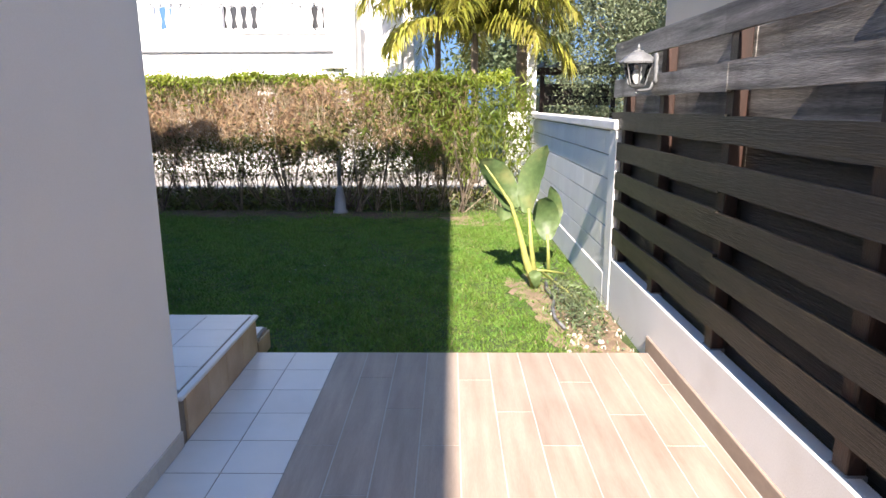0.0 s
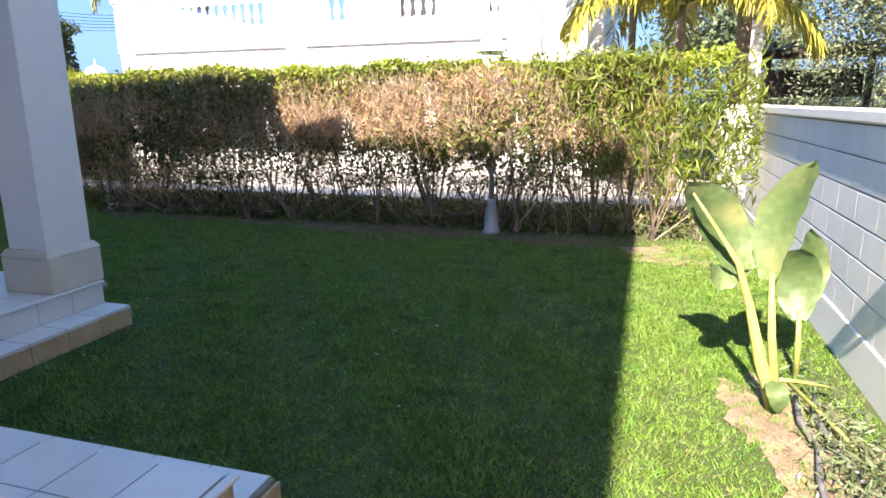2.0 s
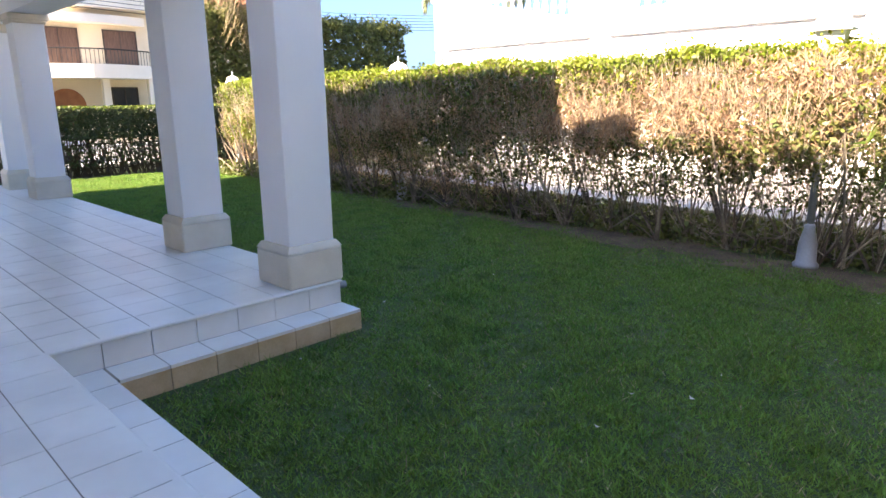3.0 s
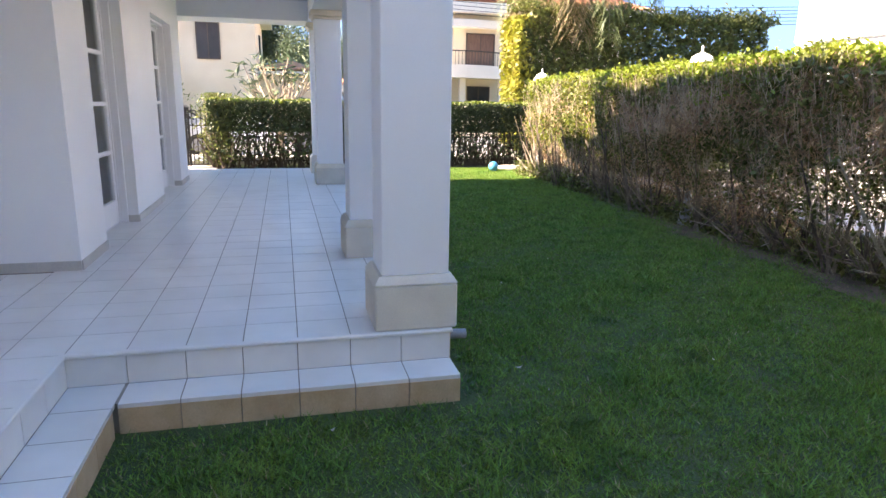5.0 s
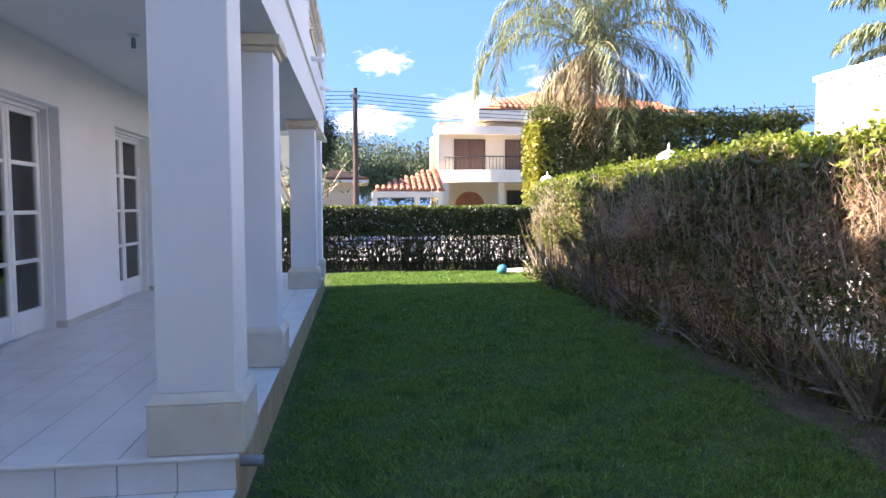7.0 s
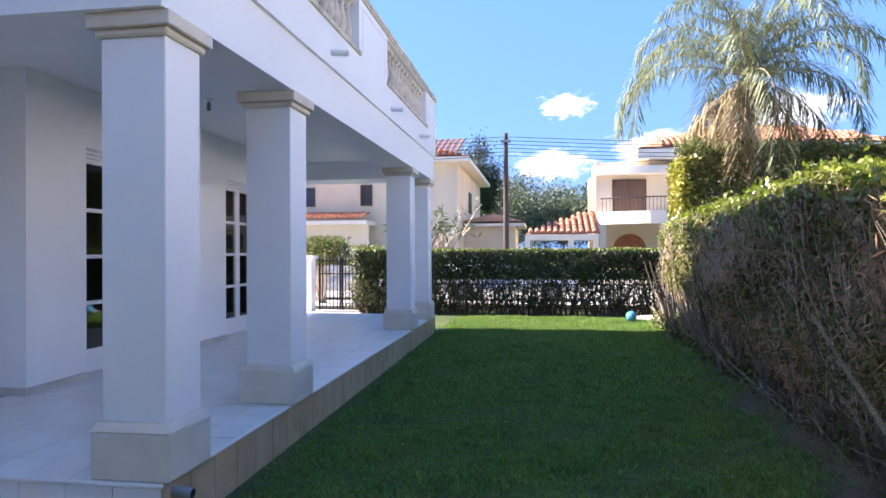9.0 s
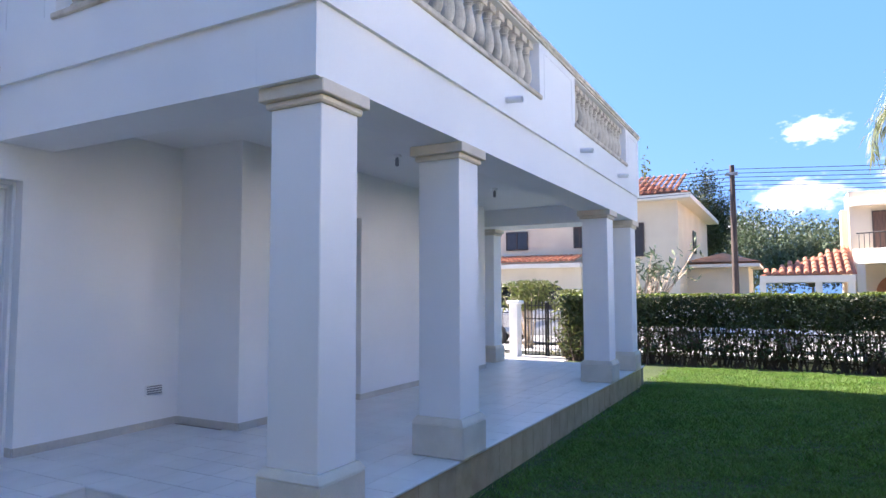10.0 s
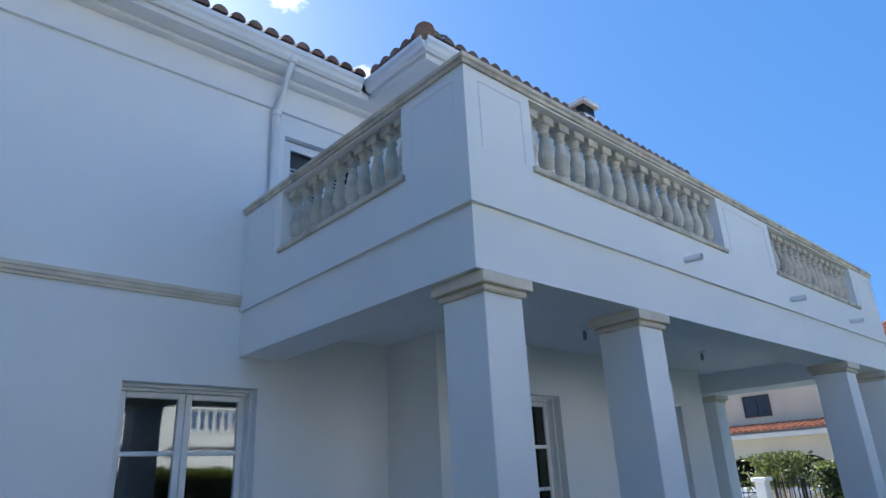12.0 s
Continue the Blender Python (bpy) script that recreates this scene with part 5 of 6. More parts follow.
# ---- lamp posts in the hedge ----
def lamp_post(x, y, up):
    p = base("lamp_post", (x, y, 0), "white garden lamp post with lantern head in the hedge", "lamp post", "hedge lamp posts")
    part("foot", turned(bmesh.new(), [(0.12, 0), (0.12, 0.04), (0.095, 0.06), (0.085, 0.25), (0.05, 0.40), (0.055, 0.42), (0.035, 0.45)], 14, (x, y, 0)), M_GREYMETAL, p, "grey conical foot", smooth=True)
    part("shaft", turned(bmesh.new(), [(0.035, 0), (0.03, 1.42 + up)], 12, (x, y, 0.45)), M_GREYMETAL, p, smooth=True)
    part("cup", turned(bmesh.new(), [(0.03, 0), (0.08, 0.03), (0.1, 0.06)], 6, (x, y, 1.87 + up)), M_LAMPGREY, p)
    part("glass", turned(bmesh.new(), [(0.095, 0), (0.15, 0.2)], 6, (x, y, 1.93 + up)), M_FROST, p, "milky lantern glass")
    part("roof", turned(bmesh.new(), [(0.2, 0), (0.205, 0.02), (0.17, 0.06), (0.14, 0.13), (0.06, 0.17), (0.03, 0.18)], 6, (x, y, 2.13 + up)), M_FRAME, p, "white domed lantern roof")
    part("finial", turned(bmesh.new(), [(0.025, 0), (0.012, 0.03), (0.018, 0.05), (0.004, 0.1)], 8, (x, y, 2.31 + up)), M_FRAME, p)


for x, y, up in ((-1.86, 10.32, 0.14), (-8.36, 10.68, 0.0), (-14.75, 11.05, 0.0)):
    lamp_post(x, y, up)

# ---- neighbour's house behind the hedge ----
NY = 16.7
nh = base("neighbour_house", (-8, NY + 3, 0), "white neoclassical house with balustraded terrace behind the hedge", "house")
part("terrace_front", wall_mesh("y", NY, 0.25, -13.55, -2.45, 3.06, 4.30, [(-12.76, -8.95, 3.5, 4.2), (-7.52, -3.2, 3.5, 4.2)]), M_RENDER, nh, "white terrace parapet")
part("fascia", boxed(-13.52, NY + 0.03, 2.15, -2.47, NY + 0.28, 3.06), M_RENDER, nh)
for i in range(6):
    part("column", boxed(-13.5 + i * 2.13, NY + 0.03, 0, -13.12 + i * 2.13, NY + 0.4, 2.15), M_RENDER, nh, "white veranda column")
part("ground_floor", wall_mesh("y", NY + 2.6, 0.25, -13.27, -2.72, 0, 2.9, [(-12.2, -10.4, 0.9, 2.3), (-9.4, -7.6, 0.1, 2.3), (-6.2, -4.0, 0.9, 2.3)]), M_RENDER, nh)
part("veranda_parapet", boxed(-13.1, NY + 0.06, 0, -2.9, NY + 0.24, 0.55), M_RENDER, nh, "low white veranda parapet")
part("terrace_floor", boxed(-13.5, NY + 0.28, 2.9, -2.5, 24, 3.06), M_RENDER, nh)
part("side_wall", wall_mesh("x", -13.52, 0.25, NY + 0.28, 24, 0, 4.30), M_RENDER, nh)
part("side_wall", wall_mesh("x", -2.47, -0.25, NY + 0.28, NY + 1.2, 0, 4.30), M_RENDER, nh)
part("upper_wall", wall_mesh("y", 21.5, 0.25, -9.0, -1.0, 3.06, 6.8, [(-7.4, -6.2, 3.1, 5.2), (-4.6, -3.6, 3.1, 5.2)]), M_RENDER, nh)
part("upper_side", wall_mesh("x", -9.0, 0.25, 21.75, 27, 3.06, 6.8), M_RENDER, nh)
part("bay", wall_mesh("y", NY + 1.2, 0.25, -2.47, -1.05, 0, 6.8, [(-2.25, -1.95, 3.3, 5.0)]), M_RENDER, nh)
part("corner_pier", box(boxed(-1.85, NY + 0.6, 0, -1.35, NY + 1.2, 6.8, bevel=0.01), -1.3, NY + 1.45, 0, -1.05, 21.5, 6.8), M_RENDER, nh, "white corner pier")
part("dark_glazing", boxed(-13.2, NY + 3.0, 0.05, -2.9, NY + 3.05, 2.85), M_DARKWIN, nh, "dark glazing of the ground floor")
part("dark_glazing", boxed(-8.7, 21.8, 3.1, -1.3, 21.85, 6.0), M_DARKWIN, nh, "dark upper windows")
for x0, x1 in ((-13.06, -8.48), (-7.96, -3.02)):
    part("ledge", boxed(x0, NY - 0.05, 3.03, x1, NY + 0.02, 3.075, bevel=0.008), M_GREYMETAL, nh, "thin grey ledge")
part("coping", box(boxed(-13.62, NY - 0.06, 4.30, -2.4, NY + 0.3, 4.42, bevel=0.02), -13.62, NY + 0.301, 4.30, -13.2, 24, 4.42), M_RENDER, nh, "white coping")
NBAL = mesh_of("baluster", turned(box(box(bmesh.new(), -0.09, -0.09, 0, 0.09, 0.09, 0.07), -0.09, -0.09, 0.6, 0.09, 0.09, 0.66),
                                  [(0.06, 0.07), (0.05, 0.12), (0.085, 0.28), (0.05, 0.46), (0.04, 0.52), (0.07, 0.6)], 10), M_RENDER)
for x0, x1, n in ((-12.76, -8.95, 15), (-7.52, -3.2, 17)):
    part("sill", boxed(x0 - 0.05, NY - 0.04, 3.46, x1 + 0.05, NY + 0.27, 3.53, bevel=0.01), M_RENDER, nh)
    for i in range(n):
        piece("baluster", NBAL, (x0 + (i + 0.5) * (x1 - x0) / n, NY + 0.12, 3.535), nh)
structure("pavement_neighbour", boxed(-15.2, 11.6, -0.05, 3.0, NY, 0.03), M_DRIVE, "pale sunlit paving beyond the hedge", "paving")

# neighbour's wall beyond the fence
eh = base("neighbour_house_beige", (6, 3, 0), "plain beige rendered house beyond the fence", "house")
part("wall", boxed(3.3, -8, 0, 9, 10.6, 6.2), M_BEIGE, eh)
part("roof", hip_roof(bmesh.new(), 2.9, 9.4, -8.4, 11.0, 6.3), M_ROOF, eh)

# ---- garden structures far right ----
pl = base("gate_pillar", (2.1, 18, 0), "white square pillar with a projecting cap", "pillar")
part("shaft", boxed(1.95, 17.85, 0, 2.25, 18.15, 3.15, bevel=0.01), M_RENDER, pl)
part("cap", boxed(1.88, 17.78, 3.15, 2.32, 18.22, 3.3, bevel=0.02), M_RENDER, pl)
pg = base("pergola", (3.2, 19, 0), "weathered brown timber pergola behind the wall", "pergola")
for x in (2.55, 4.6):
    part("post", boxed(x - 0.06, 18.9, 0, x + 0.06, 19.02, 2.55), M_POST, pg)
part("beam", boxed(2.3, 18.86, 2.55, 4.9, 19.06, 2.75, bevel=0.008), M_POST, pg)
for i in range(6):
    part("rafter", boxed(2.5 + i * 0.42, 18.2, 2.752, 2.58 + i * 0.42, 20.6, 2.87), M_POST, pg)
part("panel", boxed(2.6, 19.0, 1.7, 4.5, 19.03, 2.3), M_FENCE, pg)

# ---- palms and trees ----
def palm(name, at, height, fronds, length, mat, label, seed, dead=0, lift=(0.0, 1.25), leaflet=0.5, stems=1, frond_w=0.04, trunk=0.16, arch=1.1):
    """A feather palm: tapered trunk, arching ribs and hanging leaflets."""
    r = np.random.default_rng(seed)
    x, y = at
    p = base(name, (x, y, 0), label, "palm tree")
    prof = [(trunk * 1.25, 0), (trunk, 0.5), (trunk * 0.85, height * 0.6), (trunk * 0.9, height - 0.3), (trunk * 0.5, height)]
    part("trunk", turned(bmesh.new(), prof, 12, (x, y, 0)), M_BARK, p, smooth=True)
    ribs, quads, dquads = bmesh.new(), [], []
    for k in range(fronds + dead):
        isdead = k >= fronds
        az = r.uniform(0, 2 * math.pi) if isdead else 2 * math.pi * (k * 0.618) % (2 * math.pi) + r.normal(0, 0.15)
        el = r.uniform(-0.9, -0.3) if isdead else lift[0] + (lift[1] - lift[0]) * ((k + 0.5) / fronds) ** 0.75 + r.normal(0, 0.08)
        L = length * r.uniform(0.8, 1.1) * (0.75 if isdead else 1)
        pts, pos, e = [], Vector((x, y, height)), el
        seg = 14
        for i in range(seg + 1):
            pts.append(pos.copy())
            pos = pos + Vector((math.cos(az) * math.cos(e), math.sin(az) * math.cos(e), math.sin(e))) * (L / seg)
            e -= (0.03 + 0.19 * i / seg) * (arch if not isdead else 0.7)
            e = max(e, -1.5)
        tube(ribs, pts, [0.028 * (1 - 0.85 * i / seg) for i in range(seg + 1)], 4, cap=False)
        side = np.array([-math.sin(az), math.cos(az), 0.0])
        nl = 84
        f = np.linspace(0.08, 1.0, nl)
        P = np.array([list(q) for q in pts])
        idx = np.minimum((f * seg).astype(int), seg - 1)
        fr = (f * seg - idx)[:, None]
        c = P[idx] * (1 - fr) + P[idx + 1] * fr
        tang = P[idx + 1] - P[idx]
        tang /= np.linalg.norm(tang, axis=1)[:, None]
        for s in (-1, 1):
            ln = (leaflet * (0.55 + 0.6 * np.sin(np.pi * f)) * r.uniform(0.8, 1.15, nl))[:, None]
            d = side * s * 0.75 + tang * 0.55 + r.normal(0, 0.22, (nl, 3))
            d /= np.linalg.norm(d, axis=1)[:, None]
            mid = c + d * ln * 0.5 + np.array([0, 0, -0.06]) * ln
            tip = c + d * ln * 0.85 + np.array([0, 0, -0.5]) * ln
            w = np.cross(d, np.array([0, 0, 1.0])) * (frond_w / 2)
            q1 = np.stack([c - w * 0.5, c + w * 0.5, mid + w, mid - w], axis=1)
            q2 = np.stack([mid - w, mid + w, tip + w * 0.15, tip - w * 0.15], axis=1)
            (dquads if isdead else quads).extend([q1, q2])
    part("rib_crown", ribs, M_BANANASTEM if not dead else M_DEADPALM, p)
    scatter_mesh("leaflet_crown", np.concatenate(quads), 4, mat, p)
    if dquads:
        scatter_mesh("dead_skirt", np.concatenate(dquads), 4, M_DEADPALM, p, "hanging dry brown leaflets")
    return p


palm("palm_tree", (-20.4, 14.15), 6.6, 28, 5.1, M_PALMLEAF, "tall feather palm with arching grey-green fronds", 4, dead=18, lift=(-0.1, 1.5), leaflet=0.75, frond_w=0.036, trunk=0.2, arch=1.5)
palm("palm_tree", (0.45, 14.2), 3.2, 28, 2.5, M_YELLOWLEAF, "sunlit yellow-green feather palm behind the hedge", 9, lift=(0.15, 1.4), leaflet=0.5, trunk=0.09, frond_w=0.05)
palm("palm_tree", (-0.35, 15.0), 4.2, 22, 2.2, M_YELLOWLEAF, "sunlit yellow-green feather palm behind the hedge", 10, lift=(0.1, 1.4), leaflet=0.45, trunk=0.08, frond_w=0.05)
palm("palm_tree", (1.75, 17.0), 5.4, 20, 2.6, M_PALMLEAF, "dark palm with long hanging fronds", 12, dead=10, lift=(-0.7, 1.2), leaflet=0.6, frond_w=0.045)
palm("palm_tree", (-17.8, 23.6), 6.6, 18, 3.0, M_PALMLEAF, "distant grey-green feather palm", 15, lift=(-0.2, 1.3), leaflet=0.55, frond_w=0.06)


def leafy_tree(name, at, trunk_h, radii, centre_z, count, leaf, mat, label, seed, clumps=26, thick=0.14):
    """A tree with a tapered trunk, limbs and a crown of leaves gathered in uneven clumps."""
    r = np.random.default_rng(seed)
    x, y = at
    t = base(name, (x, y, 0), label, "tree")
    bm = tube(bmesh.new(), [(x, y, 0), (x + 0.08, y, trunk_h * 0.5), (x, y + 0.05, trunk_h)], [thick, thick * 0.8, thick * 0.55], 8)
    centres = []
    for k in range(clumps):
        d = r.normal(size=3)
        d /= np.linalg.norm(d)
        q = np.array([x, y, centre_z]) + d * np.array(radii) * r.uniform(0.35, 1.0)
        centres.append(q)
        if k % 2 == 0:
            tube(bm, [(x, y, trunk_h), tuple((np.array([x, y, trunk_h]) + q) / 2 + [0, 0, 0.1]), tuple(q)], [thick * 0.4, thick * 0.22, 0.015], 5)
    part("trunk", bm, M_BARK, t)
    c = np.concatenate([r.normal(q, np.array(radii) * 0.22, (count // clumps, 3)) for q in centres])
    c = c[c[:, 2] > 0.3]
    scatter_mesh("crown", leaf_quads(r, c, leaf, leaf * 0.4, 0.0, 0.25), 4, mat, t)
    return t


leafy_tree("tree", (4.6, 16.6), 2.4, (2.1, 1.8, 2.6), 4.2, 42000, 0.10, M_PEPPER, "grey-green weeping tree behind the block wall", 21, 34)
leafy_tree("tree", (5.5, 14.0), 2.0, (1.6, 1.6, 1.8), 3.1, 26000, 0.09, M_PEPPER, "grey-green leafy tree behind the block wall", 22, 22)
leafy_tree("tree", (5.2, 24), 0.8, (3.4, 1.2, 1.1), 1.5, 16000, 0.14, M_PEPPER, "low grey-green shrubbery beyond the pergola", 24, 30)
leafy_tree("tree", (2.5, 30), 3.0, (3.0, 2.0, 2.2), 4.2, 6000, 0.3, M_OLIVE, "distant grey-green tree beyond the garden", 23, 18)
for x, y, h, s in ((7.4, 44, 11, 31), (-46, -2.5, 10.5, 32), (-47.5, 0.0, 10, 33)):
    leafy_tree("cypress_tree", (x, y), 1.0, (0.55, 0.55, h * 0.45), h * 0.55, 5000, 0.3, M_LEAF_DARK, "tall narrow dark cypress tree", s, 40, 0.12)
for x, y, rr_, zz, s in ((-52, 10, (3.5, 4.5, 2.2), 4.2, 41), (-54, 15, (3.5, 4, 2.0), 3.8, 42), (-60, 6, (4, 5, 2.6), 5.6, 43)):
    leafy_tree("tree", (x, y), 2.0, rr_, zz, 14000, 0.3, M_OLIVE, "distant rounded green tree", s, 26)
leafy_tree("conifer_tree", (-50, 3.2), 3.0, (2.0, 2.0, 2.9), 6.6, 22000, 0.22, M_LEAF_STREET, "dark conifer behind the villas", 44, 22)

# tall dark hedge beyond the street corner
th = base("tall_hedge", (-19.8, 14.5, 0), "tall dense dark green ficus hedge", "hedge", "", "stuff")
n = 36000
y, z = rng.uniform(12.1, 20.6, n), rng.uniform(0.2, 4.25, n)
z = z + 0.15 * bumpy(y, z)
face = rng.uniform(size=n) < 0.7
x = np.where(face, -19.0 + 0.18 * bumpy(y, z * 2) - np.abs(rng.normal(0, 0.15, n)), rng.uniform(-20.6, -19.0, n))
scatter_mesh("leaves", leaf_quads(rng, np.column_stack([x, y, z]), 0.17, 0.085, 0.1), 4, M_LEAF_DARK, th)
# the lit end of this hedge, done with a yellower leaf colour
n = 3600
y, z = 11.9 + np.abs(rng.normal(0, 0.22, n)), rng.uniform(0.4, 4.1, n)
scatter_mesh("sunny_leaves", leaf_quads(rng, np.column_stack([rng.uniform(-20.3, -18.8, n), y, z]), 0.2, 0.09, 0.1), 4, M_YELLOWLEAF, th, "end leaves with sunlight put into their yellow-green")
n = 5000
y = rng.uniform(12.1, 21.0, n)
scatter_mesh("top_shoots", leaf_quads(rng, np.column_stack([rng.uniform(-20.5, -19.0, n), y, 4.25 + 0.2 * bumpy(y, y) + np.abs(rng.normal(0, 0.16, n))]), 0.2, 0.06, 0.6), 4, M_LEAF_DARK, th)
b = np.column_stack([rng.uniform(-20.2, -19.3, 30), rng.uniform(11.8, 18.8, 30), np.zeros(30)])
scatter_mesh("stems", sticks(rng, b, b + np.array([0.1, 0.1, 3.0]), 0.05), 4, M_BARK, th)

# ---- street ----
structure("road", boxed(-27.0, -60, -0.05, -19.6, 80, 0.02), M_ASPHALT, "grey sunlit asphalt street", "road")
structure("pavement_street", boxed(-19.55, -60, -0.05, -17.62, 80, 0.10), M_PAVE, "pale concrete pavement", "pavement")
structure("pavement_opposite", boxed(-28.6, -60, -0.05, -27.02, 80, 0.12), M_PAVE, "pale concrete pavement across the street", "pavement")
structure("wall_street", boxed(-28.9, -14, 0, -28.65, 5.6, 0.95, bevel=0.02), M_RENDER, "low white street wall of the villa", "wall")
structure("wall_street_villa", boxed(-28.9, 10.9, 0, -28.65, 22, 0.8, bevel=0.02), M_VILLA, "low cream street wall", "wall")


def car(x, y, mat, label):
    """A parked saloon car, seen side-on along y."""
    c = base("car", (x, y, 0.02), label, "car", "parked cars")
    prof = [(-2.1, 0.35), (-2.12, 0.62), (-1.95, 0.82), (-1.2, 0.93), (-0.55, 1.36), (0.75, 1.42), (1.45, 1.0), (2.05, 0.92), (2.12, 0.6), (2.1, 0.35)]
    bm = bmesh.new()
    rows = [[bm.verts.new((x + s * (0.84 if z < 0.95 else 0.62), y + a, z)) for a, z in prof] for s in (-1, 1)]
    for i in range(len(prof)):
        j = (i + 1) % len(prof)
        bm.faces.new([rows[0][i], rows[0][j], rows[1][j], rows[1][i]])
    bm.faces.new(rows[0]), bm.faces.new(rows[1][::-1])
    bmesh.ops.bevel(bm, geom=bm.edges[:], offset=0.04, segments=2, affect="EDGES")
    part("body", bm, mat, c)
    for s in (-1, 1):
        w = bmesh.new()
        q = [w.verts.new((x + s * (0.85 - 0.0 if z < 0.97 else 0.66), y + a, z)) for a, z in ((-1.0, 0.98), (-0.5, 1.3), (0.7, 1.35), (1.25, 1.03))]
        e = bmesh.ops.extrude_face_region(w, geom=[w.faces.new(q)])
        for v in [g for g in e["geom"] if isinstance(g, bmesh.types.BMVert)]:
            v.co.x -= s * 0.1
        part("side_window", w, M_DARKWIN, c, "dark tinted side window")
        for a in (-1.3, 1.3):
            wh = part("wheel", tube(bmesh.new(), [(x + s * 0.68, y + a, 0.33), (x + s * 0.87, y + a, 0.33)], 0.31, 18), M_TYRE, c, "black tyre")
            part("rim", tube(bmesh.new(), [(x + s * 0.86, y + a, 0.33), (x + s * 0.885, y + a, 0.33)], 0.19, 12), M_GREYMETAL, wh, "grey wheel rim")
    for a0, z0, a1, z1 in ((-1.18, 0.95, -0.6, 1.34), (1.42, 1.03, 0.82, 1.4)):
        w = bmesh.new()
        d = 0.03 if a0 > 0 else -0.03
        q = [w.verts.new((x + s, y + a + d, z + 0.03)) for s, a, z in ((-0.68, a0, z0), (0.68, a0, z0), (0.55, a1, z1), (-0.55, a1, z1))]
        e = bmesh.ops.extrude_face_region(w, geom=[w.faces.new(q)])
        for v in [g for g in e["geom"] if isinstance(g, bmesh.types.BMVert)]:
            v.co.z -= 0.06
        part("windscreen", w, M_DARKWIN, c, "dark windscreen glass")
    for s in (-0.6, 0.6):
        part("headlight", boxed(x + s - 0.16, y - 2.14, 0.64, x + s + 0.16, y - 2.05, 0.76, bevel=0.02), M_FROST, c, "clear headlight")


car(-20.9, 7.2, M_CARPAINT, "silver saloon car parked on the sunny street")
car(-20.9, 1.6, M_CARPAINT, "silver saloon car parked near the gate")

# gate beside the street hedge
GX = -16.85
gt = base("garden_gate", (GX, 3.05, 0), "black wrought-iron double garden gate", "gate")
for y0, y1 in ((2.45, 3.05), (3.07, 3.67)):
    leaf = bmesh.new()
    for z in (0.08, 1.0, 1.34):
        tube(leaf, [(GX, y0, z), (GX, y1, z)], 0.016, 6)
    for y in (y0 + 0.02, y1 - 0.02):
        tube(leaf, [(GX, y, 0.05), (GX, y, 1.42)], 0.028, 6)
    lf = part("gate_frame", leaf, M_BLACK, gt)
    for i in range(1, 6):
        part("bar", tube(bmesh.new(), [(GX, y0 + i * 0.1, 0.08), (GX, y0 + i * 0.1, 1.45)], 0.013, 5), M_BLACK, lf)
for y in (2.2,):
    gp = base("gate_pier", (GX, y, 0), "white square gate pier with a flat cap", "gate pier")
    part("shaft", boxed(GX - 0.15, y - 0.11, 0, GX + 0.15, y + 0.11, 1.38, bevel=0.01), M_WALLPAINT, gp)
    part("cap", boxed(GX - 0.19, y - 0.17, 1.38, GX + 0.19, y + 0.17, 1.47, bevel=0.015), M_RENDER, gp)
fn = base("iron_railing", (GX, 0, 0), "black iron railing along the street", "railing")
part("rail", tube(tube(bmesh.new(), [(GX, -8, 0.15), (GX, 2.05, 0.15)], 0.015, 6), [(GX, -8, 1.15), (GX, 2.05, 1.15)], 0.015, 6), M_BLACK, fn)
bar = mesh_of("bar", tube(bmesh.new(), [(0, 0, 0), (0, 0, 1.28)], 0.009, 5), M_BLACK)
for i in range(90):
    piece("bar", bar, (GX, -7.95 + i * 0.11, 0), fn)
fr = base("street_railing", (-17.35, 8, 0), "black iron railing behind the street hedge", "railing")
part("rail", tube(tube(bmesh.new(), [(-17.35, 3.75, 0.12), (-17.35, 12.8, 0.12)], 0.018, 6), [(-17.35, 3.75, 0.72), (-17.35, 12.8, 0.72)], 0.018, 6), M_BLACK, fr)
street_bar = mesh_of("bar", tube(bmesh.new(), [(0, 0, 0), (0, 0, 0.95)], 0.011, 5), M_BLACK)
for i in range(75):
    piece("bar", street_bar, (-17.35, 3.8 + i * 0.12, 0), fr)
structure("paving_gate", boxed(-17.4, -2, -0.05, -13.32, 3.7, 0.02), M_PAVE, "pale paving between veranda and gate", "paving")


# bushes beyond the gate
def bush(name, at, spread, z0, z1, count, leaf, mat, label, seed, stems=24, up=0.2):
    r = np.random.default_rng(seed)
    x, y = at
    s = base(name, (x, y, 0), label, "shrub")
    c = np.column_stack([r.normal(x, spread, count), r.normal(y, spread, count), r.uniform(z0, z1, count)])
    scatter_mesh("leaves", leaf_quads(r, c, leaf, leaf * 0.3, up), 4, mat, s)
    b = np.tile([x, y, 0.0], (stems, 1)) + r.normal(0, 0.06, (stems, 3)) * [1, 1, 0]
    t = b + np.column_stack([r.normal(0, spread, stems), r.normal(0, spread, stems), r.uniform(z0, z1, stems)])
    scatter_mesh("stem_cluster", sticks(r, b, t, 0.02), 4, M_TWIG, s)


bush("shrub", (-18.4, 2.0), 0.32, 1.2, 2.0, 2400, 0.16, M_LEAF_DARK, "dark green palm-like shrub beyond the gate", 51)
bush("shrub", (-16.9, 3.75), 0.22, 0.1, 1.75, 2600, 0.12, M_LEAF_DARK, "green upright shrub beside the gate", 52)
fg = base("frangipani", (-18.6, 5.2, 0), "bare branching frangipani with long pale leaves", "shrub")
r5 = np.random.default_rng(55)
n = 46
b = np.tile([-18.6, 5.2, 0.9], (n, 1)) + r5.normal(0, 0.12, (n, 3))
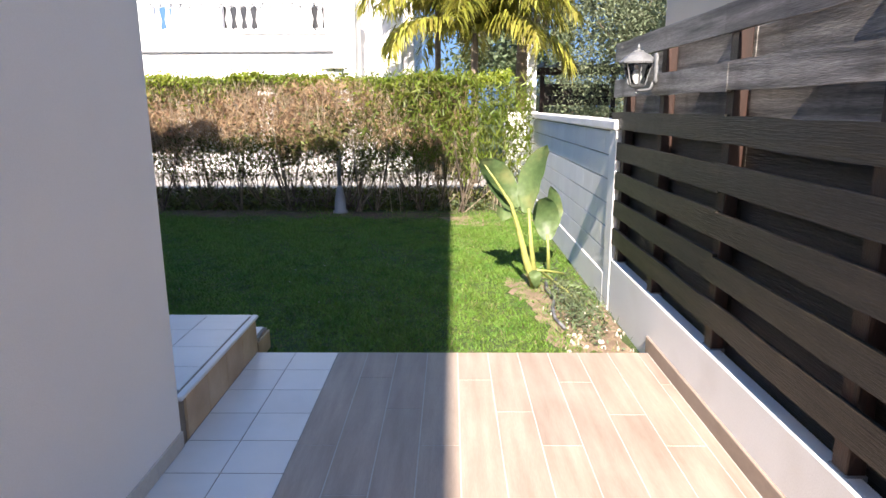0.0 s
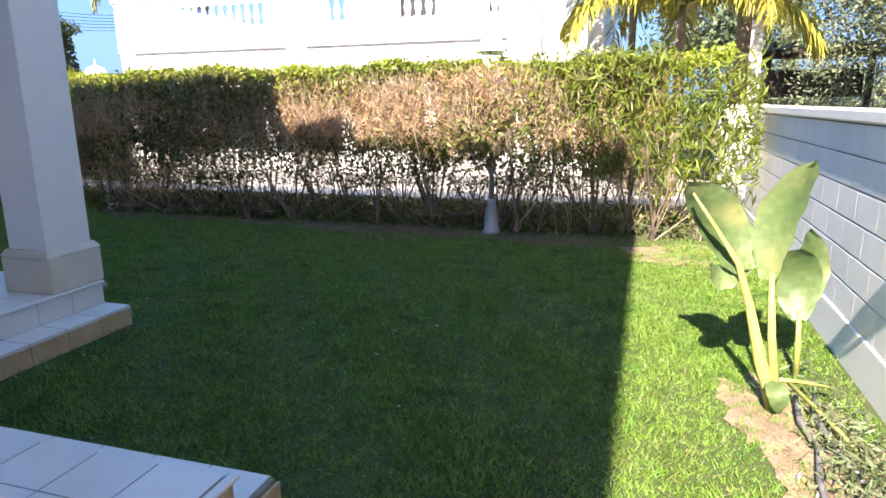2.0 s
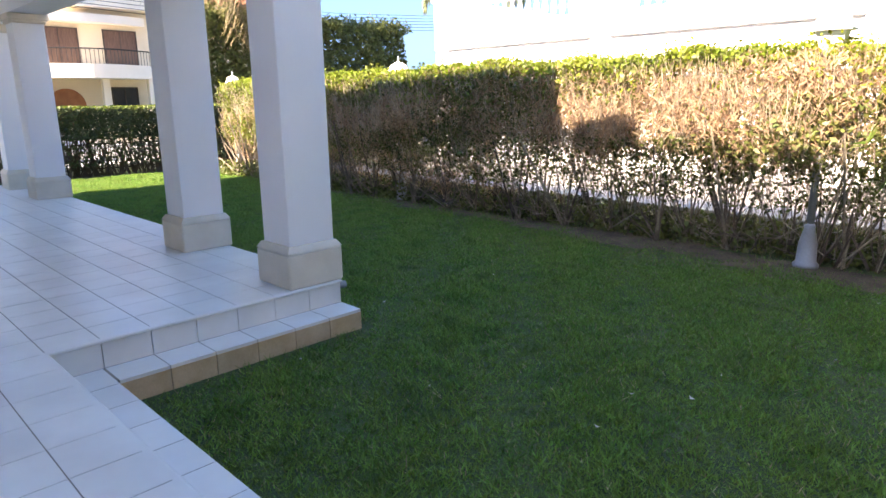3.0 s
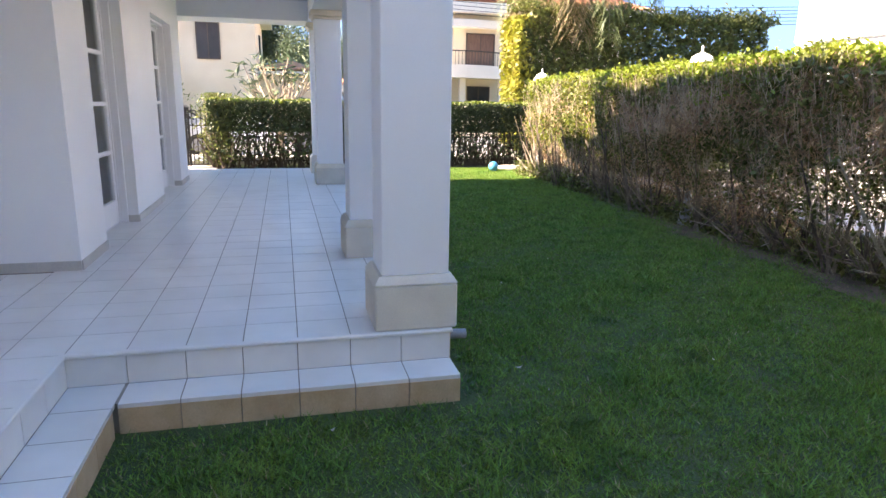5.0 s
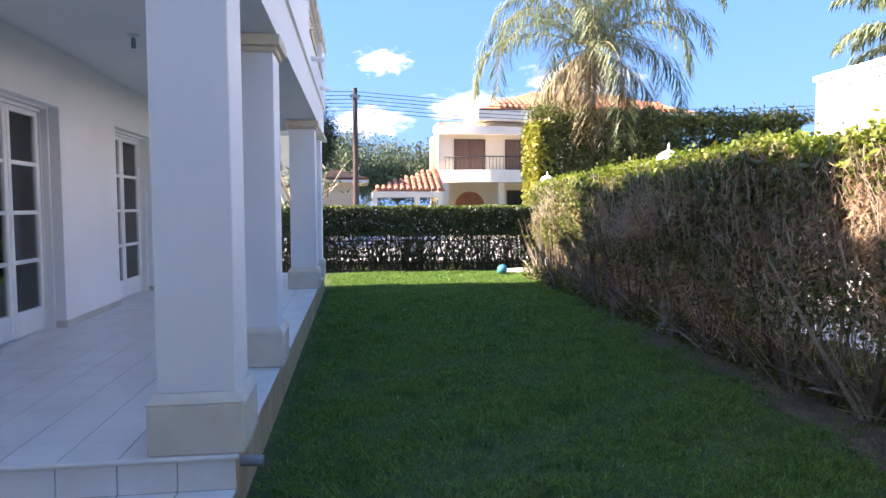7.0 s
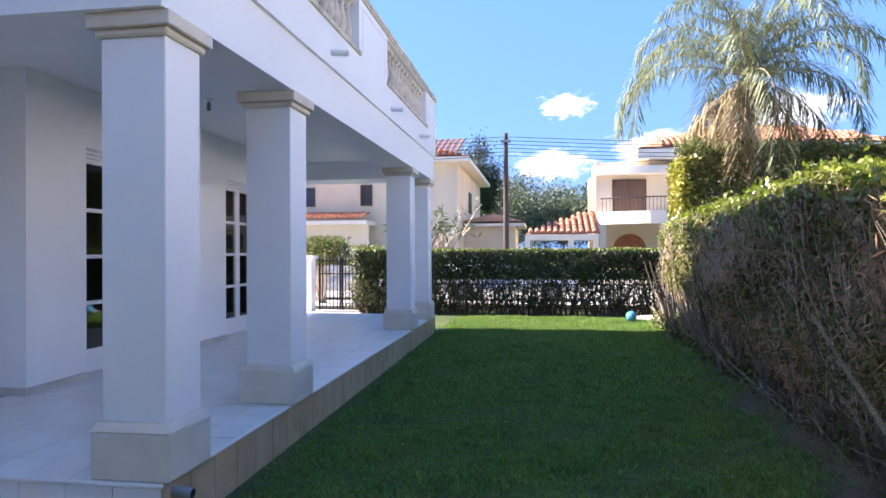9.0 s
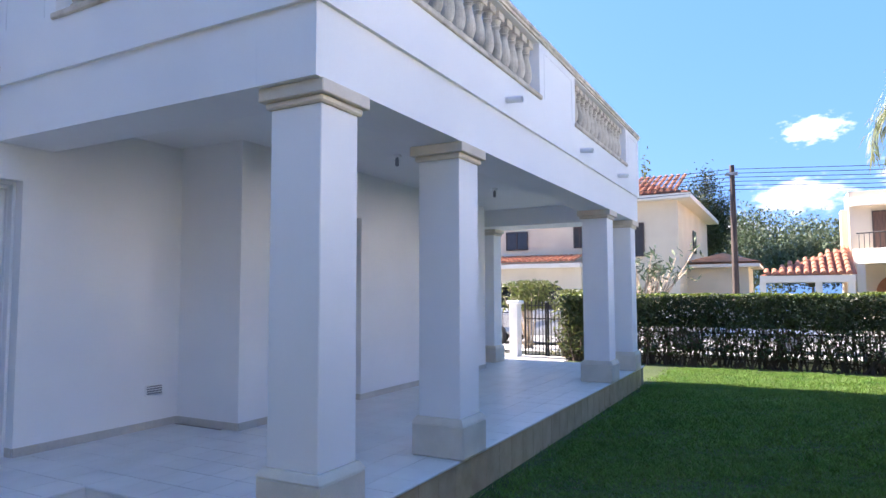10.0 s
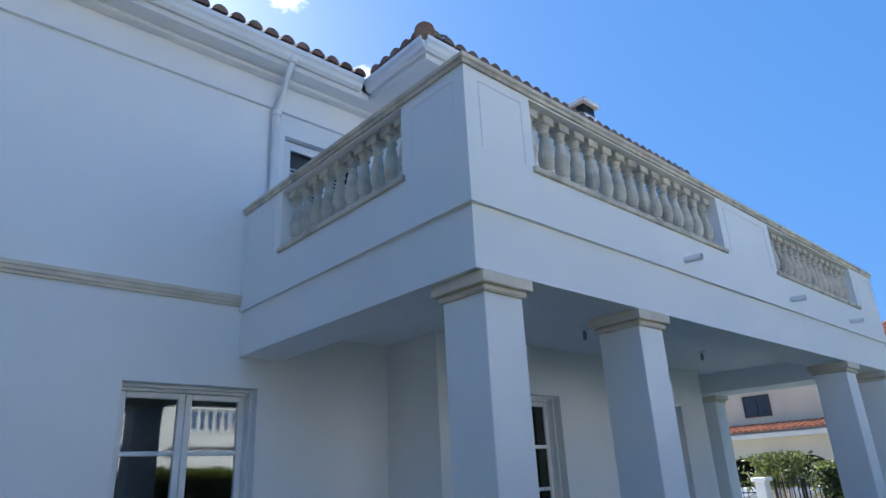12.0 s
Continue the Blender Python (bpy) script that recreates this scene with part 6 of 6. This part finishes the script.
t = b + np.column_stack([r5.normal(0, 0.35, n), r5.normal(0, 0.55, n), r5.uniform(0.7, 1.7, n)])
scatter_mesh("branch_crown", sticks(r5, b, t, 0.03), 4, M_TWIG, fg)
scatter_mesh("leaves", leaf_quads(r5, np.repeat(t, 7, axis=0) + r5.normal(0, 0.12, (n * 7, 3)), 0.3, 0.06, 0.35), 4, M_OLIVE, fg)
part("trunk", tube(bmesh.new(), [(-18.6, 5.2, 0), (-18.6, 5.2, 1.0)], [0.09, 0.07], 8), M_BARK, fg)

# utility pole and wires
po = base("utility_pole", (-28.2, 6.75, 0), "dark creosoted timber utility pole with wires", "utility pole")
part("pole", tube(bmesh.new(), [(-28.2, 6.75, 0), (-28.2, 6.75, 6.6)], [0.14, 0.09], 10), M_POLE, po)
part("bracket", boxed(-28.3, 6.55, 6.2, -28.1, 6.95, 6.32), M_GREYMETAL, po)
for k in range(6):
    z = 6.45 - k * 0.16
    w = bmesh.new()
    tube(w, [(-28.2, 6.75 + 30 * f, z - 1.0 * f + 3.0 * f * f - 2.0 * f + 0.6 * f) for f in (0, 0.15, 0.3, 0.45, 0.6, 0.8, 1.0)], 0.012, 4)
    part("wire", w, M_BLACK, po)
    w = bmesh.new()
    tube(w, [(-28.2, 6.75 - 40 * f, z - 1.5 * f + 2.0 * f * f) for f in (0, 0.2, 0.4, 0.6, 0.8, 1.0)], 0.012, 4)
    part("wire", w, M_BLACK, po)


# ---- villas across the street ----
def window(parent, x, y0, y1, z0, z1, pane=None, frame_mat=None):
    """A recessed dark window with frame and sill in a wall that faces the garden side."""
    w = part("window", boxed(x + 0.01, y0, z0, x + 0.035, y1, z1), pane or M_DARKWIN, parent, "curtained door glass" if pane else "dark window glass")
    f = bmesh.new()
    for q in ((y0 - 0.05, z0 - 0.05, y0, z1 + 0.05), (y1, z0 - 0.05, y1 + 0.05, z1 + 0.05), (y0, z1, y1, z1 + 0.05), (y0, z0 - 0.05, y1, z0)):
        box(f, x, q[0], q[1], x + 0.07, q[2], q[3])
    box(f, x, (y0 + y1) / 2 - 0.02, z0, x + 0.06, (y0 + y1) / 2 + 0.02, z1)
    part("frame", f, frame_mat or M_POLE, w)
    return w


def tile_runs(bm, x_low, x_high, y0, y1, z_low, rise, pitch=0.26):
    """Half-round tile runs on a slope that falls towards +x."""
    for i in range(int((y1 - y0) / pitch)):
        barrel(bm, (x_low, y0 + (i + 0.5) * pitch, z_low), (-1, 0, 0), rise, x_low - x_high, 0.1)


vm = base("villa", (-36, 13.5, 0), "cream two-storey villa with curved balcony and red tile roof", "house", "villas across the street")
part("wall", box(boxed(-35.2, 10.9, 0, -33.0, 13.4, 5.9), -39, 13.4, 0, -33.0, 23, 5.9), M_VILLA, vm)
part("side_wing", boxed(-34.6, 10.65, 0, -33.6, 10.9, 5.2), M_VILLA, vm)
part("roof", hip_roof(bmesh.new(), -39.6, -32.3, 12.9, 24.6, 6.5), M_ROOF, vm, "red clay tile roof")
rt = bmesh.new()
tile_runs(rt, -32.3, -34, 13.8, 23.2, 6.54, SLOPE, 0.3)
part("roof_tiles", rt, M_ROOF, vm)
part("eave", boxed(-39.0, 12.8, 5.92, -32.2, 24.6, 6.42), M_CREAM, vm, "white eaves")


def curved_slab(y0, y1, z0, z1, bulge, out=0.9, x=-32.98):
    ring = [(x, y0)] + [(x + out + bulge * math.sin(math.pi * f), y0 + (y1 - y0) * f) for f in [i / 14 for i in range(15)]] + [(x, y1)]
    return prism(bmesh.new(), ring, z0, z1)


part("balcony", curved_slab(10.95, 16.2, 2.8, 3.4, 1.0), M_CREAM, vm, "white curved balcony")
part("canopy", curved_slab(10.95, 16.2, 5.25, 5.62, 0.4, 0.3), M_CREAM, vm, "white curved canopy")
rl = part("railing", tube(bmesh.new(), [(-32.1 + 0.97 * math.sin(math.pi * f), 11.05 + 5.05 * f, 4.04) for f in [i / 16 for i in range(17)]], 0.03, 6), M_BLACK, vm, "dark iron balcony rail")
for i in range(30):
    f = (i + 0.5) / 30
    part("baluster", tube(bmesh.new(), [(-32.1 + 0.97 * math.sin(math.pi * f), 11.05 + 5.05 * f, 3.4), (-32.1 + 0.97 * math.sin(math.pi * f), 11.05 + 5.05 * f, 4.03)], 0.012, 4), M_BLACK, rl)
window(vm, -32.99, 11.75, 13.25, 3.42, 4.98, M_CURTAINBROWN)
window(vm, -32.99, 14.4, 15.8, 3.42, 4.98, M_CURTAINBROWN)
window(vm, -32.99, 14.5, 15.6, 1.0, 2.4)
arch = prism(bmesh.new(), [(0.78 * math.cos(a), 1.55 + 0.78 * math.sin(a)) for a in [math.pi * i / 14 for i in range(15)]] + [(-0.78, 0), (0.78, 0)], 0, 0.06)
for v in arch.verts:
    v.co = Vector((-32.98 + v.co.z, 12.5 + v.co.x, v.co.y + 0.05))
part("arched_door", arch, M_BROWNDOOR, vm, "orange-brown arched wooden door")
for y in (11.15, 13.95, 16.0):
    part("column", boxed(-32.3, y - 0.15, 0, -32.0, y + 0.15, 2.8), M_CREAM, vm, "white porch column")
cp = bmesh.new()
box(cp, -33.4, 7.5, 2.05, -30.6, 10.85, 2.32)
part("carport_beam", cp, M_CREAM, vm, "white carport beam")
for y in (7.6, 9.6, 10.7):
    part("carport_post", boxed(-30.9, y - 0.12, 0, -30.65, y + 0.12, 2.05), M_CREAM, vm)
rt = bmesh.new()
for i in range(11):
    barrel(rt, (-30.6, 7.75 + i * 0.29, 2.36), (-1, 0, 0), 0.42, 0.5 + 0.24 * i, 0.11)
part("carport_tiles", rt, M_ROOF, vm, "red half-round carport tiles")
bm = bmesh.new()
bm.faces.new([bm.verts.new(p) for p in ((-30.6, 7.5, 2.34), (-30.6, 10.9, 2.34), (-33.6, 10.9, 3.6), (-31.6, 8.6, 2.76))])
part("carport_roof", bm, M_ROOF, vm)

vl = base("villa", (-38, -2, 0), "cream two-storey villa with arched porch and red roof", "house", "villas across the street")
part("wall", boxed(-44, -9, 0, -32.0, 4.17, 6.0), M_VILLA, vl)
part("roof", hip_roof(bmesh.new(), -44.6, -31.4, -9.6, 4.75, 6.2, 0.36), M_ROOF, vl, "red clay tile roof")
rt = bmesh.new()
tile_runs(rt, -31.4, -35, -9.2, 4.3, 6.24, 0.36, 0.3)
part("roof_tiles", rt, M_ROOF, vl)
part("eave", box(boxed(-32.0, -9.6, 5.92, -31.35, 4.8, 6.14), -44.6, 4.17, 5.92, -32.0, 4.8, 6.14), M_CREAM, vl, "white eaves")
lw = bmesh.new()
box(lw, -39, 4.17, 0, -34.5, 6.9, 2.95)
part("side_porch", lw, M_VILLA, vl)
part("porch_roof", hip_roof(bmesh.new(), -39.3, -34.0, 4.0, 7.4, 3.1, 0.3), M_ROOF, vl, "dark weathered porch roof")
part("porch_eave", boxed(-39.3, 4.17, 2.85, -34.0, 7.4, 3.0), M_CREAM, vl)
w = bmesh.new()
box(w, -38.0, 4.175, 3.7, -36.9, 4.24, 4.9)
part("window", w, M_DARKWIN, vl, "dark side window")
window(vl, -31.99, -4.3, -3.2, 3.9, 4.75)
window(vl, -31.99, -0.7, -0.2, 3.9, 4.85)
window(vl, -31.99, 1.7, 2.6, 3.4, 4.9)
part("porch_canopy", boxed(-32.0, -9, 2.85, -30.2, 0.05, 3.05), M_CREAM, vl, "white porch eaves")
rt = bmesh.new()
tile_runs(rt, -30.2, -32.0, -9, 0.0, 3.1, 0.22, 0.26)
part("porch_tiles", rt, M_ROOF, vl, "red half-round porch tiles")
pw = bmesh.new()
holes = [(-7.6, -6.0, 0, 2.1), (-5.0, -3.4, 0, 2.1), (-2.4, -0.8, 0, 2.1)]
wall_mesh("x", -30.6, -0.25, -9, 0.0, 0, 2.85, holes, pw)
part("porch_front", pw, M_VILLA, vl)
for a, b, z0, z1 in holes:
    am = bmesh.new()
    m, rad = (a + b) / 2, (b - a) / 2
    arc = [(m + rad * math.cos(t), 1.55 + 0.55 * math.sin(t)) for t in [math.pi * i / 12 for i in range(13)]]
    ring = arc + [(a, 2.12), (b, 2.12)]
    v0, v1 = [[am.verts.new((x, y, z)) for y, z in ring] for x in (-30.59, -30.84)]
    for i in range(12):
        am.faces.new([v0[i], v0[i + 1], v1[i + 1], v1[i]])
    am.faces.new(v0), am.faces.new(v1[::-1])
    part("arch", am, M_VILLA, vl)
# the porch's inner shade, put in as a dark sheet
part("porch_shade_sheet", boxed(-32.0, -8, 0, -31.95, -0.3, 2.6), M_DARKWIN, vl, "dark sheet for the shade inside the porch")

# ---- clouds far away ----
def cloud_material():
    m = bpy.data.materials.new("cloud")
    m.use_nodes = True
    n, l = m.node_tree.nodes, m.node_tree.links
    n.remove(n["Principled BSDF"])
    tc = n.new("ShaderNodeTexCoord")
    ns = n.new("ShaderNodeTexNoise")
    ns.inputs["Scale"].default_value, ns.inputs["Detail"].default_value = 3.2, 6.0
    l.new(tc.outputs["Object"], ns.inputs["Vector"])
    gr = n.new("ShaderNodeTexGradient")
    gr.gradient_type = "SPHERICAL"
    l.new(tc.outputs["Object"], gr.inputs["Vector"])
    ad = n.new("ShaderNodeMath")
    ad.operation = "MULTIPLY_ADD"
    l.new(gr.outputs["Fac"], ad.inputs[0])
    ad.inputs[1].default_value = 0.75
    l.new(ns.outputs["Fac"], ad.inputs[2])
    mr = n.new("ShaderNodeMapRange")
    mr.inputs[1].default_value, mr.inputs[2].default_value, mr.inputs[4].default_value = 0.72, 1.12, 0.85
    l.new(ad.outputs[0], mr.inputs[0])
    mul = n.new("ShaderNodeMath")
    mul.operation = "MULTIPLY"
    sm = n.new("ShaderNodeMapRange")
    sm.inputs[1].default_value, sm.inputs[2].default_value = 0.0, 0.35
    l.new(gr.outputs["Fac"], sm.inputs[0])
    l.new(mr.outputs[0], mul.inputs[0]), l.new(sm.outputs[0], mul.inputs[1])
    tr, em, ms = n.new("ShaderNodeBsdfTransparent"), n.new("ShaderNodeEmission"), n.new("ShaderNodeMixShader")
    # sunlit white is put in as emission: the cloud cards glow by themselves
    em.inputs["Color"].default_value, em.inputs["Strength"].default_value = (0.95, 0.97, 1.0, 1), 0.62
    l.new(mul.outputs[0], ms.inputs[0]), l.new(tr.outputs[0], ms.inputs[1]), l.new(em.outputs[0], ms.inputs[2])
    l.new(ms.outputs[0], n["Material Output"].inputs["Surface"])
    return m


M_CLOUD = cloud_material()
for az, el, w, h, s in CLOUDS:
    d = 900.0
    bm = bmesh.new()
    bm.faces.new([bm.verts.new(p) for p in ((-1, -1, 0), (1, -1, 0), (1, 1, 0), (-1, 1, 0))])
    ob = new("backdrop_cloud", mesh_of("cloud", bm, M_CLOUD))
    ax, ex = radians(az), radians(el)
    at = Vector((-math.sin(ax) * math.cos(ex), math.cos(ax) * math.cos(ex), math.sin(ex))) * d
    ob.matrix_basis = look(at, (0, 0, 0)) @ Matrix.Diagonal((w * d, h * d, 1, 1))
    ob.visible_shadow = False
    tagged(ob, "small white fair-weather cloud", "cloud", "", "structure")

# ---- floors, steps and skirtings piece by piece ----
GAP = 0.006


def tile_mesh(name, a, b, thick, mat, e=0.0009):
    """A tile with eased top edges, its top at z = 0."""
    bm = bmesh.new()
    lo = [bm.verts.new((x, y, -thick)) for x, y in ((0, 0), (a, 0), (a, b), (0, b))]
    mid = [bm.verts.new((x, y, -e)) for x, y in ((0, 0), (a, 0), (a, b), (0, b))]
    top = [bm.verts.new((x, y, 0)) for x, y in ((e, e), (a - e, e), (a - e, b - e), (e, b - e))]
    for p, q in ((lo, mid), (mid, top)):
        for i in range(4):
            j = (i + 1) % 4
            bm.faces.new([p[i], p[j], q[j], q[i]])
    bm.faces.new(top)
    return mesh_of(name, bm, mat)


L_RING = [(SIDE_X, WALL_B), (SIDE_X, LAND_Y), (EDGE_X, LAND_Y), (EDGE_X, EDGE_Y), (-13.25, EDGE_Y), (-13.25, WALL_B)]
inset = 0.014
veranda = structure("floor_veranda", prism(bmesh.new(), [(SIDE_X - inset, WALL_B), (SIDE_X - inset, LAND_Y - inset), (EDGE_X - inset, LAND_Y - inset), (EDGE_X - inset, EDGE_Y - inset), (-13.25 + inset, EDGE_Y - inset), (-13.25 + inset, WALL_B)], -0.1, FLOOR - 0.0012), M_GROUT, "raised veranda floor of pale ceramic tiles", "floor")
tile = tile_mesh("tile", TILE - GAP, TILE - GAP, 0.02, M_TILE)
rest = bmesh.new()
r7 = random.Random(11)
count = 0
for i in range(0, 34):
    for j in range(0, 12):
        x0, y0 = EDGE_X - (i + 1) * TILE, EDGE_Y - (j + 1) * TILE
        if x0 < -13.27 or y0 + TILE < WALL_B + 0.05:
            continue
        if y0 + TILE < WALL_C + 0.02 and END_X < x0 + TILE / 2 < RET_X:
            continue
        if i < 17:
            piece("tile", tile, (x0 + GAP / 2, y0 + GAP / 2, FLOOR + r7.uniform(0.0012, 0.0022)), veranda)
            count += 1
        else:
            box(rest, x0 + GAP / 2, y0 + GAP / 2, FLOOR - 0.02, x0 + TILE - GAP / 2, y0 + TILE - GAP / 2, FLOOR + 0.0016)
for i in range(0, 10):
    for j in range(0, 5):
        x0, y0 = EDGE_X + i * TILE, LAND_Y - (j + 1) * TILE
        if x0 + TILE / 2 > SIDE_X or y0 + TILE / 2 < WALL_B:
            continue
        w = min(TILE, SIDE_X - x0)
        if w > TILE - 0.01:
            piece("tile", tile, (x0 + GAP / 2, y0 + GAP / 2, FLOOR + 0.0016), veranda)
        else:
            box(rest, x0 + GAP / 2, y0 + GAP / 2, FLOOR - 0.02, x0 + w, y0 + TILE - GAP / 2, FLOOR)
        count += 1
rt = part("tiles_beyond", rest, M_TILE, veranda)
rt["kind"] = "stuff"

# step along the landing and the veranda's short side
step = structure("step_garden", prism(bmesh.new(), [(SIDE_X - inset, LAND_Y - inset), (SIDE_X - inset, STEP_Y - inset), (STEP_X - inset, STEP_Y - inset), (STEP_X - inset, EDGE_Y - inset), (EDGE_X - inset, EDGE_Y - inset), (EDGE_X - inset, LAND_Y - inset)], -0.1, STEP_Z - 0.0012), M_GROUT, "low tiled garden step along the veranda", "step")
tread_x = tile_mesh("tread", TILE - GAP, STEP_Y - LAND_Y - GAP, 0.022, M_TILE)
tread_y = tile_mesh("tread", STEP_X - EDGE_X - GAP, TILE - GAP, 0.022, M_TILE)
riser_x = mesh_of("riser", boxed(0, -0.014, -0.155, TILE - GAP, 0, 0), M_TILE)
riser_y = mesh_of("riser", boxed(-0.014, 0, -0.155, 0, TILE - GAP, 0), M_TILE)
low_x = mesh_of("lower_riser", boxed(0, -0.014, -0.2, TILE - GAP, 0, 0), M_RISER)
low_y = mesh_of("lower_riser", boxed(-0.014, 0, -0.2, 0, TILE - GAP, 0), M_RISER)
tall_x = mesh_of("riser", boxed(0, -0.014, -0.4, TILE - GAP, 0, 0), M_RISER)
for i in range(9):
    x0 = EDGE_X + i * TILE
    if x0 + TILE <= SIDE_X + 0.05:
        piece("riser", riser_x, (x0, LAND_Y, FLOOR - 0.022), step)
        if i > 0:
            piece("tread", tread_x, (x0, LAND_Y + GAP / 2, STEP_Z), step)
            piece("lower_riser", low_x, (x0, STEP_Y, STEP_Z - 0.0225), step)
part("tread", boxed(EDGE_X + 0.002, LAND_Y + 0.002, STEP_Z - 0.022, EDGE_X + TILE - GAP, STEP_Y - 0.002, STEP_Z), M_TILE, step)
for i in range(7):
    y0 = LAND_Y + i * TILE
    piece("riser", riser_y, (EDGE_X, y0, FLOOR - 0.022), step)
    if i > 0:
        piece("tread", tread_y, (EDGE_X + GAP / 2, y0, STEP_Z), step)
        piece("lower_riser", low_y, (STEP_X, y0, STEP_Z - 0.0225), step)
for i in range(31):
    piece("riser", tall_x, (EDGE_X - (i + 1) * TILE, EDGE_Y, FLOOR - 0.0225), veranda)
tall_y = mesh_of("riser", boxed(-0.014, 0, -0.4, 0, TILE - GAP, 0), M_RISER)
for j in range(4):
    piece("riser", tall_y, (SIDE_X, WALL_B + 0.09 + j * TILE, FLOOR - 0.0225), veranda)
part("riser", boxed(SIDE_X - 0.014, LAND_Y + 0.002, -0.1, SIDE_X, STEP_Y, STEP_Z - 0.0225), M_RISER, step)
nose = bmesh.new()
box(nose, SIDE_X - 0.03, WALL_B + 0.02, FLOOR - 0.0215, SIDE_X + 0.012, LAND_Y + 0.012, FLOOR + 0.0015, bevel=0.006)
box(nose, EDGE_X + 0.012, LAND_Y - 0.03, FLOOR - 0.0215, SIDE_X - 0.031, LAND_Y + 0.012, FLOOR + 0.0015, bevel=0.006)
box(nose, EDGE_X - 0.03, LAND_Y - 0.03, FLOOR - 0.0215, EDGE_X + 0.0115, EDGE_Y + 0.012, FLOOR + 0.0015, bevel=0.006)
box(nose, -13.25, EDGE_Y - 0.03, FLOOR - 0.0215, EDGE_X - 0.031, EDGE_Y + 0.012, FLOOR + 0.0015, bevel=0.006)
part("nosing", nose, M_TILE, veranda, "rounded pale tile nosing")

# tiled path and wood-look deck
PATH_X = -0.815
cut_tile = tile_mesh("cut_tile", PATH_X - TILE - SIDE_X - GAP, TILE - GAP, 0.02, M_TILE)
path = structure("pavement_path", boxed(SIDE_X, -6, -0.1, PATH_X, DECK_Y - 0.002, DECK_Z - 0.0022), M_GROUT, "two-tile-wide pale ceramic path beside the house", "path")
for j in range(26):
    piece("tile", cut_tile, (SIDE_X + 0.004, DECK_Y - (j + 1) * TILE, DECK_Z - 0.001), path)
    piece("tile", tile, (PATH_X - TILE + GAP / 2, DECK_Y - (j + 1) * TILE, DECK_Z - 0.001), path)
deck = structure("pavement_deck", boxed(PATH_X + 0.001, -6, -0.1, WX - 0.019, DECK_Y - 0.002, DECK_Z - 0.002), M_PAVE, "wood-look porcelain plank terrace", "terrace")
PW, PL = 0.2, 1.2
plank = tile_mesh("plank", PW - 0.006, PL - 0.006, 0.02, M_WOODTILE, 0.0006)
for i in range(11):
    x0 = PATH_X + 0.003 + i * PW
    off = (i * 0.41) % PL
    y1 = DECK_Y
    first = off if off > 0.15 else PL
    while y1 > -3.5:
        ln = min(first, PL)
        first = PL
        if i < 10 and abs(ln - PL) < 1e-6:
            piece("plank", plank, (x0, y1 - PL, DECK_Z), deck)
        else:
            part("plank", tile_mesh("plank", min(PW, WX - 0.019 - x0) - 0.006, ln - 0.006, 0.02, M_WOODTILE, 0.0006), None, deck).matrix_basis = Matrix.Translation((x0, y1 - ln, DECK_Z))
        y1 -= ln
skirt = structure("baseboard_deck", boxed(WX - 0.019, -6, DECK_Z - 0.1, WX, DECK_Y + 0.06, DECK_Z + 0.095, bevel=0.004), M_WOODTILE, "beige tile skirting along the kerb wall", "baseboard")


def skirting(name, pts, h=0.075, z=FLOOR):
    bm = bmesh.new()
    for (xa, ya, xb, yb) in pts:
        n = max(1, round((abs(xb - xa) + abs(yb - ya)) / TILE))
        for k in range(n):
            f, g = k / n, (k + 1) / n
            xs, ys = sorted((xa + (xb - xa) * f, xa + (xb - xa) * g)), sorted((ya + (yb - ya) * f, ya + (yb - ya) * g))
            if xs[1] - xs[0] > ys[1] - ys[0]:
                box(bm, xs[0] + 0.001, ya, z, xs[1] - 0.001, ya + 0.011, z + h)
            else:
                box(bm, xa, ys[0] + 0.001, z, xa + 0.011, ys[1] - 0.001, z + h)
    return structure(name, bm, M_SKIRT, "beige tile skirting along the wall", "baseboard")


skirting("baseboard_garden", [(RET_X + 0.012, WALL_B, D3[0], WALL_B), (D3[1], WALL_B, SIDE_X - 0.02, WALL_B)])
skirting("baseboard_return", [(RET_X, WALL_B, RET_X, WALL_C)])
skirting("baseboard_veranda", [(RET_X, WALL_C, D1[1], WALL_C), (D1[0], WALL_C, D2[1], WALL_C), (D2[0], WALL_C, END_X, WALL_C)])
skirting("baseboard_reveals", [(D1[0], WALL_C - 0.15, D1[0], WALL_C), (D2[0], WALL_C - 0.15, D2[0], WALL_C), (D3[0], WALL_B - 0.1, D3[0], WALL_B)])
skirting("baseboard_path", [(SIDE_X, -6, SIDE_X, WALL_B)], 0.08, DECK_Z)

# blocks of the garden wall
COURSE, BLOCK = 0.203, 0.41
block = mesh_of("block", boxed(0, 0, 0, 0.02, BLOCK - 0.0018, COURSE - 0.010, bevel=0.004), M_BLOCK)
for k in range(6):
    z = 0.285 + k * COURSE
    y = 5.475 - (k % 2) * BLOCK / 2
    while y < 11.45:
        if y < 5.47:
            part("block", boxed(WX + 0.004, 5.474, z, WX + 0.024, y + BLOCK - 0.004, z + COURSE - 0.010), M_BLOCK, bw)
        elif y + BLOCK > 11.5:
            part("block", boxed(WX + 0.004, y, z, WX + 0.024, 11.495, z + COURSE - 0.010), M_BLOCK, bw)
        else:
            piece("block", block, (WX + 0.004, y, z), bw)
        y += BLOCK
